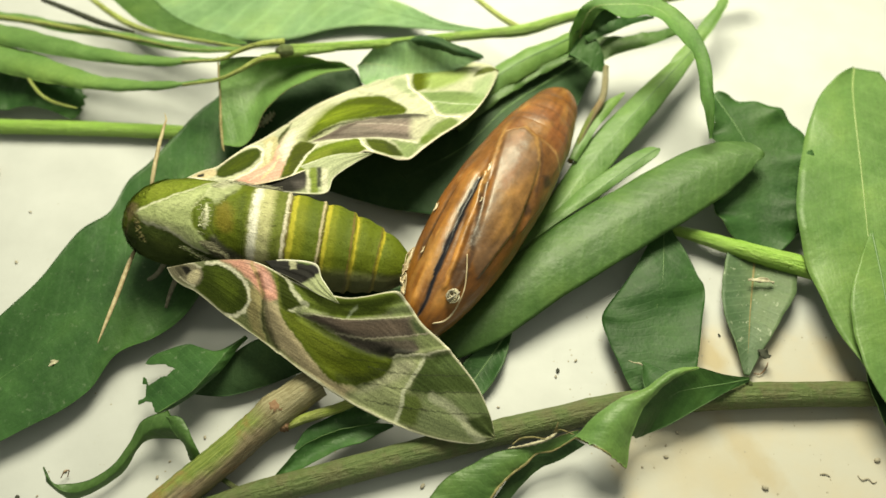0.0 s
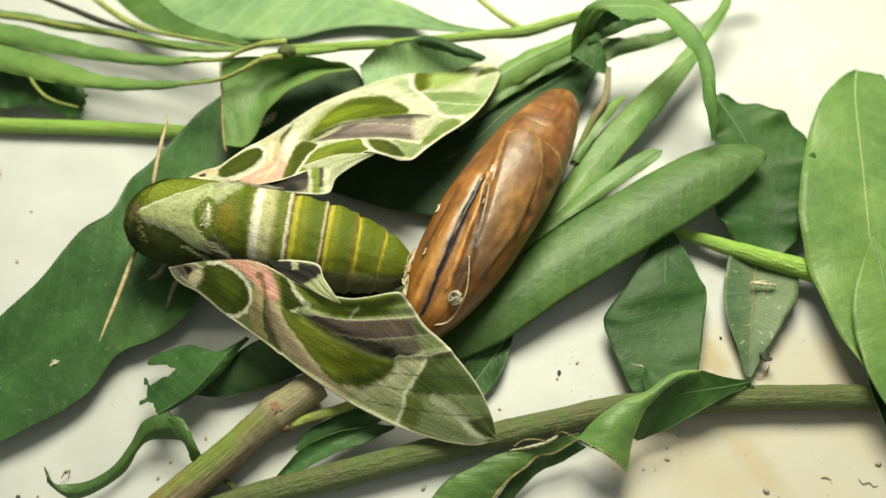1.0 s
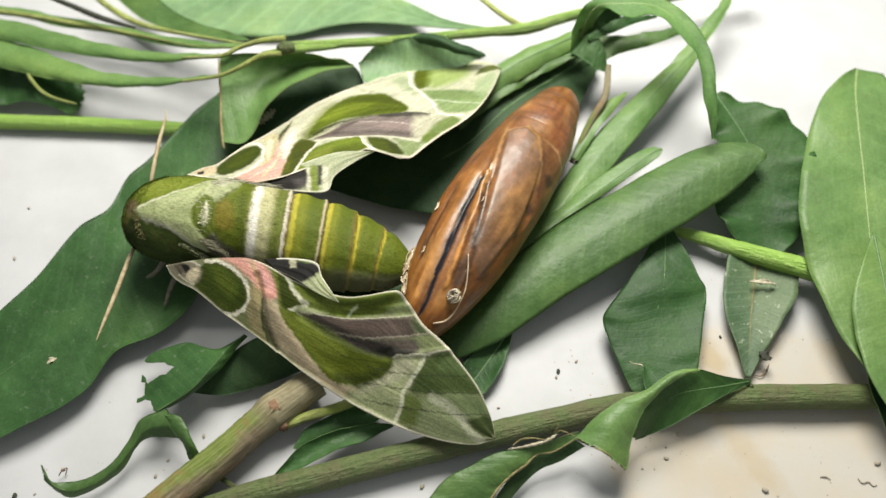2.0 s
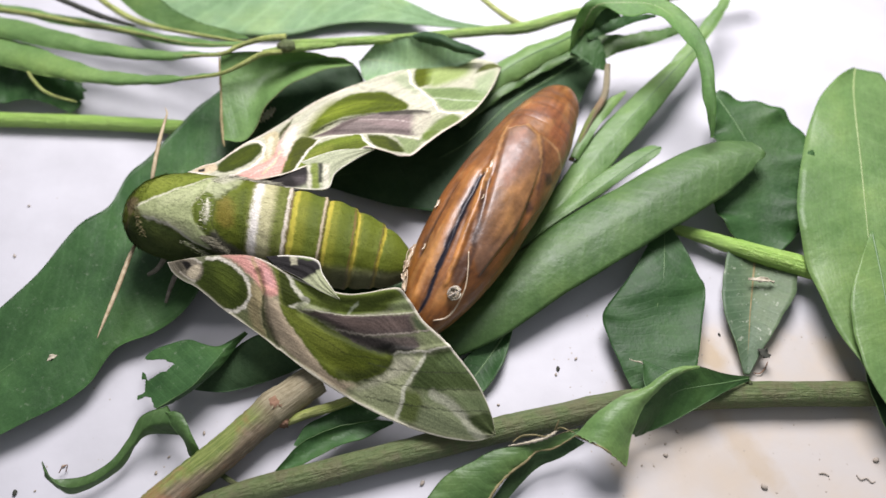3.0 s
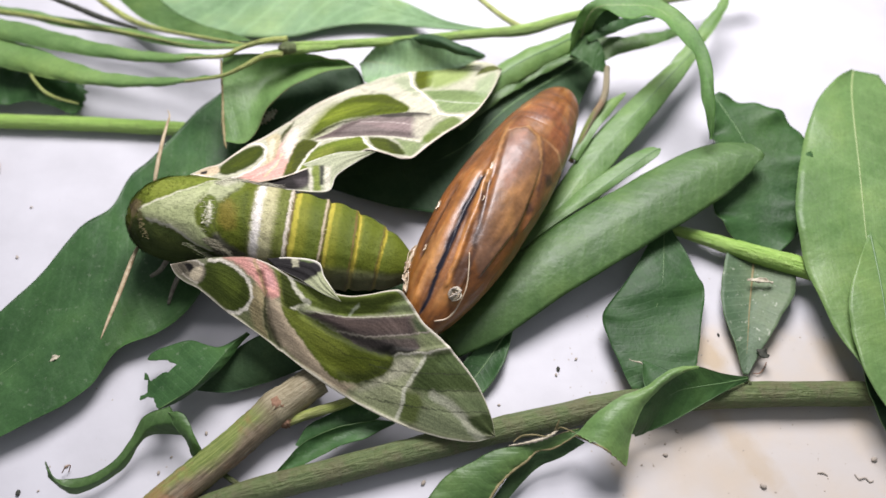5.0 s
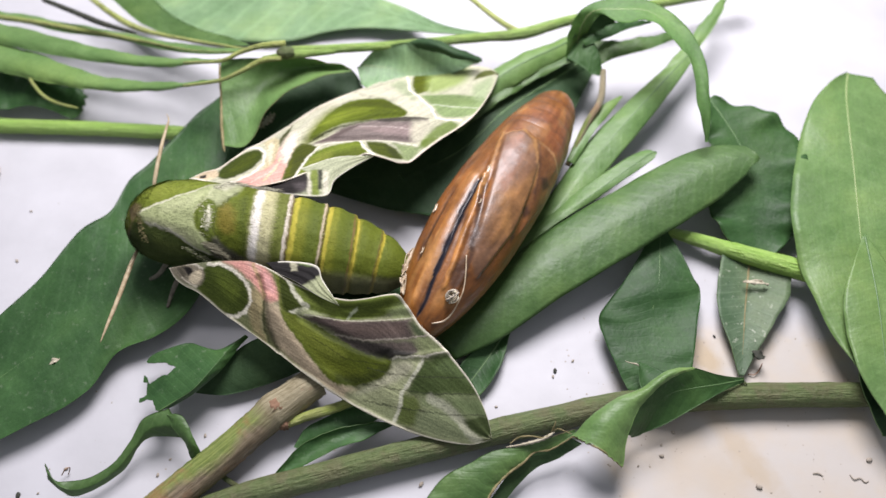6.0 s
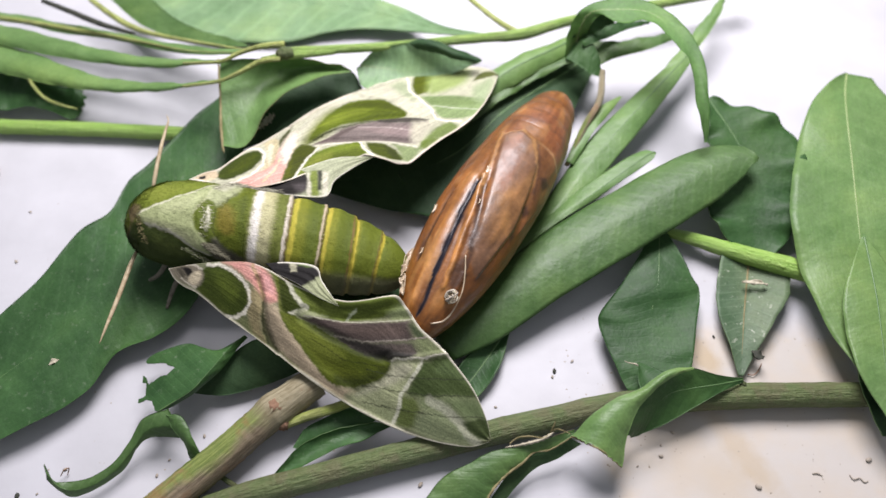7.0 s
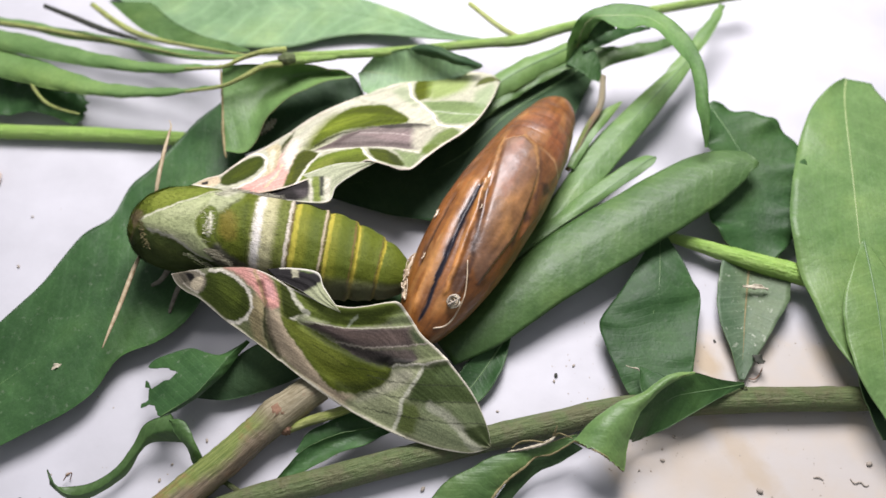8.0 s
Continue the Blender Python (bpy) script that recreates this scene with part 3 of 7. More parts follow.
blade([(-7.45, 7.79, 0.90), (-6.87, 7.09, 1.00), (-6.11, 6.43, 1.10), (-5.34, 6.01, 1.20), (-4.52, 5.39, 1.50)],
      [(-8.04, 7.81, 0.90), (-7.23, 6.95, 0.95), (-6.32, 6.29, 1.05), (-5.38, 5.82, 1.20), (-4.51, 5.35, 1.50)],
      [(-8.61, 7.94, 0.80), (-7.50, 6.78, 0.90), (-6.45, 6.14, 1.00), (-5.44, 5.70, 1.20), (-4.51, 5.30, 1.50)],
      MID, back, seed=10, n=60, half=8, wave=0.02, waves=3, rib=0.014)
# the leaf that hangs off the node with a dry brown edge
blade([(-4.99, 4.52, 1.85), (-4.41, 4.54, 1.90), (-3.63, 4.51, 1.90), (-2.88, 4.54, 1.80), (-2.32, 4.56, 1.60), (-2.01, 4.52, 1.40)],
      [(-4.98, 3.60, 1.45), (-4.50, 3.79, 1.45), (-4.04, 4.17, 1.42), (-3.51, 4.44, 1.45), (-2.80, 4.62, 1.45), (-2.01, 4.52, 1.40)],
      [(-4.86, 2.54, 1.20), (-4.32, 2.49, 1.30), (-3.96, 3.03, 1.55), (-3.53, 3.57, 1.65), (-2.88, 4.14, 1.60), (-2.01, 4.50, 1.40)],
      (LEAF_LIGHT, LEAF_UNDER, EDGE_BROWN), back, seed=12, n=100, half=16, wave=0.03, waves=2, rib=0.012, label="green leaf cut across with a dry brown edge")
blade([(-1.78, 4.44, 0.80), (-2.02, 4.93, 0.90), (-2.43, 5.08, 0.95), (-3.22, 4.71, 0.95), (-3.98, 4.04, 0.90), (-4.67, 3.16, 0.70)],
      [(-1.75, 4.41, 0.75), (-2.02, 4.54, 0.80), (-2.48, 4.51, 0.85), (-3.20, 4.18, 0.85), (-3.90, 3.64, 0.80), (-4.65, 3.04, 0.65)],
      [(-1.73, 4.38, 0.70), (-2.02, 4.10, 0.70), (-2.53, 3.85, 0.70), (-3.19, 3.62, 0.70), (-3.89, 3.18, 0.65), (-4.62, 2.91, 0.60)],
      DARK, back, seed=13, n=70, half=10, wave=0.01, rib=0.012)
# small curled leaf
blade([(-1.84, 4.90, 1.20), (-1.47, 5.13, 1.40), (-0.93, 5.24, 1.50), (-0.32, 5.28, 1.50), (0.29, 5.10, 1.40), (1.01, 4.85, 1.30)],
      [(-1.84, 4.92, 1.15), (-1.25, 4.86, 1.10), (-0.71, 4.76, 1.05), (-0.10, 4.77, 1.10), (0.44, 4.85, 1.15), (1.04, 4.86, 1.25)],
      [(-1.92, 4.87, 1.15), (-1.70, 4.24, 1.10), (-0.91, 4.20, 1.00), (-0.24, 4.39, 1.00), (0.43, 4.64, 1.10), (1.07, 4.87, 1.20)],
      (LEAF_MINT, LEAF_MID, EDGE_PALE), back, seed=14, n=80, half=12, wave=0.03, waves=3, rib=0.016, rib_mat=RIB_PALE)

stem("dry_edge", [(-5.01, 4.56, 1.90, 0.016), (-4.97, 4.04, 1.75, 0.022), (-4.96, 3.59, 1.47, 0.022), (-4.92, 3.06, 1.35, 0.034), (-4.85, 2.53, 1.22, 0.030), (-4.81, 2.38, 1.20, 0.010)], EDGE_BROWN, back, n=40, bumpy=0.35, seed=61)
blade([(-0.71, 5.29, 1.50), (-0.21, 5.25, 1.65), (0.35, 5.03, 1.60), (1.06, 4.80, 1.40)],
      [(-0.61, 5.20, 1.52), (-0.12, 5.00, 1.70), (0.44, 4.77, 1.65), (1.07, 4.73, 1.42)],
      [(-0.45, 5.11, 1.45), (0.00, 4.92, 1.50), (0.53, 4.68, 1.50), (1.08, 4.70, 1.40)],
      DARK, back, seed=15, n=50, half=8, wave=0.01, rib=0)
# long leaves behind the pupal case
leaf([(3.88, 6.00, 1.0, 0.10, 0.1, 0), (2.98, 5.40, 1.1, 0.32, 0.3, -10), (1.84, 4.75, 1.1, 0.42, 0.36, -12), (0.88, 4.10, 0.9, 0.42, 0.4, -12), (-0.34, 3.03, 0.7, 0.25, 0.25, -10)], PALE, back, cup=-10, curl=-42, seed=16, wave=0.035, waves=4, n=110)
leaf([(3.53, 5.27, 0.95, 0.10, 0.1, 0), (2.76, 4.96, 0.9, 0.15, 0.16, 0), (2.05, 4.58, 0.85, 0.18, 0.20, 0), (1.28, 4.08, 0.8, 0.20, 0.20, 0), (0.32, 3.31, 0.7, 0.2, 0.2, 0)], MID, back, cup=-8, curl=-20, seed=17, wave=0.03, waves=4)
blade([(-2.88, 2.28, 0.40), (-1.92, 2.95, 0.50), (-0.60, 3.45, 0.60), (0.90, 4.22, 0.65), (2.47, 5.24, 0.65), (3.79, 5.81, 0.60)],
      [(-2.76, 2.06, 0.35), (-1.88, 2.15, 0.42), (-0.71, 2.21, 0.45), (0.73, 2.61, 0.45), (2.36, 3.64, 0.45), (3.89, 5.58, 0.50)],
      [(-2.62, 1.85, 0.30), (-1.83, 1.52, 0.35), (-0.87, 1.21, 0.35), (0.58, 1.13, 0.30), (2.25, 2.19, 0.30), (3.99, 5.33, 0.40)],
      DARK, back, seed=18, n=90, half=14, wave=0.015, waves=2, rib=0.014)
# the arching leaf that hangs over to the right
blade([(3.04, 4.80, 1.30), (3.15, 5.20, 1.80), (3.38, 5.45, 2.20), (3.99, 5.58, 2.40), (4.93, 5.36, 2.50), (5.62, 4.58, 2.45), (5.92, 3.67, 2.30), (5.92, 2.73, 2.00), (5.89, 2.05, 1.50)],
      [(3.36, 5.15, 1.20), (3.38, 5.24, 1.70), (3.61, 5.37, 2.20), (4.17, 5.24, 2.40), (4.90, 5.06, 2.45), (5.45, 4.39, 2.40), (5.74, 3.72, 2.25), (5.81, 2.73, 1.95), (5.88, 2.09, 1.45)],
      [(3.63, 5.40, 1.20), (3.59, 5.27, 1.70), (3.82, 5.22, 2.25), (4.20, 4.80, 2.40), (4.76, 4.78, 2.50), (5.26, 4.23, 2.45), (5.59, 3.65, 2.30), (5.67, 2.64, 2.00), (5.82, 2.05, 1.50)],
      (LEAF_THIN, LEAF_UNDER), back, seed=19, n=110, half=10, wave=0.02, waves=5, rib=0.02, rib_mat=RIB_PALE)
blade([(3.66, 5.37, 1.30), (4.34, 5.23, 1.40), (5.03, 5.34, 1.40), (5.76, 5.56, 1.30)],
      [(3.69, 5.09, 1.25), (4.31, 4.96, 1.40), (5.07, 5.15, 1.40), (5.76, 5.45, 1.30)],
      [(3.75, 4.56, 1.20), (4.21, 4.76, 1.30), (5.06, 4.98, 1.35), (5.79, 5.38, 1.25)],
      MID, back, seed=20, n=60, half=8, wave=0.02, waves=3, rib=0.014)
blade([(3.45, 5.08, 1.60), (3.99, 5.44, 1.70), (4.54, 5.56, 1.70), (5.11, 5.61, 1.65)],
      [(3.47, 5.01, 1.60), (4.05, 5.27, 1.65), (4.56, 5.47, 1.65), (5.13, 5.58, 1.65)],
      [(3.53, 4.95, 1.55), (4.13, 5.17, 1.60), (4.61, 5.41, 1.60), (5.17, 5.57, 1.60)],
      CLEAN, back, seed=64, n=50, half=6, wave=0.015, waves=3, rib=0)
blade([(3.08, 4.80, 1.20), (3.22, 5.16, 1.60), (3.52, 5.36, 1.90), (3.83, 5.45, 2.10), (4.13, 5.22, 2.10)],
      [(3.34, 4.88, 1.10), (3.47, 5.23, 1.45), (3.67, 5.29, 1.75), (3.91, 5.33, 1.95), (4.16, 5.22, 2.05)],
      [(3.59, 4.91, 1.10), (3.61, 5.12, 1.45), (3.77, 5.19, 1.70), (3.98, 5.20, 1.90), (4.20, 5.21, 2.00)],
      CLEAN, back, seed=63, n=60, half=8, wave=0.02, waves=4, rib=0)
blade([(3.46, 5.25, 1.50), (3.68, 5.12, 1.55), (3.84, 4.80, 1.45), (3.92, 4.45, 1.20)],
      [(3.32, 5.05, 1.40), (3.55, 4.81, 1.45), (3.73, 4.58, 1.35), (3.87, 4.38, 1.20)],
      [(3.07, 4.85, 1.30), (3.41, 4.55, 1.30), (3.63, 4.35, 1.25), (3.82, 4.31, 1.20)],
      CLEAN, back, seed=75, n=40, half=8, wave=0.01, rib=0.012, rib_mat=EDGE_PALE)
blade([(7.24, 6.96, 1.05), (6.74, 6.27, 1.05), (5.46, 4.72, 0.85)],
      [(7.29, 6.87, 1.10), (6.80, 6.10, 1.10), (5.58, 4.53, 0.90)],
      [(7.39, 6.88, 1.05), (6.94, 6.03, 1.05), (5.76, 4.46, 0.85)],
      PALE, back, seed=76, n=30, half=4, rib=0)
leaf([(3.89, 5.56, 0.6, 0.10, 0.1, 0), (2.77, 4.73, 0.58, 0.34, 0.30, -15), (1.62, 3.91, 0.55, 0.40, 0.34, -15), (0.51, 2.80, 0.5, 0.36, 0.3, -15), (-0.87, 2.03, 0.45, 0.2, 0.2, -10)], DARK, back, cup=-10, curl=-20, seed=69)
leaf([(4.35, 3.94, 0.9, 0.04, 0.04, 0), (3.94, 3.56, 0.95, 0.14, 0.12, 0), (3.49, 3.00, 0.9, 0.14, 0.12, 0), (2.96, 2.13, 0.8, 0.1, 0.1, 0)], PALE, back, cup=-8, curl=-14, seed=65, rib=0)
stem("petiole", [(3.94, 4.48, 1.2, 0.07), (3.78, 3.66, 1.1, 0.08), (3.41, 3.09, 0.9, 0.08), (2.91, 2.13, 0.7, 0.06)], STEM_WOOD, back, seed=21)

# ---- narrow leaves between the pupal case and the broad leaf ----
leaf([(6.34, 5.35, 1.0, 0.14, 0.14, 0), (5.14, 4.05, 0.9, 0.32, 0.32, 0), (3.69, 2.43, 0.8, 0.40, 0.40, 0), (2.47, 0.85, 0.7, 0.30, 0.3, 0), (1.74, -0.08, 0.5, 0.1, 0.1, 0)], PALE, name="narrow_leaf",
     label="pale green narrow leaf lying beside the brown pupal case", cup=-8, curl=-15, seed=22, group="narrow leaves", rib=0.02)
leaf([(4.88, 2.21, 1.0, 0.05, 0.05, 0), (4.62, 2.08, 1.0, 0.17, 0.22, 0), (3.48, 1.28, 0.9, 0.13, 0.30, 0), (2.32, 0.52, 0.7, 0.08, 0.26, 0), (1.50, -0.07, 0.5, 0.08, 0.08, 0)], PALE, name="narrow_leaf",
     label="pale green narrow leaf with a rounded tip", cup=-8, curl=-15, seed=23, group="narrow leaves", rib=0.02)
leaf([(3.30, 1.04, 0.25, 0.1, 0.1, 0), (2.07, 0.03, 0.3, 0.45, 0.45, 0), (1.04, -1.05, 0.3, 0.5, 0.5, 0), (-0.06, -1.90, 0.25, 0.1, 0.1, 0)], GREEN, name="small_leaf", label="small dark green leaf under the pupal case", seed=50, rib=0.02)
leaf([(-0.27, -0.28, 0.2, 0.1, 0.1, 0), (-1.36, -0.82, 0.25, 0.5, 0.5, 0), (-2.54, -1.19, 0.25, 0.55, 0.5, 0), (-3.61, -1.34, 0.2, 0.1, 0.1, 0)], GREEN, name="small_leaf", label="small dark green leaf flat under the moth", seed=51, rib=0.02)
leaf([(7.04, 1.76, 1.19, 0.052, 0.052, 0), (6.76, 1.84, 1.22, 0.375, 0.375, 0), (6.05, 1.65, 1.22, 0.646, 0.646, 0), (4.85, 0.99, 1.16, 0.769, 0.769, 0), (3.45, 0.19, 1.02, 0.765, 0.765, 0), (1.97, -0.72, 0.88, 0.72, 0.72, 0), (0.88, -1.50, 0.68, 0.633, 0.613, 0), (-0.06, -2.13, 0.48, 0.406, 0.406, 0)], MID, name="broad_leaf",
     label="broad green leaf with a rounded tip beside the pupal case", cup=-6, curl=-22, seed=24, rib=0.012)
leaf([(1.30, -1.72, 0.20, 0.101, 0.101, 0), (0.79, -2.46, 0.18, 0.354, 0.354, 0), (0.25, -3.10, 0.15, 0.303, 0.303, 0), (-0.42, -3.66, 0.15, 0.0505, 0.0505, 0)], GREEN, name="small_leaf", label="small dark green leaf under the wing of the moth", seed=25)

# ---- the sprig on the right ----
sprig = thing("leafy_sprig", (6.37, 0.22, 0), "bright green sprig with dark and pale leaves on the table", "sprig")
stem("stem", [(4.73, 0.62, 0.33, 0.0916), (5.53, 0.27, 0.38, 0.143), (6.52, -0.18, 0.44, 0.195), (7.48, -0.61, 0.52, 0.226), (8.69, -1.17, 0.66, 0.207)], STEM_LIME, sprig, seed=26)
leaf([(6.37, 3.76, 0.95, 0.12, 0.12, 0), (6.73, 2.94, 0.85, 0.95, 0.55, 0), (6.95, 2.21, 0.75, 1.32, 0.92, 0), (6.96, 1.16, 0.6, 1.05, 1.05, 0), (6.89, 0.34, 0.5, 0.8, 0.85, 0), (6.82, -0.33, 0.4, 0.2, 0.2, 0)], CLEAN, sprig, cup=4, curl=4, wave=0.10, seed=27, rib=0.02, waves=4)
blade([(4.71, 0.50, 0.50), (3.86, -0.76, 0.55), (3.30, -1.45, 0.50), (3.20, -1.76, 0.50), (3.34, -2.35, 0.50), (3.50, -2.90, 0.45), (3.66, -3.29, 0.42)],
      [(4.81, 0.49, 0.50), (4.54, -0.90, 0.60), (4.34, -1.49, 0.48), (4.17, -2.05, 0.46), (4.05, -2.55, 0.50), (3.94, -2.96, 0.48), (3.89, -3.33, 0.45)],
      [(4.95, 0.46, 0.50), (5.29, -0.67, 0.50), (5.43, -1.07, 0.45), (5.22, -1.78, 0.50), (5.02, -2.48, 0.55), (4.89, -2.86, 0.55), (4.60, -3.34, 0.50)],
      CLEAN, sprig, seed=28, n=100, half=16, wave=0.03, waves=2.4, rib=0.014, rib_mat=EDGE_PALE)
blade([(3.83, -2.72, 0.75), (4.05, -2.87, 0.85), (4.30, -3.06, 0.95)],
      [(3.82, -2.78, 0.78), (3.89, -3.04, 0.90), (4.03, -3.25, 0.95)],
      [(3.82, -2.82, 0.75), (3.76, -3.17, 0.82), (3.79, -3.43, 0.85)],
      CLEAN, sprig, seed=73, n=30, half=6, rib=0, wave=0.002)
leaf([(6.70, -0.17, 0.3, 0.85, 0.62, 0), (6.48, -0.92, 0.3, 0.86, 0.64, 0), (6.30, -1.57, 0.28, 0.62, 0.58, 0), (6.15, -2.19, 0.25, 0.34, 0.32, 0), (5.99, -2.87, 0.2, 0.04, 0.04, 0)], OLD, sprig, cup=8, curl=6, seed=29, rib_mat=EDGE_BROWN, label="old leaf with silvery worn patches")
leaf([(9.89, 4.51, 0.83, 0.569, 0.0316, 0), (9.67, 3.92, 0.88, 0.952, 0.455, 0), (9.45, 3.09, 0.96, 1.2, 0.894, 0), (9.17, 1.65, 0.99, 1.39, 1.23, 0), (8.85, -0.01, 0.99, 1.49, 1.43, 0), (8.61, -1.55, 0.91, 1.26, 1.08, 0), (8.49, -2.97, 0.83, 0.622, 0.569, 0), (8.42, -3.87, 0.78, 0.0525, 0.0525, 0)], PALE, sprig, cup=4, curl=-10, seed=30, wave=0.08, rib_mat=RIB_PALE, rib=0.025, waves=2.5)
leaf([(8.85, -0.17, 1.11, 0.032, 0.032, 0), (8.66, -1.68, 1.16, 0.642, 0.642, 0), (8.46, -3.07, 1.07, 0.638, 0.574, 0), (8.34, -4.15, 0.99, 0.106, 0.106, 0)], PALE, sprig, cup=4, curl=-10, seed=31)
stem("petiole", [(8.48, -3.83, 0.68, 0.0741), (9.39, -3.04, 0.63, 0.105), (9.50, -1.68, 0.58, 0.136), (8.76, -1.11, 0.54, 0.157)], STEM_GREEN, sprig, seed=48)

# ---- the twig in front ----
front = thing("leafy_twig", (0.90, -3.84, 0), "olive green twig with twisted leaves lying across the table", "twig")
stem("stem", [(-4.82, -5.38, 0.3, 0.24), (-3.92, -5.04, 0.3, 0.25), (-2.14, -4.62, 0.3, 0.26), (-0.43, -4.22, 0.3, 0.26), (0.88, -3.93, 0.3, 0.26), (2.22, -3.67, 0.3, 0.26), (3.46, -3.44, 0.3, 0.26), (5.80, -3.33, 0.3, 0.26), (8.24, -3.37, 0.3, 0.25), (9.45, -3.38, 0.3, 0.25)], STEM_OLIVE, front, n=60, seed=32)
blade([(5.86, -3.10, 0.65), (5.31, -3.08, 0.85), (4.75, -3.00, 1.05), (4.28, -3.11, 1.15), (3.84, -3.48, 1.10), (3.51, -3.87, 1.00), (3.33, -4.23, 0.85)],
      [(5.86, -3.11, 0.62), (5.31, -3.24, 0.75), (4.81, -3.32, 0.80), (4.38, -3.40, 0.80), (4.01, -3.65, 0.78), (3.71, -3.95, 0.72), (3.47, -4.19, 0.70)],
      [(5.87, -3.14, 0.60), (5.30, -3.40, 0.68), (4.74, -3.68, 0.62), (4.29, -3.89, 0.50), (3.91, -4.03, 0.45), (3.69, -4.11, 0.45), (3.52, -4.17, 0.50)],
      CLEAN, front, seed=33, n=80, half=14, wave=0.008, waves=3, rib=0.02)
blade([(4.79, -3.01, 1.10), (4.23, -3.11, 1.25), (3.73, -3.40, 1.15), (3.20, -3.58, 1.05), (2.76, -3.84, 0.95), (2.35, -4.18, 0.75)],
      [(4.78, -3.04, 1.12), (4.26, -3.20, 1.30), (3.79, -3.50, 1.22), (3.37, -3.75, 1.12), (3.02, -4.10, 1.08), (2.78, -4.50, 1.00)],
      [(4.78, -3.06, 1.10), (4.34, -3.23, 1.22), (3.88, -3.54, 1.14), (3.60, -3.83, 1.00), (3.39, -4.26, 0.80), (3.26, -4.77, 0.60)],
      (LEAF_LIGHT, LEAF_CLEAN, EDGE_BROWN), front, seed=34, n=90, half=14, wave=0.006, waves=4, rib=0.012, ragged=0.05, label="pale underside of a twisted leaf with a torn end")
stem("bud_scar", [(5.81, -3.10, 0.5, 0.03), (5.88, -3.16, 0.52, 0.05), (5.93, -3.22, 0.48, 0.03)], STEM_OLIVE, front, n=10, bumpy=0.2)
blade([(2.45, -4.05, 0.75), (1.96, -4.19, 0.75), (1.37, -4.34, 0.72), (0.89, -4.40, 0.70), (0.41, -4.61, 0.65), (-0.12, -4.88, 0.60), (-0.52, -5.36, 0.50)],
      [(2.42, -4.11, 0.72), (1.96, -4.29, 0.65), (1.53, -4.39, 0.66), (1.15, -4.54, 0.70), (0.72, -4.77, 0.68), (0.34, -5.06, 0.62), (0.06, -5.38, 0.50)],
      [(2.40, -4.17, 0.70), (1.96, -4.37, 0.60), (1.65, -4.43, 0.60), (1.41, -4.62, 0.60), (1.09, -4.83, 0.55), (0.83, -5.09, 0.50), (0.62, -5.39, 0.40)],
      (LEAF_MID, LEAF_UNDER, EDGE_BROWN), front, seed=35, n=90, half=12, wave=0.010, waves=5, rib=0.014, ragged=0.02)
blade([(2.33, -4.15, 0.60), (1.76, -4.37, 0.50), (1.21, -4.71, 0.40), (0.71, -5.30, 0.30)],
      [(2.44, -4.20, 0.55), (1.92, -4.44, 0.45), (1.39, -4.72, 0.35), (0.86, -5.29, 0.25)],
      [(2.57, -4.26, 0.50), (2.15, -4.48, 0.40), (1.59, -4.71, 0.30), (1.00, -5.28, 0.20)],
      DARK, front, seed=72, n=50, half=8, wave=0.008, rib=0.01)
stem("dry_edge", [(2.36, -4.18, 0.75, 0.012), (2.56, -4.34, 0.88, 0.016), (2.78, -4.50, 1.00, 0.018), (3.02, -4.62, 0.85, 0.018), (3.25, -4.75, 0.60, 0.012)], EDGE_BROWN, front, n=40, bumpy=0.4, seed=74)
blade([(1.11, -4.33, 0.70), (1.37, -4.30, 0.74), (1.64, -4.24, 0.78), (1.85, -4.18, 0.80), (2.01, -4.10, 0.82)],
      [(1.11, -4.35, 0.72), (1.38, -4.33, 0.77), (1.65, -4.29, 0.82), (1.86, -4.22, 0.83), (2.02, -4.12, 0.83)],
      [(1.12, -4.35, 0.68), (1.39, -4.34, 0.72), (1.66, -4.30, 0.76), (1.89, -4.23, 0.79), (2.03, -4.13, 0.82)],
      (FLUFF, FLUFF), front, seed=47, n=50, half=5, wave=0.006, waves=9, rib=0, thick=0.005, ragged=0.02, label="dry pale shred of leaf skin")
stem("fibre", [(1.19, -4.28, 0.70, 0.008), (1.35, -4.19, 0.78, 0.014), (1.58, -4.19, 0.84, 0.012), (1.81, -4.22, 0.82, 0.010), (1.96, -4.15, 0.82, 0.008)], EDGE_BROWN, front, n=40, bumpy=0.5, seed=79)
stem("fibre", [(1.95, -4.17, 0.75, 0.010), (2.00, -4.08, 0.85, 0.018), (2.03, -4.02, 0.95, 0.014), (2.05, -3.96, 1.00, 0.006)], EDGE_BROWN, front, n=24, bumpy=0.5, seed=81)
stem("fibre", [(1.99, -4.13, 0.78, 0.008), (2.07, -4.07, 0.86, 0.012), (2.20, -4.10, 0.84, 0.010), (2.35, -4.15, 0.78, 0.006)], EDGE_BROWN, front, n=24, bumpy=0.5, seed=82)

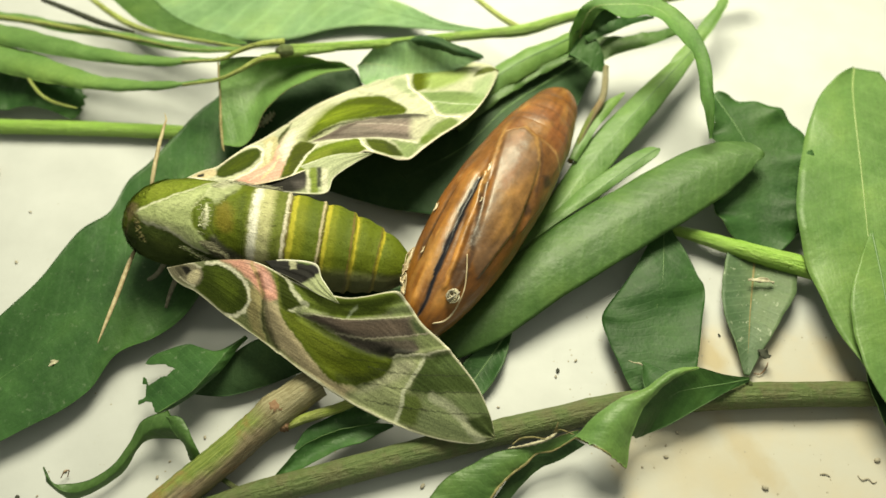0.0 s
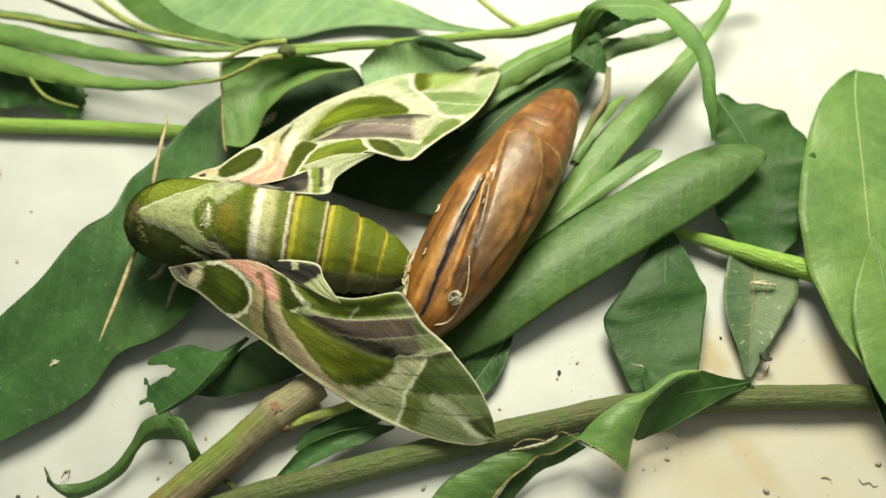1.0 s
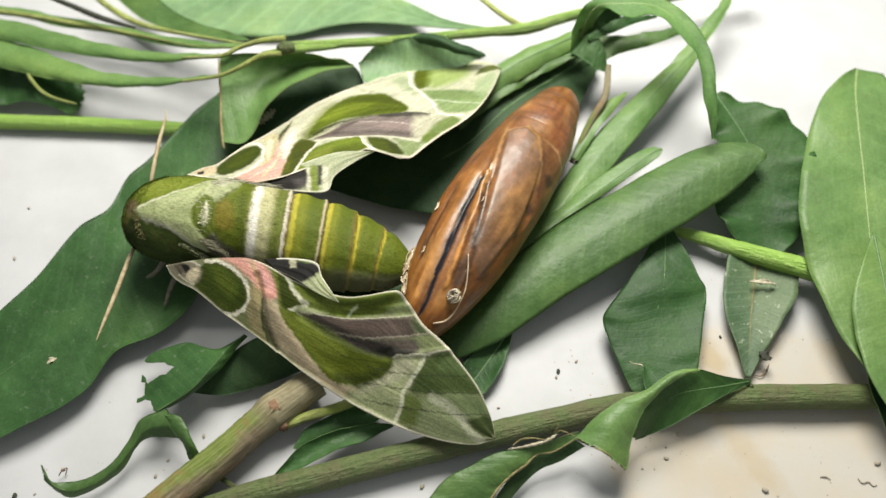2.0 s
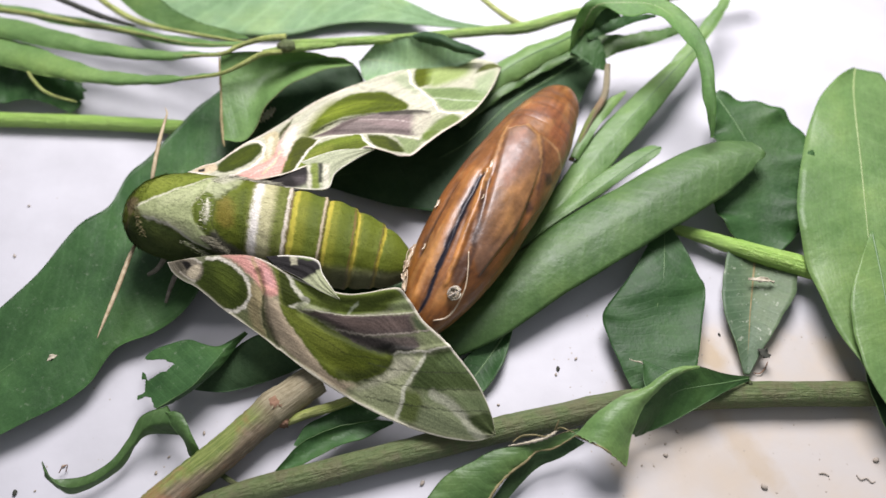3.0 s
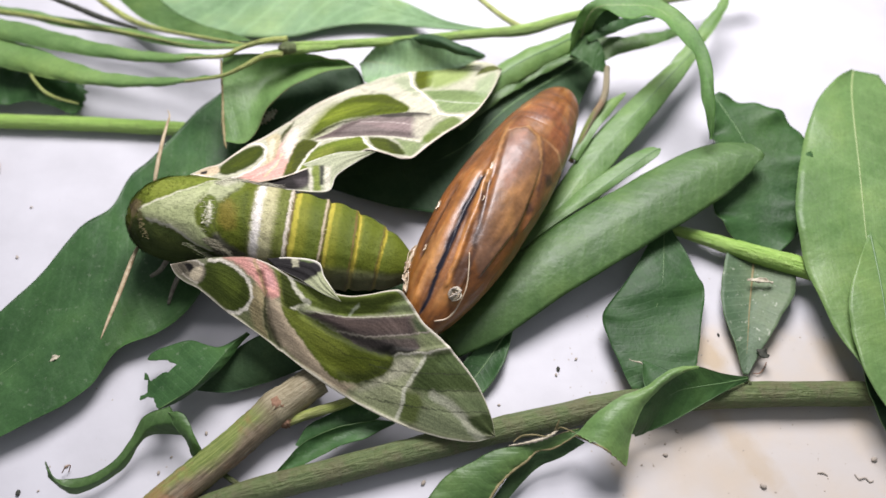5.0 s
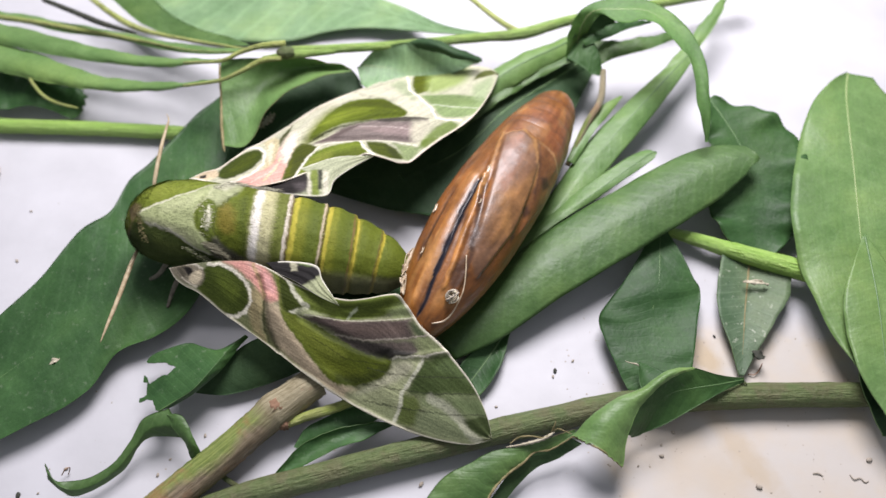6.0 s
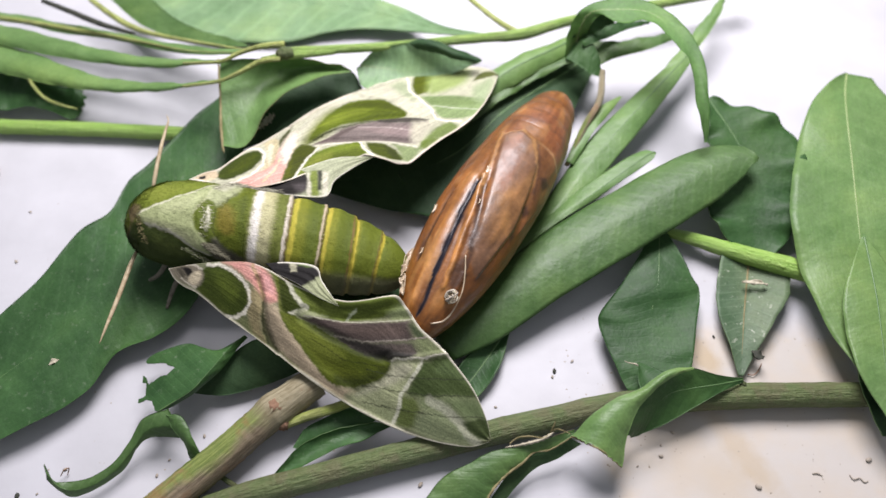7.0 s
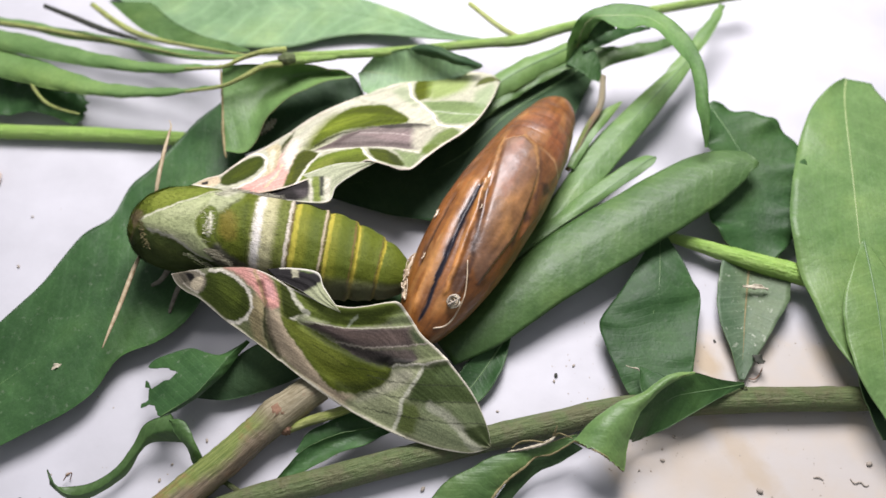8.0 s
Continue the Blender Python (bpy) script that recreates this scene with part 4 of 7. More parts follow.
# ---- the thick woody stem with the chewed leaf ----
woody = thing("cut_stem", (-4.21, -3.92, 0), "thick cut woody stem with a corky scar and chewed leaves", "stem")
stem("stem", [(-2.50, -2.86, 0.55, 0.300), (-2.76, -3.01, 0.55, 0.330), (-3.06, -3.23, 0.52, 0.340), (-3.36, -3.44, 0.50, 0.370), (-3.61, -3.66, 0.48, 0.330), (-4.29, -4.29, 0.45, 0.325), (-4.97, -4.86, 0.42, 0.330), (-5.60, -5.43, 0.40, 0.335)], STEM_WOOD, woody, n=70, sides=20, bumpy=0.03, seed=36)
stem("petiole", [(-3.18, -3.71, 0.40, 0.095), (-2.94, -3.62, 0.44, 0.095), (-2.61, -3.52, 0.47, 0.100), (-2.23, -3.42, 0.48, 0.100), (-1.83, -3.27, 0.48, 0.090), (-1.40, -3.08, 0.45, 0.070)], STEM_YELLOW, woody, seed=37)
blade([(-3.59, -5.01, 0.30), (-3.22, -4.58, 0.40), (-2.89, -4.22, 0.48), (-2.47, -3.96, 0.50), (-1.94, -3.80, 0.48), (-1.46, -3.71, 0.42), (-1.08, -3.70, 0.35)],
      [(-3.57, -5.02, 0.26), (-3.19, -4.63, 0.34), (-2.71, -4.28, 0.36), (-2.17, -3.95, 0.36), (-1.74, -3.81, 0.36), (-1.36, -3.74, 0.36), (-1.06, -3.72, 0.33)],
      [(-3.54, -5.06, 0.28), (-3.13, -4.73, 0.36), (-2.71, -4.49, 0.40), (-2.13, -4.20, 0.42), (-1.62, -4.04, 0.40), (-1.28, -3.86, 0.36), (-1.05, -3.74, 0.32)],
      GREEN, woody, seed=38, n=80, half=12, wave=0.008, waves=4, rib=0.012)
blade([(-3.00, -4.08, 0.20), (-2.76, -3.73, 0.28), (-2.36, -3.52, 0.30), (-1.87, -3.30, 0.30), (-1.43, -3.17, 0.30)],
      [(-2.95, -4.10, 0.20), (-2.60, -3.86, 0.26), (-2.19, -3.68, 0.28), (-1.70, -3.48, 0.28), (-1.31, -3.30, 0.28)],
      [(-2.90, -4.12, 0.18), (-2.46, -3.93, 0.20), (-2.03, -3.82, 0.22), (-1.53, -3.66, 0.22), (-1.20, -3.47, 0.22)],
      GREEN, woody, seed=77, n=60, half=10, wave=0.01, waves=3, rib=0.012)
blade([(-6.06, -3.19, 0.50), (-6.05, -2.79, 0.50), (-6.01, -2.30, 0.55), (-5.64, -2.11, 0.60), (-5.14, -2.03, 0.70), (-4.58, -2.23, 0.75), (-4.12, -1.96, 0.70)],
      [(-5.56, -3.47, 0.75), (-5.25, -3.32, 0.85), (-4.89, -3.12, 0.95), (-4.62, -2.82, 1.00), (-4.40, -2.52, 1.00), (-4.23, -2.24, 0.95), (-4.01, -1.93, 0.80)],
      [(-5.57, -3.43, 0.62), (-5.24, -3.31, 0.68), (-4.87, -3.10, 0.74), (-4.55, -2.82, 0.78), (-4.31, -2.53, 0.80), (-4.15, -2.24, 0.78), (-3.97, -1.94, 0.70)],
      CHEWED, woody, seed=39, n=200, half=56, wave=0.006, waves=2, crease=0.85, rib=0.014, bites=[[(-6.27, -2.44), (-6.03, -2.37), (-5.59, -2.44), (-5.34, -2.58), (-5.49, -2.71), (-5.68, -2.74), (-5.89, -2.84), (-5.98, -2.68)], [(-6.30, -2.70), (-5.94, -2.80), (-5.92, -3.02), (-5.88, -3.06), (-6.02, -3.11), (-6.18, -3.11)], [(-6.19, -3.22), (-6.01, -3.19), (-5.86, -3.15), (-5.75, -3.20), (-5.65, -3.37), (-5.57, -3.57), (-5.96, -3.61)]], label="chewed leaf with bitten edges, folded down its rib")

blade([(-5.00, -2.94, 0.45), (-4.62, -2.65, 0.55), (-4.26, -2.23, 0.60), (-3.72, -1.90, 0.60), (-3.03, -2.02, 0.55), (-2.50, -2.50, 0.50)],
      [(-5.00, -2.96, 0.40), (-4.51, -2.79, 0.45), (-4.01, -2.64, 0.50), (-3.46, -2.43, 0.50), (-2.96, -2.34, 0.48), (-2.49, -2.54, 0.45)],
      [(-5.00, -2.98, 0.35), (-4.45, -3.01, 0.30), (-3.89, -2.90, 0.30), (-3.31, -2.71, 0.32), (-2.86, -2.56, 0.35), (-2.48, -2.58, 0.40)],
      DARK, woody, seed=40, n=70, half=10, wave=0.008, rib=0.012)
blade([(-7.39, -4.50, 1.00), (-7.37, -4.69, 0.60), (-7.16, -4.69, 0.45), (-6.76, -4.61, 0.42), (-6.37, -4.36, 0.45), (-6.08, -3.98, 0.55), (-5.82, -3.61, 0.75), (-5.34, -3.43, 0.80)],
      [(-7.38, -4.62, 0.92), (-7.28, -4.80, 0.55), (-7.03, -4.84, 0.40), (-6.66, -4.73, 0.37), (-6.29, -4.45, 0.40), (-5.98, -4.09, 0.52), (-5.70, -3.81, 0.70), (-5.15, -3.74, 0.78)],
      [(-7.42, -4.72, 0.75), (-7.29, -4.86, 0.36), (-7.05, -4.92, 0.22), (-6.66, -4.75, 0.20), (-6.22, -4.45, 0.25), (-5.95, -4.07, 0.42), (-5.70, -3.90, 0.50), (-5.10, -3.92, 0.50)],
      MID, woody, seed=41, n=100, half=10, wave=0.004, waves=5, rib=0.014, crease=0.5, label="narrow leaf curled up at its tip")
blade([(-5.36, -3.55, 0.80), (-5.04, -3.61, 0.85), (-4.84, -3.94, 0.75), (-4.69, -4.24, 0.50), (-4.66, -4.30, 0.35)],
      [(-5.34, -3.57, 0.82), (-5.10, -3.74, 0.84), (-4.88, -4.06, 0.74), (-4.80, -4.26, 0.48), (-4.74, -4.32, 0.34)],
      [(-5.34, -3.57, 0.80), (-5.21, -3.82, 0.75), (-4.95, -4.14, 0.60), (-4.94, -4.27, 0.42), (-4.84, -4.35, 0.30)],
      MID, woody, seed=42, n=50, half=8, wave=0.01, rib=0.012)
leaf([(-3.85, 3.67, 0.95, 0.02, 0.02, 0), (-3.99, 3.48, 0.95, 0.10, 0.08, 0), (-4.17, 3.29, 0.9, 0.02, 0.02, 0)], (FLUFF, FLUFF), back, name="shred", rib=0, n=20, half=4, wave=0.06, waves=5, seed=52, label="pale shred of dry skin")
leaf([(-8.03, -2.32, 0.47, 0.01, 0.01, 0), (-7.95, -2.25, 0.48, 0.06, 0.05, 0), (-7.85, -2.20, 0.47, 0.01, 0.01, 0)], (FLUFF, FLUFF), name="flake", label="small tan flake of dry skin on a leaf", category="flake", rib=0, n=14, half=3, wave=0.02, seed=53, thick=0.01)
stem("petiole", [(-4.75, -4.33, 0.3, 0.04), (-4.23, -4.68, 0.25, 0.05), (-3.76, -4.99, 0.3, 0.06)], STEM_OLIVE, woody, seed=43)

# ---- left edge ----
rod = thing("bare_stem", (-8.83, 4.16, 0), "straight pale green bare stem lying on the white table", "stem")
stem("stem", [(-12.49, 4.28, 0.25, 0.18), (-10.79, 4.12, 0.25, 0.18), (-8.42, 3.94, 0.25, 0.18), (-5.92, 3.69, 0.25, 0.17), (-5.10, 3.60, 0.22, 0.15)], STEM_LIME, rod, seed=44)
withered = blade([(-11.69, 5.89, 0.50), (-10.77, 5.63, 0.50), (-10.12, 5.36, 0.55), (-9.40, 5.18, 0.50), (-8.81, 5.04, 0.40)],
      [(-11.55, 5.25, 0.45), (-10.66, 5.08, 0.45), (-10.04, 4.89, 0.50), (-9.36, 4.70, 0.42), (-8.75, 4.56, 0.35)],
      [(-11.34, 4.35, 0.40), (-10.69, 4.51, 0.40), (-10.14, 4.58, 0.42), (-9.57, 4.48, 0.35), (-9.00, 4.23, 0.25)],
      CLEAN, None, name="withered_leaf", label="withered dark green leaf with a yellow curved petiole on the table", category="leaf", seed=45, n=60, half=12, wave=0.04, waves=2.4, rib=0.012, ragged=0.1)
stem("petiole", [(-9.96, 5.08, 0.95, 0.030), (-9.78, 4.79, 0.95, 0.040), (-9.52, 4.51, 0.85, 0.040), (-9.20, 4.36, 0.75, 0.035), (-8.74, 4.30, 0.60, 0.020)], STEM_YELLOW, withered, seed=68)


stem("dry_edge", [(2.38, -4.18, 0.70, 0.012), (1.96, -4.38, 0.60, 0.016), (1.65, -4.43, 0.60, 0.014), (1.41, -4.62, 0.60, 0.022), (1.09, -4.83, 0.55, 0.024), (0.83, -5.09, 0.50, 0.026), (0.62, -5.39, 0.40, 0.024)], EDGE_BROWN, front, n=50, bumpy=0.35, seed=62)

stem("leaf_scar", [(-3.43, -3.33, 0.80, 0.050), (-3.30, -3.42, 0.84, 0.130), (-3.13, -3.44, 0.80, 0.060)], CORK, woody, "reddish corky leaf scar", n=14, bumpy=0.3, flat=0.35)
stem("leaf_scar", [(-3.24, -3.76, 0.42, 0.050), (-3.15, -3.71, 0.46, 0.110), (-3.07, -3.64, 0.46, 0.060)], CORK, woody, n=14, bumpy=0.3)


# an added leaf that stands in for the darkness at the right edge
leaf([(8.70, -2.55, 0.5, 0.10, 0.10, 0), (8.55, -3.00, 0.55, 0.34, 0.40, 0), (8.48, -3.60, 0.5, 0.34, 0.36, 0), (8.45, -4.25, 0.4, 0.1, 0.1, 0)], DARK, name="small_leaf", label="small dark green leaf added to fill a dark zone beside the sprig", seed=55)
leaf([(6.29, -2.37, 0.32, 0.02, 0.02, 0), (6.38, -2.48, 0.34, 0.10, 0.10, 0), (6.49, -2.54, 0.30, 0.02, 0.02, 0)], (CRUMB_DARK, CRUMB_DARK), name="leaf_scrap", label="small dark scrap of dried leaf", category="scrap", seed=56, n=16, half=3, rib=0)
leaf([(6.34, -0.89, 0.50, 0.02, 0.02, 0), (6.59, -0.90, 0.51, 0.05, 0.05, 0), (6.87, -0.96, 0.50, 0.02, 0.02, 0)], (FLUFF, FLUFF), name="leaf_scrap", label="pale dry scrap of leaf skin", category="scrap", seed=57, n=20, half=3, rib=0)


def thread(rows, mat, label):
    ob = thing("thread", (rows[0][0], rows[0][1], 0.0), label, "thread", "threads on the table")
    stem("fibre", rows, mat, ob, n=24, sides=6)


thread([(7.71, -4.86, 0.02, 0.010), (7.76, -4.95, 0.03, 0.012), (7.88, -4.93, 0.03, 0.012), (7.95, -5.01, 0.02, 0.012), (8.03, -4.99, 0.02, 0.008)], CRUMB, "thin brown curled fibre lying on the table")
thread([(7.01, -4.82, 0.02, 0.010), (7.11, -4.82, 0.03, 0.014), (7.19, -4.87, 0.02, 0.008)], CRUMB, "short brown fibre lying on the table")
thread([(6.19, -2.78, 0.04, 0.010), (6.31, -2.80, 0.06, 0.012), (6.42, -2.71, 0.06, 0.012), (6.53, -2.55, 0.03, 0.008)], CORK, "reddish curled fibre beside the old leaf")
thread([(-7.48, -4.48, 0.10, 0.010), (-7.39, -4.40, 0.20, 0.012), (-7.33, -4.35, 0.15, 0.012), (-7.38, -4.45, 0.04, 0.010)], CORK, "reddish curled fibre beside the curled leaf")
thread([(3.57, -2.69, 0.72, 0.008), (3.66, -2.75, 0.76, 0.012), (3.78, -2.77, 0.74, 0.02), (3.82, -2.81, 0.72, 0.008)], FLUFF, "white fluff caught on a dark leaf")

# ---- crumbs on the table ----
def crumb(name, x, y, size, mat, label, seed, long=1.5):
    r = random.Random(seed)
    bm = bmesh.new()
    bmesh.ops.create_icosphere(bm, subdivisions=2, radius=1)
    for q in bm.verts:
        w = 1 + 0.25 * noise.noise(q.co * 1.7 + Vector((seed, 0, 0)))
        q.co = Vector((q.co.x * long, q.co.y, q.co.z * 0.7)) * w
    turn = Matrix.Rotation(r.uniform(0, 3.1), 4, "Z")
    bmesh.ops.transform(bm, matrix=Matrix.Scale(size * CM, 4) @ turn, verts=bm.verts)
    low = min(q.co.z for q in bm.verts)
    bmesh.ops.translate(bm, vec=(0, 0, -low), verts=bm.verts)
    me = bpy.data.meshes.new(name)
    bm.to_mesh(me)
    bm.free()
    me.materials.append(mat)
    me.polygons.foreach_set("use_smooth", [True] * len(me.polygons))
    ob = new(name, me)
    ob.location = (x * CM, y * CM, 0)
    return tagged(ob, label, "crumb", "crumbs on the table")


for k, (x, y, z, s) in enumerate([(5.92, -5.04, 0, 0.075), (8.15, -4.59, 0, 0.07), (4.17, -4.40, 0, 0.05), (4.20, -4.18, 0, 0.035), (3.69, -4.58, 0, 0.03), (5.67, -1.91, 0, 0.04), (4.47, -3.94, 0, 0.05), (-0.52, -4.82, 0, 0.06),
                                  (-5.44, -4.20, 0, 0.035), (-5.64, -4.50, 0, 0.045), (-4.81, -3.74, 0, 0.045), (2.26, -2.58, 0, 0.06), (2.21, -2.70, 0, 0.04), (2.65, -2.37, 0, 0.04), (-7.46, -4.33, 0, 0.05), (1.01, -3.31, 0, 0.035), (6.34, -3.25, 0, 0.05), (-8.28, -4.82, 0, 0.07), (-7.91, -4.79, 0, 0.03), (-9.56, 0.40, 0, 0.05), (-9.55, 1.73, 0, 0.04)]):
    crumb("crumb", x, y, s * 0.62, CRUMB if k % 6 != 5 else CRUMB_DARK, "small brown crumb of plant dirt on the table", k)
POD = plain_material("pod_beige", (0.42, 0.34, 0.28), (0.52, 0.44, 0.37), 0.5, 200, 0.2)
tagged(crumb("seed_pod", *(-10.75, 2.85, 0)[:2], 0.22, POD, "", 77, 1.3), "smooth beige seed pod on the table", "seed pod", "")
r = random.Random(9)
verts, faces = [], []
for k in range(420):
    cx, cy = ((r.uniform(2.0, 9.0), r.uniform(-5.5, -0.5)) if k % 3 else (r.uniform(-9.0, -2.0), r.uniform(-5.5, 2.0)))
    s = 0.006 + 0.018 * r.random() ** 3
    b = len(verts)
    pts = [(cx + s * r.uniform(0.6, 1.5) * math.cos(a), cy + s * r.uniform(0.6, 1.5) * math.sin(a), 0.002) for a in (0, 1.3, 2.6, 3.9, 5.2)]
    verts += pts + [(cx, cy, s * 0.7)]
    faces += [(b + j, b + (j + 1) % 5, b + 5) for j in range(5)]
tagged(finish("dust_specks", verts, faces, [CRUMB], None), "tiny brown dust specks scattered over the table", "dust", "", "stuff")

# ---- lofted bodies and painted pigment ----
def loft(rows, n, sides, shape=None):
    """Rings along rows of x, y, z, half width, half height. Returns ring vertices and (along, angle) of each; angle 0.25 is the top."""
    c = spline(rows, n)
    t = np.gradient(c[:, :3], axis=0)
    verts, par = [], []
    uu, vv = np.repeat(np.arange(n) / (n - 1), sides), np.tile(np.arange(sides) / sides, n)
    grow = 1 + (shape(uu, vv) if shape else 0 * uu)
    for i in range(n):
        tan = Vector(t[i]).normalized()
        side = Vector((0, 0, 1)).cross(tan).normalized()
        up = tan.cross(side)
        for k in range(sides):
            a = 2 * math.pi * k / sides
            u, v, g = i / (n - 1), k / sides, float(grow[i * sides + k])
            verts.append(Vector(c[i, :3]) + side * math.cos(a) * c[i, 3] * g + up * math.sin(a) * c[i, 4] * g)
            par.append((u, v))
    return verts, np.array(par)


def rings(name, verts, par, tints, sides, i0, i1, mat, parent, label=""):
    """The rings i0 to i1 of a loft as one closed mesh."""
    s = slice(i0 * sides, (i1 + 1) * sides)
    n = i1 - i0 + 1
    faces = []
    for i in range(n - 1):
        for k in range(sides):
            j = (k + 1) % sides
            faces.append((i * sides + k, i * sides + j, (i + 1) * sides + j, (i + 1) * sides + k))
    faces.append(tuple(range(sides))[::-1])
    faces.append(tuple((n - 1) * sides + k for k in range(sides)))
    return finish(name, verts[s], faces, [mat], parent, label, uvs=par[s], tints=tints[s])


def near(pts, line):
    """Distance of points to an open line."""
    p, q = np.asarray(pts)[:, None, :], np.asarray(line, dtype=float)
    a, b = q[:-1], q[1:]
    ab, ap = b - a, p - a
    h = np.clip((ap * ab).sum(2) / np.maximum((ab * ab).sum(1), 1e-9), 0, 1)
    return np.sqrt(((ap - h[..., None] * ab) ** 2).sum(2)).min(1)


def pigment(pts, base, marks):
    """Marks one over another: ("area", colour, soft edge, outline, strength) or ("line", colour, width, line, strength)."""
    col = np.tile(np.array((*base, 1.0)), (len(pts), 1))
    for kind, tint, soft, outline, strength in marks:
        smooth = [tuple(r) for r in spline([*outline, outline[0]], 5 * len(outline))][:-1] if kind == "area" and len(outline) > 4 else outline
        if kind == "area":
            m = np.clip(0.5 - inside(pts, smooth) / (1.5 * soft), 0, 1)
        else:
            m = np.clip(1.35 - near(pts, outline) / (0.8 * soft), 0, 1)
        m = (m * m * (3 - 2 * m) * strength)[:, None]
        col[:, :3] = col[:, :3] * (1 - m) + np.array(tint) * m
    return col


SCALES = scale_material("wing_scales", 0.66, 0.4, 2600.0, 0.6)
FUR = scale_material("body_fur", 0.62, 0.45, 2200.0, 0.22)
WHITE, YELLOW = (0.68, 0.65, 0.60), (0.42, 0.345, 0.05)

# ---- the empty pupal case ----
def shell_material():
    mat, nt, bsdf = material("pupal_shell")
    at = nt.nodes.new("ShaderNodeAttribute")
    at.attribute_name = "pigment"
    m, g = noise_of(nt, 150, 6, 0.66), noise_of(nt, 1100, 4, 0.6)
    col = mixed(nt, 0.5, at.outputs[0], ramp(nt, m, [(0.34, (0.22, 0.16, 0.13)), (0.54, (1, 1, 1)), (0.70, (1.7, 1.65, 1.5))]), "MULTIPLY")
    col = mixed(nt, 0.28, col, ramp(nt, g, [(0.3, (0.5, 0.6, 0.6)), (0.7, (1.2, 1.2, 1.2))]), "MULTIPLY")
    nt.links.new(col, bsdf.inputs["Base Color"])
    bw = nt.nodes.new("ShaderNodeRGBToBW")
    nt.links.new(at.outputs[0], bw.inputs[0])
    dull = ramp(nt, bw.outputs[0], [(0.010, (1, 1, 1)), (0.030, (0, 0, 0))])
    nt.links.new(maths(nt, "MAXIMUM", maths(nt, "ADD", maths(nt, "MULTIPLY", m, 0.4), 0.26), maths(nt, "MULTIPLY", dull, 0.85)), bsdf.inputs["Roughness"])
    nt.links.new(maths(nt, "SUBTRACT", 0.45, maths(nt, "MULTIPLY", dull, 0.35)), bsdf.inputs["Specular IOR Level"])
    bsdf.inputs["Coat Weight"].default_value = 0.22
    bsdf.inputs["Coat Roughness"].default_value = 0.24
    bumped(nt, bsdf, maths(nt, "ADD", m, maths(nt, "MULTIPLY", g, 0.3)), 0.32, 0.0006)
    return mat


SHELL = shell_material()
FILM = plain_material("torn_film", (0.24, 0.16, 0.09), (0.52, 0.44, 0.32), 0.3, 500, 0.4)
PUPA = [(-0.69, -2.26, 1.2, 0.2, 0.2), (-0.54, -2.06, 1.22, 0.42, 0.36), (-0.32, -1.67, 1.25, 0.62, 0.55), (0.15, -0.86, 1.3, 0.86, 0.75), (0.76, 0.16, 1.35, 0.98, 0.85), (1.41, 1.22, 1.35, 0.96, 0.85), (2.04, 2.25, 1.3, 0.82, 0.75), (2.49, 3.04, 1.2, 0.62, 0.58), (2.75, 3.48, 1.15, 0.44, 0.42), (2.93, 3.77, 1.1, 0.15, 0.15)]
CASE = (0.168, 0.058, 0.009)
PAL, DRK, RED = (0.24, 0.110, 0.032), (0.045, 0.018, 0.008), (0.17, 0.055, 0.018)
WING_CASE = [(0.663, 0.179), (0.699, 0.233), (0.681, 0.292), (0.613, 0.354), (0.534, 0.375), (0.401, 0.404), (0.297, 0.396), (0.222, 0.392), (0.283, 0.308), (0.416, 0.271), (0.584, 0.212)]
SIDE_CASE = [(0.685, 0.292), (0.688, 0.388), (0.667, 0.479), (0.570, 0.487), (0.480, 0.450), (0.416, 0.438), (0.530, 0.388), (0.616, 0.358)]
BACK_RIDGE = [(0.670, 0.167), (0.527, 0.217), (0.459, 0.225), (0.366, 0.271), (0.226, 0.338), (0.168, 0.354)]
GROOVE = [(0.470, 0.229), (0.405, 0.258), (0.294, 0.308), (0.226, 0.338)]
case = thing("pupal_case", (1.04, 1.27, 0), "empty glossy brown pupal case split open on the leaves", "pupal case")


SPLIT = [(0.480, 0.204), (0.416, 0.212), (0.344, 0.217), (0.229, 0.237), (0.154, 0.246), (0.068, 0.254)]
RIDGE = [(0.495, 0.212), (0.405, 0.242), (0.326, 0.258), (0.222, 0.283), (0.154, 0.300)]
FLANK = [(0.484, 0.171), (0.312, 0.188), (0.190, 0.200), (0.090, 0.192)]
CREASE = [(0.437, 0.129), (0.315, 0.133), (0.201, 0.133)]


def lumps(u, v, scale, seed):
    """Soft noise over a body's skin."""
    return np.array([noise.noise(Vector((a * 9 * scale + seed, math.cos(b * 6.283) * 2.2 * scale, math.sin(b * 6.283) * 2.2 * scale))) for a, b in zip(u, v)])


def case_shape(u, v):
    p = np.stack([u * 5.2, v * 5.6], 1)
    on_case = lambda pts: [(a * 5.2, b * 5.6) for a, b in pts]  # noqa: E731
    g = 0.07 * np.clip(0.5 - inside(p, on_case(WING_CASE)) / 0.09, 0, 1)
    g += 0.045 * np.clip(0.5 - inside(p, on_case(SIDE_CASE)) / 0.09, 0, 1)
    for line, depth, width in ((GROOVE, -0.045, 0.10), (BACK_RIDGE, 0.04, 0.10), (SPLIT, -0.05, 0.09), (RIDGE, 0.05, 0.09), (FLANK, 0.03, 0.14), (CREASE, -0.03, 0.08)):
        d = np.clip(1 - near(p, on_case(line)) / width, 0, 1)
        g += depth * d * d * (3 - 2 * d)
    g += np.where(u > 0.74, 0.03 * np.abs(np.sin((u - 0.74) * 42)) ** 0.6 - 0.016, 0)
    return g + 0.018 * lumps(u, v, 1.0, 0) + 0.008 * lumps(u, v, 3.5, 4)


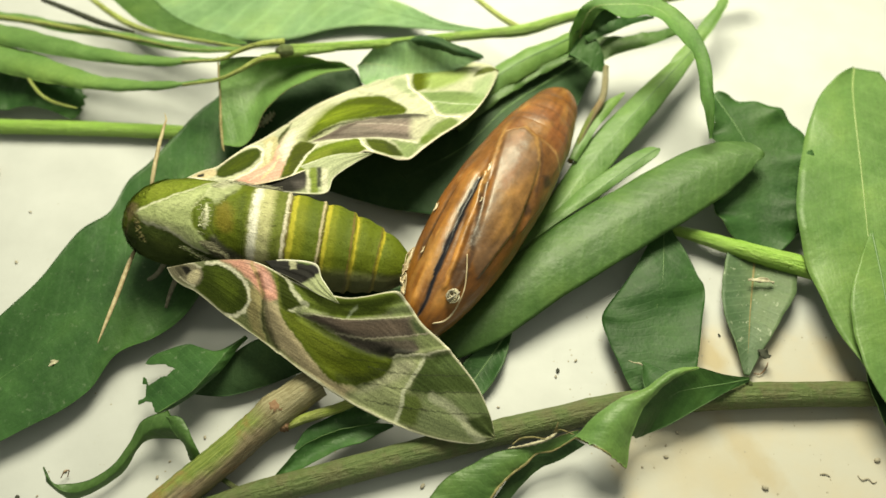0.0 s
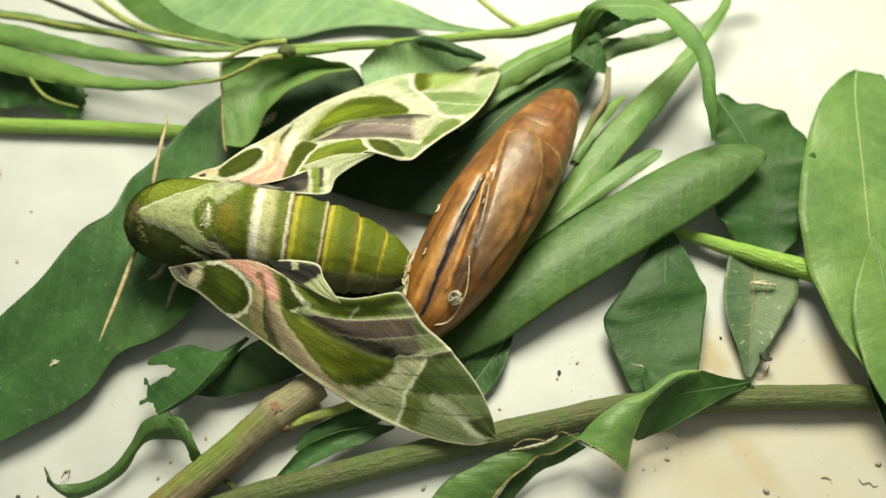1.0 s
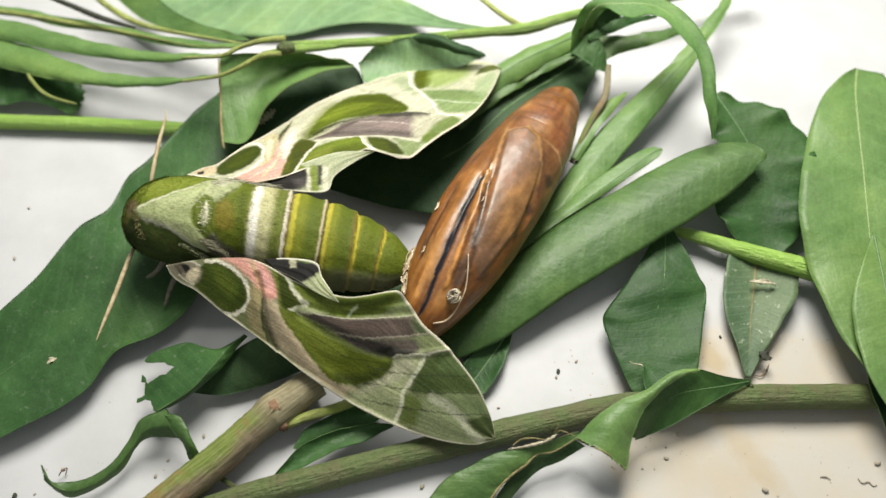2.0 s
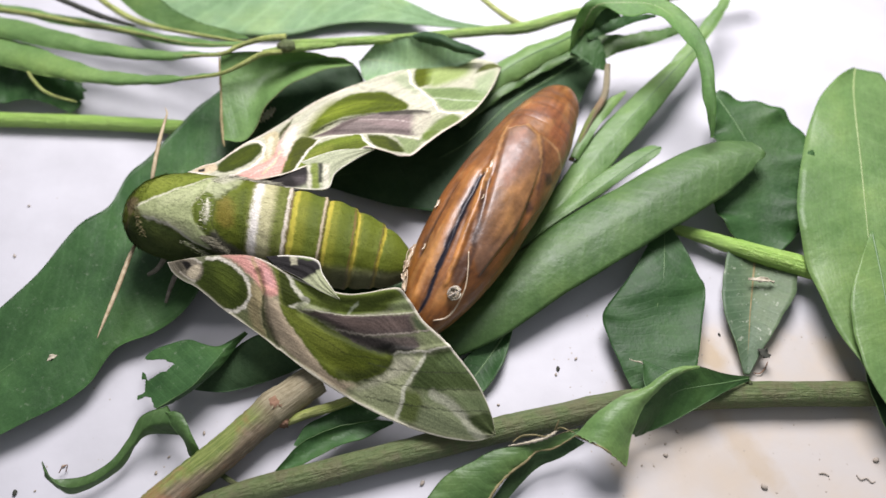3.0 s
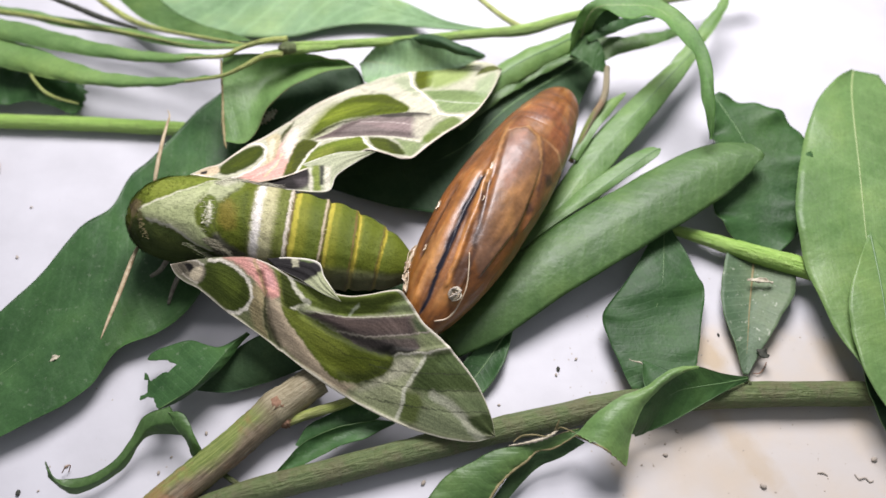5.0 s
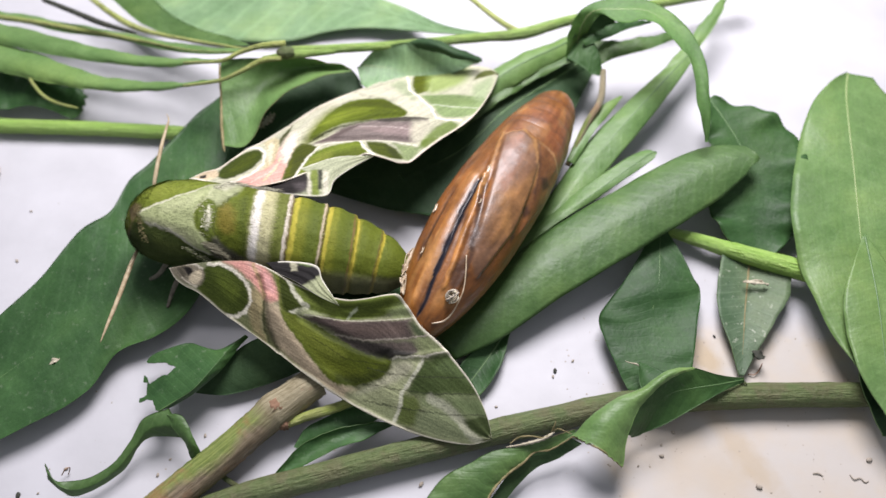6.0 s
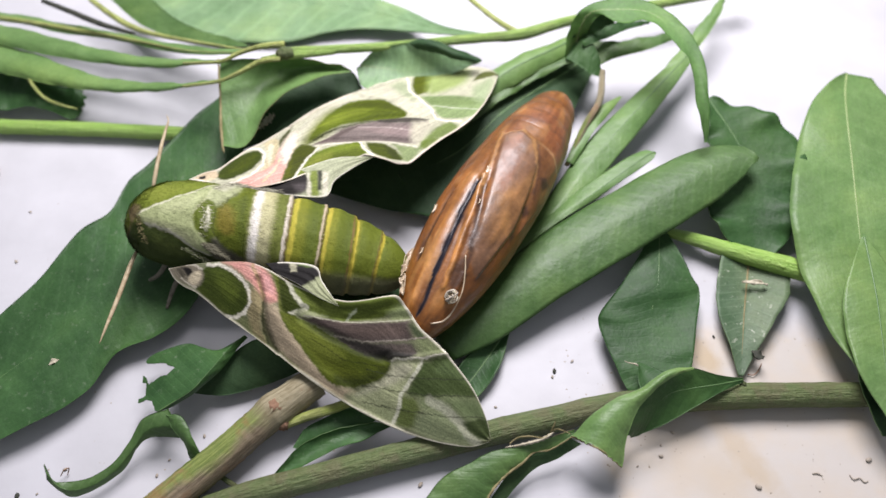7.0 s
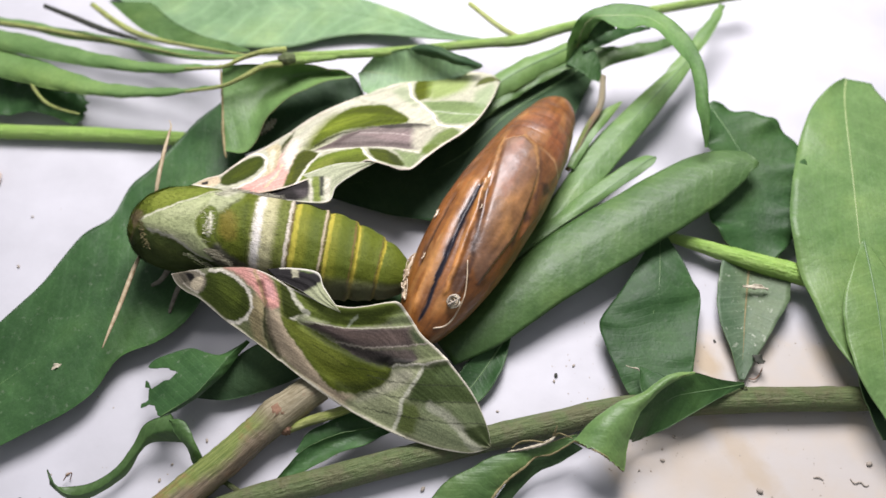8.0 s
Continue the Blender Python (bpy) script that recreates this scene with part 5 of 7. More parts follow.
v, par = loft(PUPA, 300, 200, case_shape)
flatp = rough_pts(par * np.array((5.2, 5.6)), 0.045, 4.0, 2)
grown = lambda pts: [(a * 5.2, b * 5.6) for a, b in pts]  # noqa: E731
marks = []
marks += [("area", RED, 0.30, grown([(0.806, 0.212), (0.853, 0.350), (0.814, 0.496), (0.685, 0.471), (0.681, 0.375), (0.706, 0.283), (0.695, 0.192)]), 0.8)]
marks += [("area", (0.135, 0.070, 0.038), 0.06, grown(WING_CASE), 0.85)]
marks += [("area", (0.155, 0.062, 0.020), 0.06, grown(SIDE_CASE), 0.7)]
marks += [("area", PAL, 0.20, grown([(0.470, 0.300), (0.541, 0.342), (0.530, 0.383), (0.412, 0.400), (0.326, 0.362), (0.376, 0.317)]), 0.7)]
marks += [("area", (0.19, 0.080, 0.045), 0.10, grown([(0.620, 0.212), (0.681, 0.237), (0.613, 0.283), (0.513, 0.300), (0.470, 0.300), (0.509, 0.258)]), 0.6)]
# shade in grooves and slit, highlights on edges and ridges, painted along the relief
marks += [("line", (0.46, 0.25, 0.09), 0.06, grown([(0.699, 0.233), (0.681, 0.292), (0.613, 0.354), (0.534, 0.375)]), 0.45)]
marks += [("line", (0.38, 0.20, 0.08), 0.05, grown([(0.656, 0.183), (0.685, 0.200), (0.699, 0.233)]), 0.5)]
marks += [("line", (0.36, 0.19, 0.07), 0.04, grown([(0.685, 0.304), (0.685, 0.383), (0.667, 0.479)]), 0.45)]
marks += [("line", DRK, 0.05, grown([(0.688, 0.300), (0.620, 0.362), (0.541, 0.392)]), 0.6)]
marks += [("line", DRK, 0.07, grown(GROOVE), 0.9)]
marks += [("line", DRK, 0.05, grown(CREASE), 0.6)]
marks += [("line", (0.42, 0.18, 0.04), 0.06, grown(RIDGE), 0.8)]
marks += [("line", (0.40, 0.17, 0.04), 0.16, grown(FLANK), 0.5)]
marks += [("line", (0.008, 0.008, 0.014), 0.10, grown(SPLIT), 1.0)]
marks += [("line", (0.42, 0.22, 0.08), 0.05, grown([(0.667, 0.171), (0.527, 0.217), (0.462, 0.225)]), 0.55)]
marks += [("line", DRK, 0.05, grown([(0.384, 0.133), (0.280, 0.133), (0.208, 0.125)]), 0.5)]
marks += [("line", (0.40, 0.20, 0.07), 0.10, grown([(0.283, 0.183), (0.183, 0.196), (0.097, 0.196)]), 0.5)]
marks += [("area", DRK, 0.06, grown([(0.584, 0.383), (0.613, 0.408), (0.602, 0.442), (0.570, 0.421)]), 0.9)]
marks += [("area", DRK, 0.06, grown([(0.470, 0.383), (0.495, 0.400), (0.484, 0.429), (0.455, 0.412)]), 0.9)]
marks += [("area", DRK, 0.06, grown([(0.384, 0.396), (0.409, 0.400), (0.394, 0.429), (0.369, 0.429)]), 0.9)]
marks += [("area", DRK, 0.10, grown([(0.219, 0.287), (0.258, 0.312), (0.204, 0.354), (0.165, 0.346), (0.168, 0.312)]), 0.85)]
for k in range(5):
    marks.append(("line", DRK, 0.035, [((0.765 + 0.045 * k) * 5.2, 0.4), ((0.765 + 0.045 * k) * 5.2, 5.4)], 0.35))
tint = pigment(flatp, CASE, marks)
grain = np.array([noise.noise(Vector((a * 6, math.cos(b * 6.283) * 7, math.sin(b * 6.283) * 7))) + 0.6 * noise.noise(Vector((a * 16, math.cos(b * 6.283) * 19, math.sin(b * 6.283) * 19))) for a, b in par])
tint[:, :3] = np.clip(tint[:, :3] * (1 + 0.30 * grain)[:, None], 0.003, 0.9)
# dry skin has flaked to a pale amber along the fine wrinkles and in patches
pale = 0.22 * np.clip(1 - np.abs(lumps(par[:, 0], par[:, 1], 2.6, 21)) / 0.05, 0, 1) * np.clip(0.5 + 2.5 * lumps(par[:, 0], par[:, 1], 0.9, 31), 0, 1)
pale = np.maximum(pale, 0.4 * np.clip(4 * lumps(par[:, 0], par[:, 1], 1.3, 41) - 0.9, 0, 1)) * (tint[:, 0] > 0.03)
tint[:, :3] = tint[:, :3] * (1 - pale[:, None]) + np.array((0.36, 0.175, 0.05)) * pale[:, None]
rings("shell", v, par, tint, 200, 0, 299, SHELL, case)
stem("thread", [(0.48, -0.93, 2.05, 0.013), (0.46, -1.24, 1.97, 0.014), (0.42, -1.50, 1.86, 0.013), (0.36, -1.68, 1.79, 0.014), (0.19, -1.94, 1.63, 0.016), (0.01, -2.09, 1.54, 0.018), (-0.23, -2.15, 1.56, 0.013)], FILM, case, n=30, bumpy=0.15)
for k in range(14):
    r = random.Random(k)
    base, tilt = Vector((0.17 + r.uniform(-0.02, 0.02), -1.73 + r.uniform(-0.02, 0.02), 1.86)), Euler((r.uniform(-0.9, 0.9), r.uniform(-0.9, 0.9), 0)).to_matrix()
    size, turns, start = r.uniform(0.06, 0.165), r.uniform(4.0, 7.5), r.uniform(0, 6.28)
    ring = []
    for j in range(18):
        a = start + turns * j / 17
        q = base + tilt @ Vector((math.cos(a), math.sin(a), 0)) * size * (1 - 0.3 * j / 17 + 0.12 * math.sin(3 * a + k))
        ring.append((q.x, q.y, q.z, 0.011 + 0.008 * r.random()))
    stem("curled_mouthpart", ring, (FILM, FLUFF, CRUMB)[k % 3], case, n=44, sides=6, bumpy=0.35, seed=k)
# torn skin at the open end
leaf([(-0.57, -0.45, 1.56, 0.03, 0.03, 0), (-0.70, -0.79, 1.53, 0.05, 0.05, 10), (-0.78, -1.06, 1.48, 0.05, 0.06, 30), (-0.76, -1.56, 1.66, 0.03, 0.03, 20)], (FILM, FILM), case, name="torn_film", label="pale torn film", rib=0, wave=0.04, seed=71, thick=0.006, waves=4)
stem("film_edge", [(-0.59, -0.47, 1.56, 0.011), (-0.70, -0.60, 1.57, 0.011), (-0.74, -0.71, 1.56, 0.009), (-0.77, -0.95, 1.51, 0.012), (-0.82, -1.22, 1.45, 0.013), (-0.84, -1.41, 1.42, 0.011)], FILM, case, n=30, bumpy=0.2)
stem("film_edge", [(-0.76, -0.95, 1.51, 0.012), (-0.81, -1.10, 1.57, 0.012), (-0.72, -1.14, 1.74, 0.01), (-0.73, -1.41, 1.71, 0.010), (-0.77, -1.55, 1.63, 0.01)], FILM, case, n=26, bumpy=0.2)
for x, y, z, s in ((-0.09, 0.32, 1.83, 0.07), (1.01, 0.96, 2.23, 0.09), (-0.37, -0.71, 1.89, 0.05), (0.91, 0.81, 2.23, 0.05), (0.81, 0.20, 2.22, 0.04)):
    leaf([(x - s, y - s * 1.6, z, 0.01, 0.01, 0), (x, y, z + 0.02, s * 0.4, s * 0.3, 0), (x + s * 0.5, y + s * 1.6, z, 0.01, 0.01, 0)], (FILM, FILM), case, name="flake", rib=0, n=8, half=2, thick=0.006)

# ---- the moth ----
moth = thing("moth", (-3.84, 0.72, 0.5), "green hawk moth with cream, pink and mauve marbled wings at rest", "moth")
BODY = [(-6.37, 0.64, 1.4, 0.18, 0.15), (-6.31, 0.62, 1.42, 0.42, 0.38), (-6.15, 0.55, 1.46, 0.66, 0.58), (-5.78, 0.41, 1.53, 0.86, 0.76), (-5.23, 0.3, 1.56, 0.94, 0.86), (-4.58, 0.21, 1.57, 0.89, 0.84), (-4.05, 0.14, 1.55, 0.88, 0.82),
        (-3.13, -0.07, 1.45, 0.92, 0.82), (-2.21, -0.31, 1.32, 0.88, 0.76), (-1.52, -0.5, 1.22, 0.72, 0.62), (-1.0, -0.67, 1.15, 0.5, 0.44), (-0.54, -0.81, 1.1, 0.1, 0.1)]
BODY_N, BODY_S = 300, 160
UW = 0.441
SEG = [(0.556, 0.300), (0.670, 0.287), (0.774, 0.263), (0.864, 0.250)]


MANTLE = [(0.087, 0.312), (0.107, 0.287), (0.171, 0.250), (0.247, 0.200), (0.294, 0.150), (0.291, 0.212), (0.271, 0.256), (0.264, 0.287), (0.271, 0.331), (0.288, 0.356), (0.314, 0.388), (0.318, 0.438), (0.271, 0.412), (0.227, 0.375), (0.181, 0.350), (0.117, 0.338)]
COLLAR = [(0.281, 0.181), (0.311, 0.113), (0.368, 0.087), (0.378, 0.175), (0.351, 0.231), (0.328, 0.263), (0.328, 0.306), (0.328, 0.350), (0.341, 0.381), (0.321, 0.388), (0.291, 0.356), (0.271, 0.319), (0.271, 0.281), (0.281, 0.250)]


def leaning(u, v):
    """The abdomen's rings stand a little askew and bow back over the top."""
    k = np.clip((u - UW + 0.06) / 0.06, 0, 1)
    k = k * k * (3 - 2 * k) * np.clip((1.0 - u) / 0.25, 0, 1)
    return u + k * (0.024 * np.cos(2 * math.pi * v) - 0.012 * (np.sin(2 * math.pi * v) - 1))


def body_shape(u, v):
    g = 0.02 * lumps(u, v, 2.2, 7)
    p = np.stack([u * 5.9, v * 5.2], 1)
    u = leaning(u, v)
    for area, rise in ((MANTLE, 0.045), (COLLAR, 0.03)):
        g += rise * np.clip(0.5 - inside(p, [(a * 5.9, b * 5.2) for a, b in area]) / 0.07, 0, 1)
    for s, _ in SEG:
        g += np.where(u < s, 0.045 * np.exp(-((s - u) / 0.016) ** 2), 0) - 0.036 * np.exp(-((u - s - 0.008) / 0.008) ** 2) + 0.028 * np.exp(-((u - s - 0.045) / 0.022) ** 2)
    return g


v, par = loft(BODY, BODY_N, BODY_S, body_shape)
BU, BV = 5.9, 5.2
bodyp = rough_pts(np.stack([leaning(par[:, 0], par[:, 1]) * BU, par[:, 1] * BV], 1), 0.022, 9.0, 5)
on = lambda pts: [(a * BU, b * BV) for a, b in pts]  # noqa: E731


def band(u, width, tint, strength=1.0, lo=0.0, hi=1.0):
    return ("line", tint, width, [(u * BU, lo * BV), (u * BU, hi * BV)], strength)


U1, U2, U3, U4 = (s for s, _ in SEG)
marks = []
# the thorax: a pale mantle and collar between two green shoulders; light on the far side and upper mantle is painted
# in, the near side darker
marks += [("area", (0.13, 0.165, 0.022), 0.1, on([(0.067, 0.306), (0.037, 0.181), (0.090, 0.125), (0.204, 0.138), (0.288, 0.100), (0.247, 0.200), (0.171, 0.250), (0.107, 0.287)]), 0.95)]
marks += [("area", (0.2, 0.23, 0.04), 0.16, on([(0.033, 0.113), (0.161, 0.175), (0.237, 0.169), (0.177, 0.219), (0.124, 0.256)]), 0.5)]
marks += [("area", (0.036, 0.052, 0.012), 0.08, on([(0.084, 0.338), (0.120, 0.344), (0.191, 0.362), (0.258, 0.406), (0.314, 0.444), (0.334, 0.487), (0.237, 0.569), (0.154, 0.556), (0.094, 0.531), (0.027, 0.537)]), 1)]
marks += [("area", (0.075, 0.095, 0.022), 0.14, on([(0.144, 0.369), (0.224, 0.406), (0.271, 0.444), (0.201, 0.450), (0.151, 0.425)]), 0.55)]
marks += [("area", (0.3, 0.325, 0.185), 0.05, on([(0.281, 0.181), (0.311, 0.113), (0.368, 0.087), (0.378, 0.175), (0.351, 0.231), (0.324, 0.256), (0.294, 0.244)]), 0.95)]
marks += [("area", (0.44, 0.43, 0.33), 0.08, on([(0.298, 0.163), (0.328, 0.094), (0.368, 0.119), (0.344, 0.181)]), 0.7)]
marks += [("area", (0.095, 0.125, 0.02), 0.04, on([(0.271, 0.281), (0.281, 0.250), (0.298, 0.231), (0.331, 0.256), (0.328, 0.300), (0.328, 0.350), (0.341, 0.381), (0.321, 0.388), (0.291, 0.356), (0.274, 0.319)]), 1)]
marks += [("area", (0.12, 0.115, 0.085), 0.08, on([(0.311, 0.412), (0.334, 0.369), (0.368, 0.400), (0.408, 0.425), (0.438, 0.438), (0.385, 0.469), (0.331, 0.463)]), 0.95)]
marks += [("area", (0.04, 0.036, 0.028), 0.05, on([(0.331, 0.444), (0.378, 0.425), (0.428, 0.438), (0.375, 0.463)]), 0.6)]
marks += [("area", (0.28, 0.315, 0.155), 0.035, on([(0.087, 0.312), (0.107, 0.287), (0.171, 0.250), (0.247, 0.200), (0.294, 0.150), (0.291, 0.212), (0.271, 0.256), (0.264, 0.287), (0.271, 0.331), (0.288, 0.356), (0.314, 0.388), (0.318, 0.438), (0.271, 0.412), (0.227, 0.375), (0.181, 0.350), (0.117, 0.338)]), 1)]
# lit upper part of the mantle, painted paler than its lower part
marks += [("area", (0.37, 0.4, 0.22), 0.12, on([(0.157, 0.269), (0.237, 0.225), (0.281, 0.200), (0.261, 0.256), (0.231, 0.281), (0.164, 0.294)]), 0.75)]
marks += [("area", (0.2, 0.205, 0.125), 0.12, on([(0.107, 0.319), (0.187, 0.331), (0.251, 0.356), (0.291, 0.406), (0.251, 0.388), (0.184, 0.350), (0.124, 0.338)]), 0.7)]
marks += [("area", (0.62, 0.6, 0.48), 0.035, on([(0.304, 0.300), (0.304, 0.263), (0.311, 0.263), (0.318, 0.300), (0.314, 0.344), (0.304, 0.331)]), 0.95)]
marks += [("line", (0.55, 0.53, 0.42), 0.035, on([(0.087, 0.312), (0.107, 0.287), (0.171, 0.250), (0.247, 0.200), (0.304, 0.094)]), 0.75)]
marks += [("line", (0.46, 0.44, 0.36), 0.04, on([(0.117, 0.338), (0.184, 0.350), (0.231, 0.375), (0.271, 0.412), (0.318, 0.444)]), 0.75)]
marks += [("line", (0.42, 0.43, 0.28), 0.022, on([(0.298, 0.169), (0.291, 0.225), (0.271, 0.263), (0.264, 0.287)]), 0.6)]
marks += [("line", (0.05, 0.06, 0.015), 0.022, on([(0.378, 0.175), (0.355, 0.237), (0.331, 0.263), (0.331, 0.300), (0.331, 0.350), (0.351, 0.381)]), 0.7)]
marks += [("area", (0.16, 0.125, 0.022), 0.1, on([(0.338, 0.263), (0.365, 0.237), (0.388, 0.281), (0.395, 0.331), (0.375, 0.356), (0.344, 0.331)]), 0.75)]
marks += [("area", (0.05, 0.07, 0.013), 0.1, on([(0.391, 0.206), (0.408, 0.181), (0.421, 0.275), (0.445, 0.419), (0.421, 0.419), (0.408, 0.300)]), 0.6)]
marks += [("area", (0.15, 0.115, 0.06), 0.05, on([(0.030, 0.300), (0.057, 0.269), (0.094, 0.306), (0.000, 0.550), (0.077, 0.375)]), 0.9)]
# the cream belt and the yellow rings of the abdomen
marks += [("area", (0.42, 0.40, 0.23), 0.12, [(UW * BU, 0), ((UW + 0.068) * BU, 0), ((UW + 0.068) * BU, BV), (UW * BU, BV)], 0.95)]
marks += [band(UW + 0.014, 0.11, WHITE, 0.95)]
marks += [("area", (0.15, 0.17, 0.05), 0.22, [((U1 - 0.035) * BU, 0), ((U1 - 0.008) * BU, 0), ((U1 - 0.008) * BU, BV), ((U1 - 0.035) * BU, BV)], 0.75)]
marks += [band(U1 - 0.004, 0.045, (0.60, 0.53, 0.45), 0.9), band(U1 + 0.005, 0.018, (0.12, 0.06, 0.04), 0.85), band(U1 + 0.034, 0.20, (0.17, 0.18, 0.02), 0.7), band(U1 + 0.018, 0.07, (0.38, 0.335, 0.05), 0.9)]
marks += [band(U2 - 0.006, 0.035, (0.50, 0.40, 0.30), 0.85), band(U2 + 0.002, 0.014, (0.11, 0.055, 0.03), 0.8), band(U2 + 0.026, 0.16, (0.17, 0.18, 0.02), 0.7), band(U2 + 0.013, 0.058, (0.38, 0.325, 0.05), 0.9)]
marks += [band(U3 - 0.008, 0.026, (0.16, 0.08, 0.03), 0.8), band(U3 + 0.010, 0.07, (0.19, 0.19, 0.025), 0.6), band(U3 + 0.004, 0.046, YELLOW, 0.9)]
marks += [band(U4 - 0.005, 0.02, (0.13, 0.08, 0.03), 0.6), band(U4 + 0.003, 0.036, YELLOW, 0.85)]
marks += [("area", (0.055, 0.08, 0.014), 0.25, [((U2 - 0.045) * BU, 0), ((U2 - 0.016) * BU, 0), ((U2 - 0.016) * BU, BV), ((U2 - 0.045) * BU, BV)], 0.6)]
marks += [("area", (0.055, 0.08, 0.014), 0.20, [((U3 - 0.035) * BU, 0), ((U3 - 0.014) * BU, 0), ((U3 - 0.014) * BU, BV), ((U3 - 0.035) * BU, BV)], 0.6)]
marks += [("area", (0.30, 0.29, 0.19), 0.2, [(U2 * BU, 0.41 * BV), (0.98 * BU, 0.38 * BV), (0.98 * BU, 0.60 * BV), (U2 * BU, 0.60 * BV)], 0.5)]
marks += [("area", (0.30, 0.29, 0.19), 0.2, [(U2 * BU, -0.1 * BV), (0.98 * BU, -0.1 * BV), (0.98 * BU, 0.03 * BV), (U2 * BU, 0.03 * BV)], 0.5)]
tint = pigment(bodyp, (0.092, 0.116, 0.013), marks)
CUT = int(UW * (BODY_N - 1))
rings("thorax", v, par, tint, BODY_S, 0, CUT, FUR, moth, "green furry thorax with a pale mantle")
rings("abdomen", v, par, tint, BODY_S, CUT, BODY_N - 1, FUR, moth, "green abdomen with a cream belt and yellow rings")


def fur(name, count, lo, hi, length, parent, lean=0.35, seed=0, where=None):
    """Short hairs that lie back along the body, each in the colour of the skin below it."""
    r = random.Random(seed)
    verts, faces, cols = [], [], []
    for _ in range(count):
        i, k = int(r.uniform(lo, hi) * (BODY_N - 2)), r.randrange(2, BODY_S // 2 + 8) % BODY_S
        if where and not where(i / (BODY_N - 1), k / BODY_S):
            continue
        a = i * BODY_S + k
        p, along = v[a], (v[a + BODY_S] - v[a]).normalized()
        axis = sum((v[i * BODY_S + j] for j in range(0, BODY_S, 16)), Vector()) / (BODY_S // 16)
        out = (p - axis).normalized()
        side = along.cross(out)
        d = (along + out * lean * r.uniform(0.5, 1.4) + side * r.uniform(-0.35, 0.35)).normalized() * length * r.uniform(0.5, 1.3)
        p = p + along * r.uniform(-0.03, 0.03) + side * r.uniform(-0.03, 0.03)
        w = side * 0.005
        b = len(verts)
        verts += [p - w, p + w, p + d * 0.6 + w * 0.8 - along * 0.002, p + d]
        faces += [(b, b + 1, b + 2), (b, b + 2, b + 3)]
        c = np.clip(tint[a] * r.uniform(0.72, 1.3), 0, 0.9)
        cols += [c] * 4
    ob = finish(name, verts, faces, [FUR], parent, tints=np.array(cols))
    return tagged(ob, kind="stuff")


fur("thorax_fur", 6000, 0.015, UW - 0.01, 0.085, moth, 0.08, 1)
fur("belt_fur", 2400, UW - 0.004, U1 - 0.004, 0.07, moth, 0.12, 2)
fur("head_fur", 2600, 0.0, 0.10, 0.10, moth, 0.6, 3)
fur("ring_fur", 5000, U1, 0.95, 0.035, moth, 0.15, 4)
def tuft(line, shades, length, lift, seed, count=420):
    """A brush of longer hairs rooted along a line, swept back over the body."""
    r = random.Random(seed)
    c = spline(line, 60)
    verts, faces, cols = [], [], []
    for _ in range(count):
        j = r.randrange(60)
        q = Vector(c[j]) + Vector((r.uniform(-0.05, 0.05), r.uniform(-0.05, 0.05), r.uniform(-0.03, 0.02)))
        d = Vector((r.uniform(0.5, 1.0), r.uniform(-0.3, 0.3) - 0.1, r.uniform(-0.1, lift))) * length * r.uniform(0.5, 1.2)
        w = Vector((-d.y, d.x, 0)).normalized() * 0.0055
        b = len(verts)
        verts += [q - w, q + w, q + d * 0.6 + w * 0.6, q + d]
        faces += [(b, b + 1, b + 2), (b, b + 2, b + 3)]
        tone = np.array(shades[r.randrange(len(shades))]) * r.uniform(0.7, 1.3)
        cols += [(*tone, 1.0)] * 4
    tagged(finish("hair_tuft", verts, faces, [FUR], moth, tints=np.array(cols)), kind="stuff")


tuft([(-4.84, 0.21, 2.42), (-4.71, 0.06, 2.42), (-4.69, -0.17, 2.35), (-4.74, -0.36, 2.21)], [(0.12, 0.15, 0.03), (0.17, 0.20, 0.06), (0.36, 0.36, 0.24)], 0.16, 0.25, 1, 260)
tuft([(-4.68, 0.15, 2.44), (-4.64, -0.05, 2.42), (-4.68, -0.24, 2.33)], [(0.60, 0.58, 0.46), (0.40, 0.40, 0.26)], 0.07, 0.3, 2, 90)
tuft([(-4.68, 0.57, 2.35), (-4.51, 0.70, 2.29), (-4.32, 0.89, 2.11), (-4.04, 0.89, 2.04)], [(0.30, 0.30, 0.21), (0.42, 0.41, 0.31), (0.14, 0.14, 0.10)], 0.20, 0.15, 3)
tuft([(-4.01, 0.86, 2.04), (-3.68, 0.84, 1.99), (-3.34, 0.79, 1.94)], [(0.18, 0.17, 0.13), (0.30, 0.29, 0.22)], 0.16, 0.1, 4, 260)
tuft([(-4.73, -0.46, 2.12), (-4.60, -0.56, 2.04), (-4.43, -0.64, 1.92), (-4.32, -0.67, 1.77)], [(0.06, 0.055, 0.035), (0.13, 0.12, 0.08), (0.24, 0.23, 0.16)], 0.24, 0.12, 5, 560)
tuft([(-5.10, -0.52, 2.04), (-4.85, -0.64, 1.86), (-4.57, -0.68, 1.66)], [(0.10, 0.12, 0.05), (0.24, 0.24, 0.16)], 0.14, 0.05, 6, 240)
tuft([(-6.03, 0.28, 2.22), (-6.04, 0.08, 2.21), (-5.99, -0.16, 2.10), (-5.91, -0.35, 1.98)], [(0.17, 0.14, 0.07), (0.10, 0.10, 0.04)], 0.09, 0.5, 7, 240)
ANTENNA = plain_material("antenna_tan", (0.26, 0.19, 0.10), (0.46, 0.38, 0.25), 0.6, 900, 0.5)
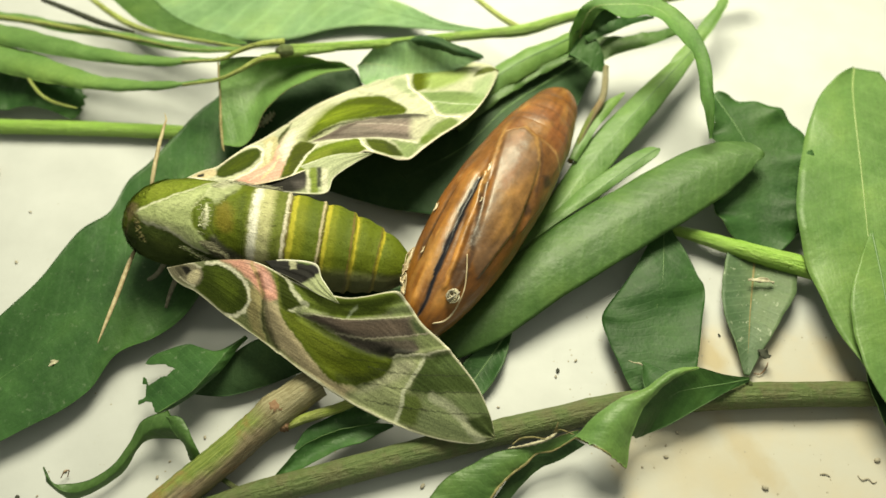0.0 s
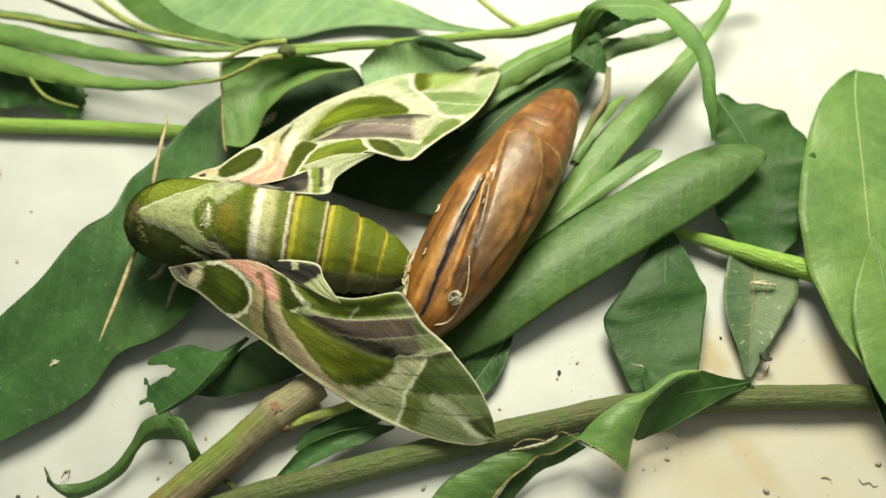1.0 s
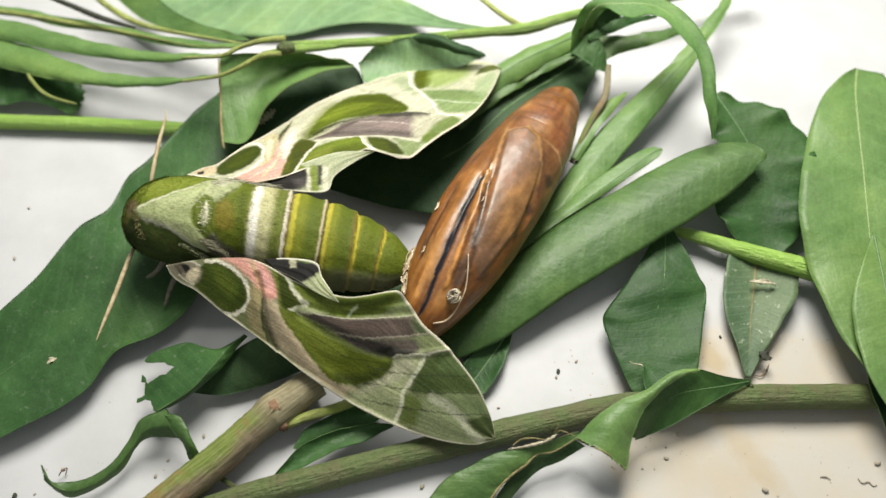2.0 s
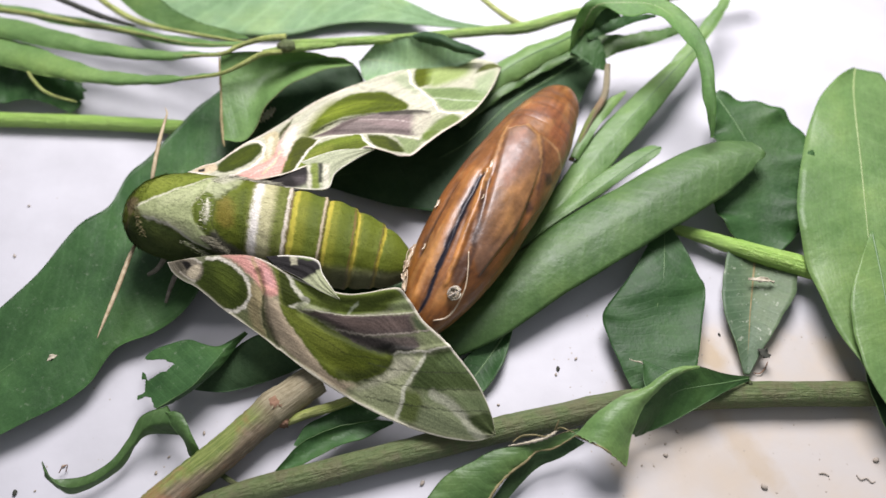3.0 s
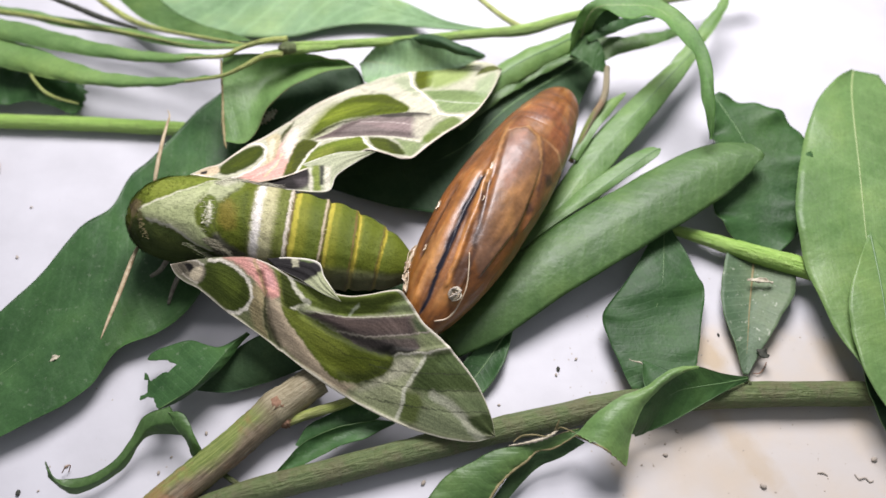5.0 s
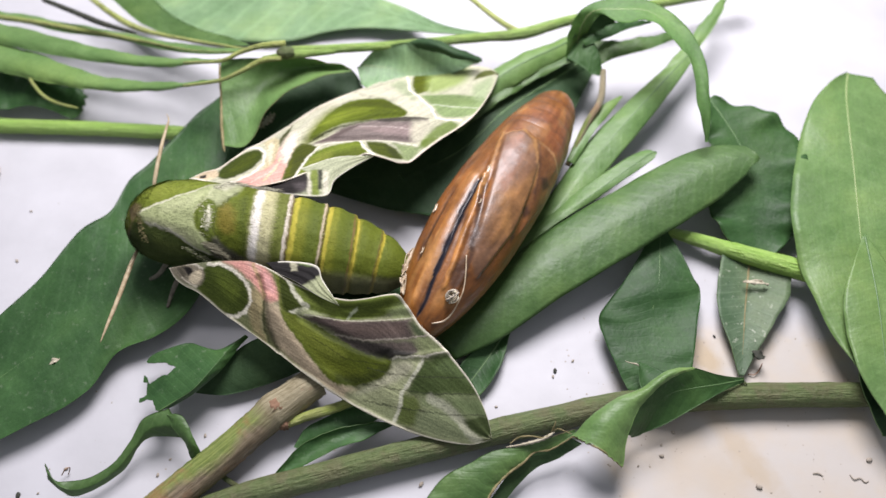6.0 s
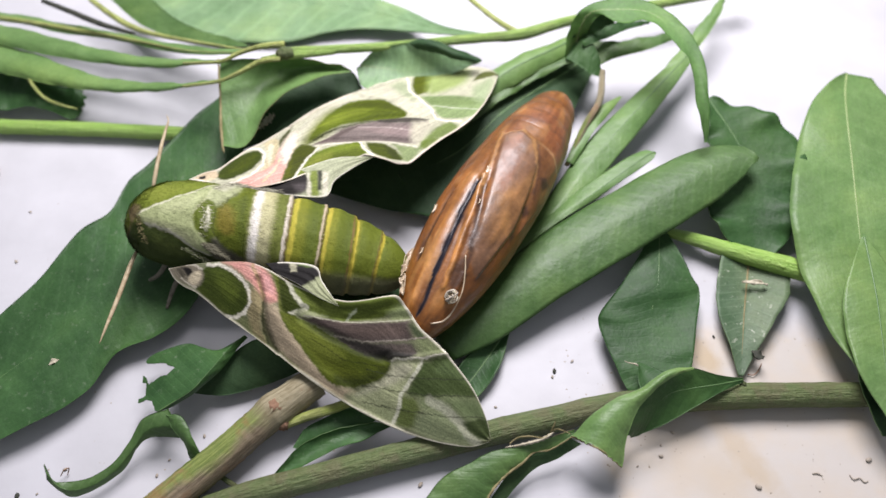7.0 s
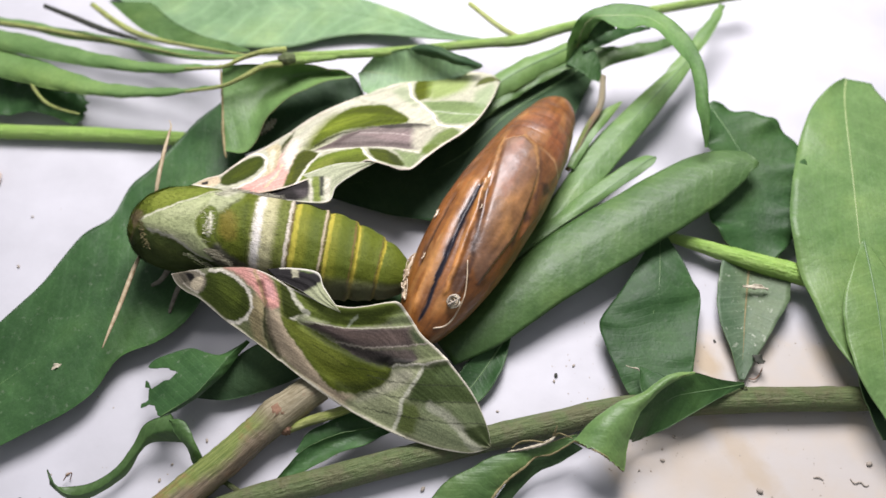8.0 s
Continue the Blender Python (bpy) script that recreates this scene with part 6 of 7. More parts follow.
stem("antenna", [(-6.23, 1.33, 1.3, 0.03), (-6.18, 1.63, 1.45, 0.045), (-6.11, 2.19, 1.6, 0.042), (-6.03, 2.70, 1.7, 0.03), (-5.99, 2.91, 1.75, 0.018), (-6.05, 3.06, 1.78, 0.006)], ANTENNA, moth, "tan antenna with a hooked tip", n=34)
stem("antenna", [(-6.32, -0.12, 1.3, 0.03), (-6.38, -0.50, 1.35, 0.045), (-6.52, -1.20, 1.3, 0.045), (-6.66, -1.79, 1.25, 0.032), (-6.76, -2.18, 1.2, 0.008)], ANTENNA, moth, n=34)
LEG = plain_material("leg_grey", (0.09, 0.08, 0.06), (0.20, 0.18, 0.14), 0.8, 900, 0.6)
stem("leg", [(-5.31, -0.53, 1.1, 0.06), (-5.52, -0.70, 0.95, 0.055), (-5.67, -0.90, 0.75, 0.045), (-5.79, -1.12, 0.55, 0.03)], LEG, moth, n=20)
stem("leg", [(-5.74, -0.35, 1.1, 0.06), (-5.95, -0.51, 0.9, 0.05), (-6.23, -0.47, 0.6, 0.04)], LEG, moth, n=20)


def wing(name, lead, trail, plane, camber, paint, parent, origin, label, nu=400, nv=190, folds=()):
    """A wing between its front edge and its hind edge, on a sloping plane with a slight camber; both edges run from root to tip.
    folds: lines along which the wing is creased (depth below 0) or raised, with their half width."""
    a, b = spline(lead, nu), spline(trail, nu)
    s = np.linspace(0, 1, nv)[None, :, None]
    xy = a[:, None, :] * (1 - s) + b[:, None, :] * s
    u = np.linspace(0, 1, nu)[:, None] * np.ones((1, nv))
    w = s[:, :, 0] * np.ones((nu, 1))
    z = plane[0] + plane[1] * xy[..., 0] + plane[2] * xy[..., 1] + camber * np.sin(np.pi * w) * np.sin(np.pi * np.clip(u * 0.9 + 0.08, 0, 1))
    z = z + 0.012 * np.sin(w * 18 + u * 4) * np.clip(u * 2, 0, 1) * np.sin(np.pi * w)
    z = z + 0.004 * np.array([noise.noise(Vector((a * 6, b * 34, 5.5))) for a, b in zip(u.ravel(), w.ravel())]).reshape(z.shape) * np.clip((1 - u) * 4, 0, 1)
    for line, depth, width in folds:
        d = np.clip(1 - near(xy.reshape(-1, 2), line) / width, 0, 1).reshape(z.shape)
        z = z + 0.9 * depth * d * d * (3 - 2 * d)
    xyz = np.concatenate([xy, z[..., None]], 2).reshape(-1, 3)
    tints = paint(xyz[:, :2], u.ravel(), w.ravel())
    low = xyz - np.array([0, 0, 0.018])
    verts = [tuple(p) for p in xyz] + [tuple(p) for p in low]
    faces, off = [], nu * nv
    for i in range(nu - 1):
        for k in range(nv - 1):
            q = (i * nv + k, i * nv + k + 1, (i + 1) * nv + k + 1, (i + 1) * nv + k)
            faces.append(q)
            faces.append(tuple(off + j for j in q[::-1]))
    rim = [i * nv for i in range(nu)] + [(nu - 1) * nv + k for k in range(1, nv)] + [i * nv + nv - 1 for i in range(nu - 2, -1, -1)] + [k for k in range(nv - 2, 0, -1)]
    for p, q in zip(rim, rim[1:] + rim[:1]):
        faces.append((p, q, off + q, off + p))
    return finish(name, verts, faces, [SCALES], parent, label, origin=origin, tints=np.vstack([tints, tints]))


def edged(col, u, w, pale, width_lead=0.03, width_trail=0.02):
    """Pale margins along both edges and faint streaks between the veins."""
    ragged = np.array([noise.noise(Vector((a * 23, b * 9, 2.2))) for a, b in zip(u, w)])
    m = np.clip(1.2 - w / (width_lead * (0.8 + 0.7 * ragged)), 0, 1) * 0.65
    m = np.maximum(m, np.clip(1.2 - (1 - w) / width_trail, 0, 1) * 0.9 * (u > 0.12))
    col[:, :3] = col[:, :3] * (1 - m[:, None]) + np.array(pale) * m[:, None]
    grain = np.array([noise.noise(Vector((a * 7, b * 48, 1.3))) + 0.7 * noise.noise(Vector((a * 17, b * 120, 4.1))) + 0.5 * noise.noise(Vector((a * 60, b * 160, 7.7))) for a, b in zip(u, w)])
    blot = np.array([noise.noise(Vector((a * 11, b * 14, 9.3))) for a, b in zip(u, w)])
    streak = (1 + 0.24 * grain * np.clip((1 - u) * 4, 0.1, 1)) * (1 + 0.12 * blot)
    col[:, :3] = np.clip(col[:, :3] * streak[:, None], 0.004, 0.9)
    return col


# ground and mauve hold painted shade: darker than on the lit far wing
def near_wing(xy, u, w):
    p = rough_pts(rough_pts(xy, 0.02, 9.0, 6), 0.012, 30.0, 1)
    marks = []
    marks += [("area", (0.4, 0.32, 0.22), 0.16, [(-3.43, -1.60), (-3.19, -1.74), (-3.03, -2.03), (-2.71, -2.43), (-2.42, -2.78), (-2.12, -3.06), (-1.69, -3.28), (-2.02, -3.29), (-2.67, -2.90), (-3.16, -2.52), (-3.37, -2.24), (-3.49, -1.95)], 0.95)]
    marks += [("area", (0.115, 0.129, 0.053), 0.06, [(-4.27, -1.77), (-3.98, -1.77), (-3.63, -1.99), (-3.21, -2.40), (-2.69, -2.85), (-2.40, -3.08), (-2.61, -2.95), (-3.21, -2.51), (-3.77, -2.11)], 0.8)]
    marks += [("area", (0.23, 0.19, 0.1), 0.08, [(-3.77, -1.36), (-3.56, -1.41), (-3.50, -1.66), (-3.56, -1.94), (-3.48, -2.28), (-3.71, -2.07), (-3.80, -1.81)], 0.9)]
    marks += [("area", (0.032, 0.0459, 0.00622), 0.05, [(-4.76, -1.02), (-4.62, -0.89), (-4.30, -0.94), (-4.02, -1.12), (-3.84, -1.35), (-3.79, -1.54), (-3.87, -1.69), (-4.04, -1.76), (-4.27, -1.74), (-4.55, -1.53), (-4.80, -1.32), (-4.86, -1.20)], 1)]
    marks += [("area", (0.0604, 0.0777, 0.0155), 0.1, [(-4.86, -1.22), (-4.55, -1.48), (-4.21, -1.68), (-4.27, -1.75), (-4.55, -1.55), (-4.82, -1.34)], 0.8)]
    # a highlight painted as brighter green on the first lobe
    marks += [("area", (0.085, 0.115, 0.016), 0.14, [(-4.47, -1.01), (-4.19, -1.13), (-3.99, -1.34), (-4.09, -1.52), (-4.37, -1.30)], 0.6)]
    marks += [("line", (0.58, 0.55, 0.46), 0.045, [(-4.62, -0.87), (-4.35, -0.89), (-4.09, -1.02), (-3.88, -1.22), (-3.76, -1.42), (-3.75, -1.59), (-3.86, -1.74), (-4.03, -1.80), (-4.27, -1.77)], 0.9)]
    marks += [("area", (0.5, 0.25, 0.21), 0.07, [(-4.32, -0.84), (-3.84, -0.87), (-3.50, -0.99), (-3.33, -1.19), (-3.22, -1.41), (-3.19, -1.62), (-3.39, -1.65), (-3.52, -1.48), (-3.67, -1.32), (-3.85, -1.14), (-4.07, -0.97)], 1)]
    marks += [("area", (0.6, 0.4, 0.34), 0.06, [(-3.84, -0.90), (-3.61, -0.96), (-3.53, -1.10), (-3.67, -1.09)], 0.6)]
    marks += [("line", (0.4, 0.29, 0.15), 0.05, [(-3.70, -0.95), (-3.61, -1.14), (-3.54, -1.35), (-3.48, -1.52)], 0.75)]
    marks += [("area", (0.56, 0.3, 0.29), 0.07, [(-3.48, -1.10), (-3.34, -1.26), (-3.27, -1.50), (-3.38, -1.44), (-3.46, -1.27)], 0.7)]
    marks += [("line", (0.0249, 0.0296, 0.00932), 0.035, [(-3.49, -1.60), (-3.52, -1.80), (-3.51, -2.04), (-3.41, -2.27)], 0.75)]
    marks += [("area", (0.0213, 0.0259, 0.00777), 0.06, [(-3.54, -1.75), (-3.45, -1.87), (-3.34, -2.17), (-3.25, -2.39), (-3.39, -2.29), (-3.52, -2.08)], 0.85)]
    marks += [("area", (0.0924, 0.111, 0.0129), 0.06, [(-3.35, -1.08), (-3.17, -1.18), (-3.12, -1.37), (-3.12, -1.60), (-3.06, -1.82), (-3.16, -1.79), (-3.20, -1.52), (-3.26, -1.27)], 0.9)]
    marks += [("area", (0.0298, 0.0407, 0.00518), 0.05, [(-3.20, -1.15), (-3.04, -1.27), (-2.94, -1.45), (-2.84, -1.63), (-2.66, -1.77), (-2.91, -1.87), (-3.10, -1.81), (-3.14, -1.56), (-3.17, -1.32)], 1)]
    marks += [("area", (0.103, 0.137, 0.0233), 0.05, [(-3.00, -1.26), (-2.51, -1.51), (-2.07, -1.69), (-1.64, -1.76), (-1.09, -1.71), (-0.84, -1.75), (-0.74, -1.91), (-1.10, -2.02), (-1.48, -2.06), (-1.87, -2.05), (-2.30, -1.96), (-2.58, -1.84), (-2.68, -1.74), (-2.85, -1.57)], 1)]
    marks += [("area", (0.17, 0.215, 0.045), 0.1, [(-2.84, -1.44), (-2.40, -1.62), (-2.02, -1.80), (-2.19, -1.92), (-2.52, -1.80)], 0.6)]
    marks += [("area", (0.032, 0.0459, 0.00622), 0.1, [(-2.08, -1.77), (-1.64, -1.81), (-1.04, -1.77), (-0.95, -1.87), (-1.27, -2.00), (-1.65, -2.03), (-1.97, -1.97)], 0.75)]
    marks += [("area", (0.223, 0.268, 0.120), 0.1, [(-1.06, -1.97), (-0.76, -1.85), (-0.59, -2.08), (-0.96, -2.09)], 0.85)]
    marks += [("line", (0.396, 0.432, 0.323), 0.04, [(-1.84, -2.05), (-1.78, -1.96), (-1.66, -1.90)], 0.45)]
    marks += [("line", (0.52, 0.51, 0.4), 0.055, [(-3.00, -1.27), (-2.90, -1.48), (-2.75, -1.68), (-2.62, -1.77), (-2.77, -1.83), (-2.97, -1.86)], 0.85)]
    marks += [("area", (0.280, 0.304, 0.169), 0.05, [(-2.74, -1.77), (-2.52, -1.84), (-2.19, -1.95), (-2.52, -1.94), (-2.86, -1.87)], 0.8)]
    marks += [("area", (0.0713, 0.0546, 0.0484), 0.05, [(-2.77, -1.91), (-2.41, -1.97), (-1.87, -2.08), (-1.32, -2.13), (-0.84, -2.14), (-0.62, -2.12), (-0.55, -2.25), (-0.47, -2.39), (-0.26, -2.44), (-0.63, -2.47), (-1.12, -2.48), (-1.55, -2.43), (-1.98, -2.30), (-2.36, -2.10)], 1)]
    marks += [("area", (0.0992, 0.0713, 0.0589), 0.12, [(-2.09, -2.09), (-1.43, -2.20), (-0.84, -2.19), (-0.74, -2.37), (-1.22, -2.38), (-1.76, -2.28)], 0.7)]
    marks += [("area", (0.0527, 0.0446, 0.0397), 0.06, [(-2.09, -2.25), (-1.55, -2.43), (-1.01, -2.50), (-0.64, -2.52), (-0.50, -2.68), (-0.61, -2.76), (-1.02, -2.75), (-1.45, -2.67), (-1.88, -2.48)], 1)]
    marks += [("area", (0.093, 0.0744, 0.062), 0.1, [(-1.12, -2.50), (-0.64, -2.54), (-0.53, -2.67), (-0.85, -2.65)], 0.7)]
    marks += [("area", (0.0155, 0.0149, 0.0124), 0.06, [(-1.83, -2.49), (-1.45, -2.60), (-1.01, -2.62), (-0.57, -2.74), (-0.63, -2.78), (-1.02, -2.77), (-1.50, -2.68)], 0.95)]
    marks += [("area", (0.140, 0.165, 0.077), 0.16, [(-0.63, -2.21), (-0.52, -2.22), (-0.28, -2.46), (-0.01, -2.67), (-0.25, -2.73), (-0.42, -2.67), (-0.50, -2.51)], 0.9)]
    marks += [("area", (0.043, 0.0598, 0.0285), 0.06, [(-0.63, -2.19), (-0.49, -2.26), (-0.35, -2.42), (-0.45, -2.44), (-0.58, -2.33)], 0.85)]
    marks += [("line", (0.3, 0.29, 0.22), 0.018, [(-2.69, -1.89), (-2.19, -2.02), (-1.65, -2.11), (-1.11, -2.12), (-0.59, -2.10)], 0.85)]
    marks += [("line", (0.26, 0.23, 0.19), 0.018, [(-2.09, -2.28), (-1.55, -2.43), (-1.01, -2.47), (-0.53, -2.44), (-0.26, -2.42)], 0.8)]
    marks += [("area", (0.0554, 0.0725, 0.00673), 0.032, [(-3.17, -1.80), (-2.86, -1.89), (-2.42, -2.11), (-1.99, -2.37), (-1.56, -2.62), (-1.13, -2.75), (-0.99, -2.83), (-1.03, -2.95), (-1.19, -3.07), (-1.57, -3.14), (-2.01, -3.14), (-2.28, -2.98), (-2.55, -2.68), (-2.87, -2.28), (-3.08, -2.00)], 1)]
    # painted highlight streak, lime along the big lobe's upper left
    marks += [("area", (0.145, 0.170, 0.026), 0.14, [(-3.10, -1.85), (-2.69, -2.06), (-2.10, -2.44), (-1.89, -2.68), (-2.33, -2.65), (-2.76, -2.31)], 0.7)]
    marks += [("area", (0.105, 0.125, 0.014), 0.12, [(-2.54, -2.49), (-1.89, -2.80), (-1.57, -2.99), (-2.12, -2.99), (-2.39, -2.78)], 0.5)]
    marks += [("area", (0.0249, 0.0333, 0.00518), 0.12, [(-2.11, -2.94), (-1.57, -2.99), (-1.02, -2.85), (-1.05, -2.98), (-1.25, -3.09), (-1.63, -3.16), (-2.05, -3.13)], 0.85)]
    marks += [("area", (0.0199, 0.0259, 0.00518), 0.08, [(-2.69, -1.98), (-2.20, -2.24), (-1.66, -2.55), (-1.07, -2.74), (-1.24, -2.78), (-1.83, -2.57), (-2.42, -2.22)], 0.7)]
    marks += [("line", (0.0249, 0.0296, 0.00622), 0.016, [(-2.54, -2.31), (-1.89, -2.71), (-1.13, -2.88)], 0.6)]
    marks += [("area", (0.273, 0.295, 0.165), 0.08, [(-0.98, -2.80), (-0.64, -2.81), (-0.41, -2.85), (-0.51, -3.02), (-0.73, -3.26), (-0.87, -3.51), (-0.92, -3.80), (-1.16, -3.75), (-1.48, -3.57), (-1.91, -3.30), (-1.68, -3.24), (-1.25, -3.15), (-1.00, -2.98)], 1)]
    marks += [("area", (0.4, 0.38, 0.29), 0.1, [(-0.96, -2.84), (-0.65, -2.85), (-0.60, -2.97), (-0.87, -3.13), (-1.36, -3.25), (-1.69, -3.28), (-1.14, -3.08)], 0.6)]
    marks += [("area", (0.165, 0.192, 0.095), 0.12, [(-1.58, -3.45), (-1.04, -3.49), (-0.92, -3.80), (-1.16, -3.75)], 0.7)]
    marks += [("line", (0.48, 0.46, 0.37), 0.022, [(-0.97, -2.78), (-0.80, -2.79), (-0.38, -2.79), (0.07, -2.72)], 0.85)]
    marks += [("area", (0.0817, 0.107, 0.0285), 0.08, [(-0.80, -3.37), (-0.53, -3.46), (-0.49, -3.68), (-0.60, -3.89), (-0.92, -3.80), (-0.87, -3.53)], 0.95)]
    marks += [("area", (0.0483, 0.0703, 0.0218), 0.08, [(-0.41, -2.86), (0.07, -2.77), (0.33, -3.04), (0.53, -3.30), (0.65, -3.49), (0.03, -3.45), (-0.48, -3.41), (-0.70, -3.34), (-0.55, -3.08)], 1)]
    marks += [("area", (0.099, 0.139, 0.056), 0.1, [(0.05, -2.81), (0.30, -3.04), (0.50, -3.26), (0.19, -3.12), (-0.17, -3.00)], 0.6)]
    marks += [("area", (0.149, 0.183, 0.088), 0.1, [(-0.48, -3.44), (0.03, -3.43), (0.63, -3.51), (0.79, -3.82), (0.38, -3.86), (-0.08, -3.65), (-0.44, -3.62)], 0.9)]
    marks += [("area", (0.174, 0.206, 0.109), 0.12, [(-0.53, -3.68), (-0.08, -3.65), (0.35, -3.95), (0.59, -4.21), (0.01, -4.15), (-0.57, -3.95)], 0.9)]
    marks += [("area", (0.091, 0.125, 0.053), 0.1, [(0.08, -3.52), (0.65, -3.56), (0.79, -3.80), (0.44, -3.80)], 0.7)]
    marks += [("line", (0.42, 0.42, 0.32), 0.11, [(-0.29, -3.47), (0.02, -3.64), (0.23, -3.82), (0.41, -4.05), (0.61, -4.21)], 0.65)]
    marks += [("area", (0.0355, 0.0518, 0.0155), 0.06, [(0.33, -3.87), (0.79, -3.83), (0.87, -4.05), (0.74, -4.18), (0.49, -4.06)], 0.95)]
    marks += [("line", (0.5, 0.5, 0.39), 0.05, [(-0.41, -2.85), (-0.52, -3.00), (-0.70, -3.21), (-0.83, -3.36), (-0.86, -3.54), (-0.99, -3.78)], 0.8)]
    marks += [("line", (0.03, 0.034, 0.02), 0.015, [(-1.46, -2.90), (-1.03, -3.03), (-0.28, -3.13), (0.56, -3.18)], 0.65)]
    marks += [("line", (0.03, 0.034, 0.02), 0.015, [(-1.57, -3.14), (-1.03, -3.27), (-0.18, -3.41), (0.68, -3.46)], 0.65)]
    marks += [("line", (0.03, 0.034, 0.02), 0.015, [(-1.58, -3.40), (-0.83, -3.59), (0.02, -3.76), (0.81, -3.81)], 0.65)]
    marks += [("area", (0.17, 0.15, 0.11), 0.05, [(-5.46, -0.85), (-5.24, -0.77), (-4.93, -0.82), (-4.71, -0.96), (-4.72, -1.14), (-4.88, -1.22), (-5.11, -1.14), (-5.30, -1.01)], 1)]
    marks += [("line", (0.45, 0.42, 0.34), 0.03, [(-5.43, -0.84), (-5.22, -0.79), (-4.93, -0.83), (-4.73, -0.94)], 0.8)]
    marks += [("area", (0.031, 0.0279, 0.0186), 0.05, [(-5.28, -0.88), (-5.15, -0.85), (-5.05, -1.00), (-5.13, -1.06)], 0.7)]
    marks += [("area", (0.46, 0.4, 0.28), 0.04, [(-4.96, -1.00), (-4.79, -0.96), (-4.74, -1.09), (-4.88, -1.18), (-5.02, -1.11)], 0.95)]
    marks += [("line", (0.5, 0.46, 0.36), 0.025, [(-5.17, -1.04), (-5.00, -1.17), (-4.86, -1.22)], 0.8)]
    marks += [("area", (0.0124, 0.0112, 0.00992), 0.03, [(-5.14, -0.87), (-4.99, -0.87), (-4.91, -0.97), (-5.03, -1.01)], 1)]
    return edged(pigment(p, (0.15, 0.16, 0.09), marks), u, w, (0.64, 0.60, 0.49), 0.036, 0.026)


# the same pattern, with lamp light painted in as paler ground and mauve
def far_wing(xy, u, w):
    p = rough_pts(rough_pts(xy, 0.02, 9.0, 7), 0.012, 30.0, 2)
    marks = []
    marks += [("area", (0.42, 0.41, 0.315), 0.2, [(-3.25, 2.27), (-2.86, 3.28), (-2.14, 3.89), (-1.23, 4.28), (-0.57, 3.77), (-0.18, 3.08), (-0.56, 2.94), (-1.08, 3.69), (-1.87, 3.82), (-2.49, 3.36), (-2.89, 2.34)], 0.9)]
    marks += [("area", (0.241, 0.285, 0.171), 0.14, [(-1.10, 4.32), (-0.81, 4.48), (-0.63, 4.00), (-0.54, 3.58), (-0.89, 3.91)], 0.8)]
    marks += [("area", (0.0311, 0.0441, 0.00252), 0.05, [(-4.71, 1.21), (-4.60, 1.57), (-4.30, 1.91), (-4.02, 2.07), (-3.85, 1.98), (-3.79, 1.76), (-3.93, 1.45), (-4.19, 1.23), (-4.46, 1.11)], 1)]
    marks += [("area", (0.0475, 0.063, 0.00473), 0.1, [(-4.51, 1.40), (-4.21, 1.75), (-3.94, 1.93), (-4.01, 1.59), (-4.27, 1.35)], 0.6)]
    marks += [("line", (0.62, 0.58, 0.5), 0.045, [(-4.24, 2.14), (-3.94, 2.14), (-3.74, 1.91), (-3.75, 1.53), (-3.94, 1.23), (-4.21, 1.05), (-4.43, 0.96)], 0.95)]
    marks += [("area", (0.4, 0.35, 0.21), 0.06, [(-3.85, 2.31), (-3.60, 2.47), (-3.50, 2.29), (-3.47, 1.70), (-3.56, 1.16), (-3.71, 1.38), (-3.69, 1.87)], 0.9)]
    marks += [("area", (0.52, 0.49, 0.38), 0.05, [(-3.74, 2.20), (-3.65, 2.30), (-3.57, 1.86), (-3.59, 1.52), (-3.67, 1.72)], 0.7)]
    marks += [("area", (0.0324, 0.0396, 0.00315), 0.04, [(-3.53, 2.47), (-3.39, 2.77), (-3.30, 2.89), (-3.33, 2.56), (-3.41, 2.22), (-3.45, 2.01)], 0.95)]
    marks += [("area", (0.55, 0.29, 0.24), 0.08, [(-4.24, 0.98), (-3.95, 1.22), (-3.62, 1.41), (-3.48, 1.70), (-3.45, 2.05), (-3.30, 1.84), (-3.24, 1.41), (-3.31, 1.05), (-3.67, 0.91), (-4.01, 0.86)], 1)]
    marks += [("line", (0.62, 0.5, 0.28), 0.03, [(-3.68, 1.02), (-3.49, 1.30), (-3.38, 1.66)], 0.6)]
    marks += [("line", (0.66, 0.46, 0.38), 0.04, [(-3.91, 1.00), (-3.60, 1.23), (-3.40, 1.55)], 0.6)]
    marks += [("area", (0.68, 0.56, 0.48), 0.14, [(-3.43, 2.05), (-3.34, 2.44), (-3.17, 2.63), (-3.11, 2.06), (-3.21, 1.50), (-3.31, 1.60)], 0.8)]
    marks += [("area", (0.117, 0.14, 0.0158), 0.2, [(-3.08, 1.83), (-2.96, 2.41), (-2.71, 3.05), (-2.37, 3.46), (-1.85, 3.42), (-2.30, 2.71), (-2.76, 2.24)], 0.85)]
    marks += [("area", (0.068, 0.092, 0.005), 0.05, [(-2.86, 2.28), (-2.67, 2.84), (-2.48, 3.25), (-2.18, 3.62), (-1.80, 3.77), (-1.32, 3.71), (-0.95, 3.42), (-0.70, 3.16), (-0.88, 2.96), (-1.32, 2.97), (-1.82, 2.88), (-2.30, 2.69), (-2.65, 2.41)], 1)]
    marks += [("area", (0.150, 0.190, 0.018), 0.12, [(-2.71, 2.76), (-2.34, 3.20), (-1.84, 3.38), (-1.52, 3.31), (-1.96, 3.10), (-2.44, 2.78)], 0.75)]
    marks += [("area", (0.0324, 0.0405, 0.00189), 0.08, [(-2.37, 3.46), (-1.80, 3.68), (-1.21, 3.59), (-0.79, 3.21), (-1.20, 3.33), (-1.79, 3.46)], 0.6)]
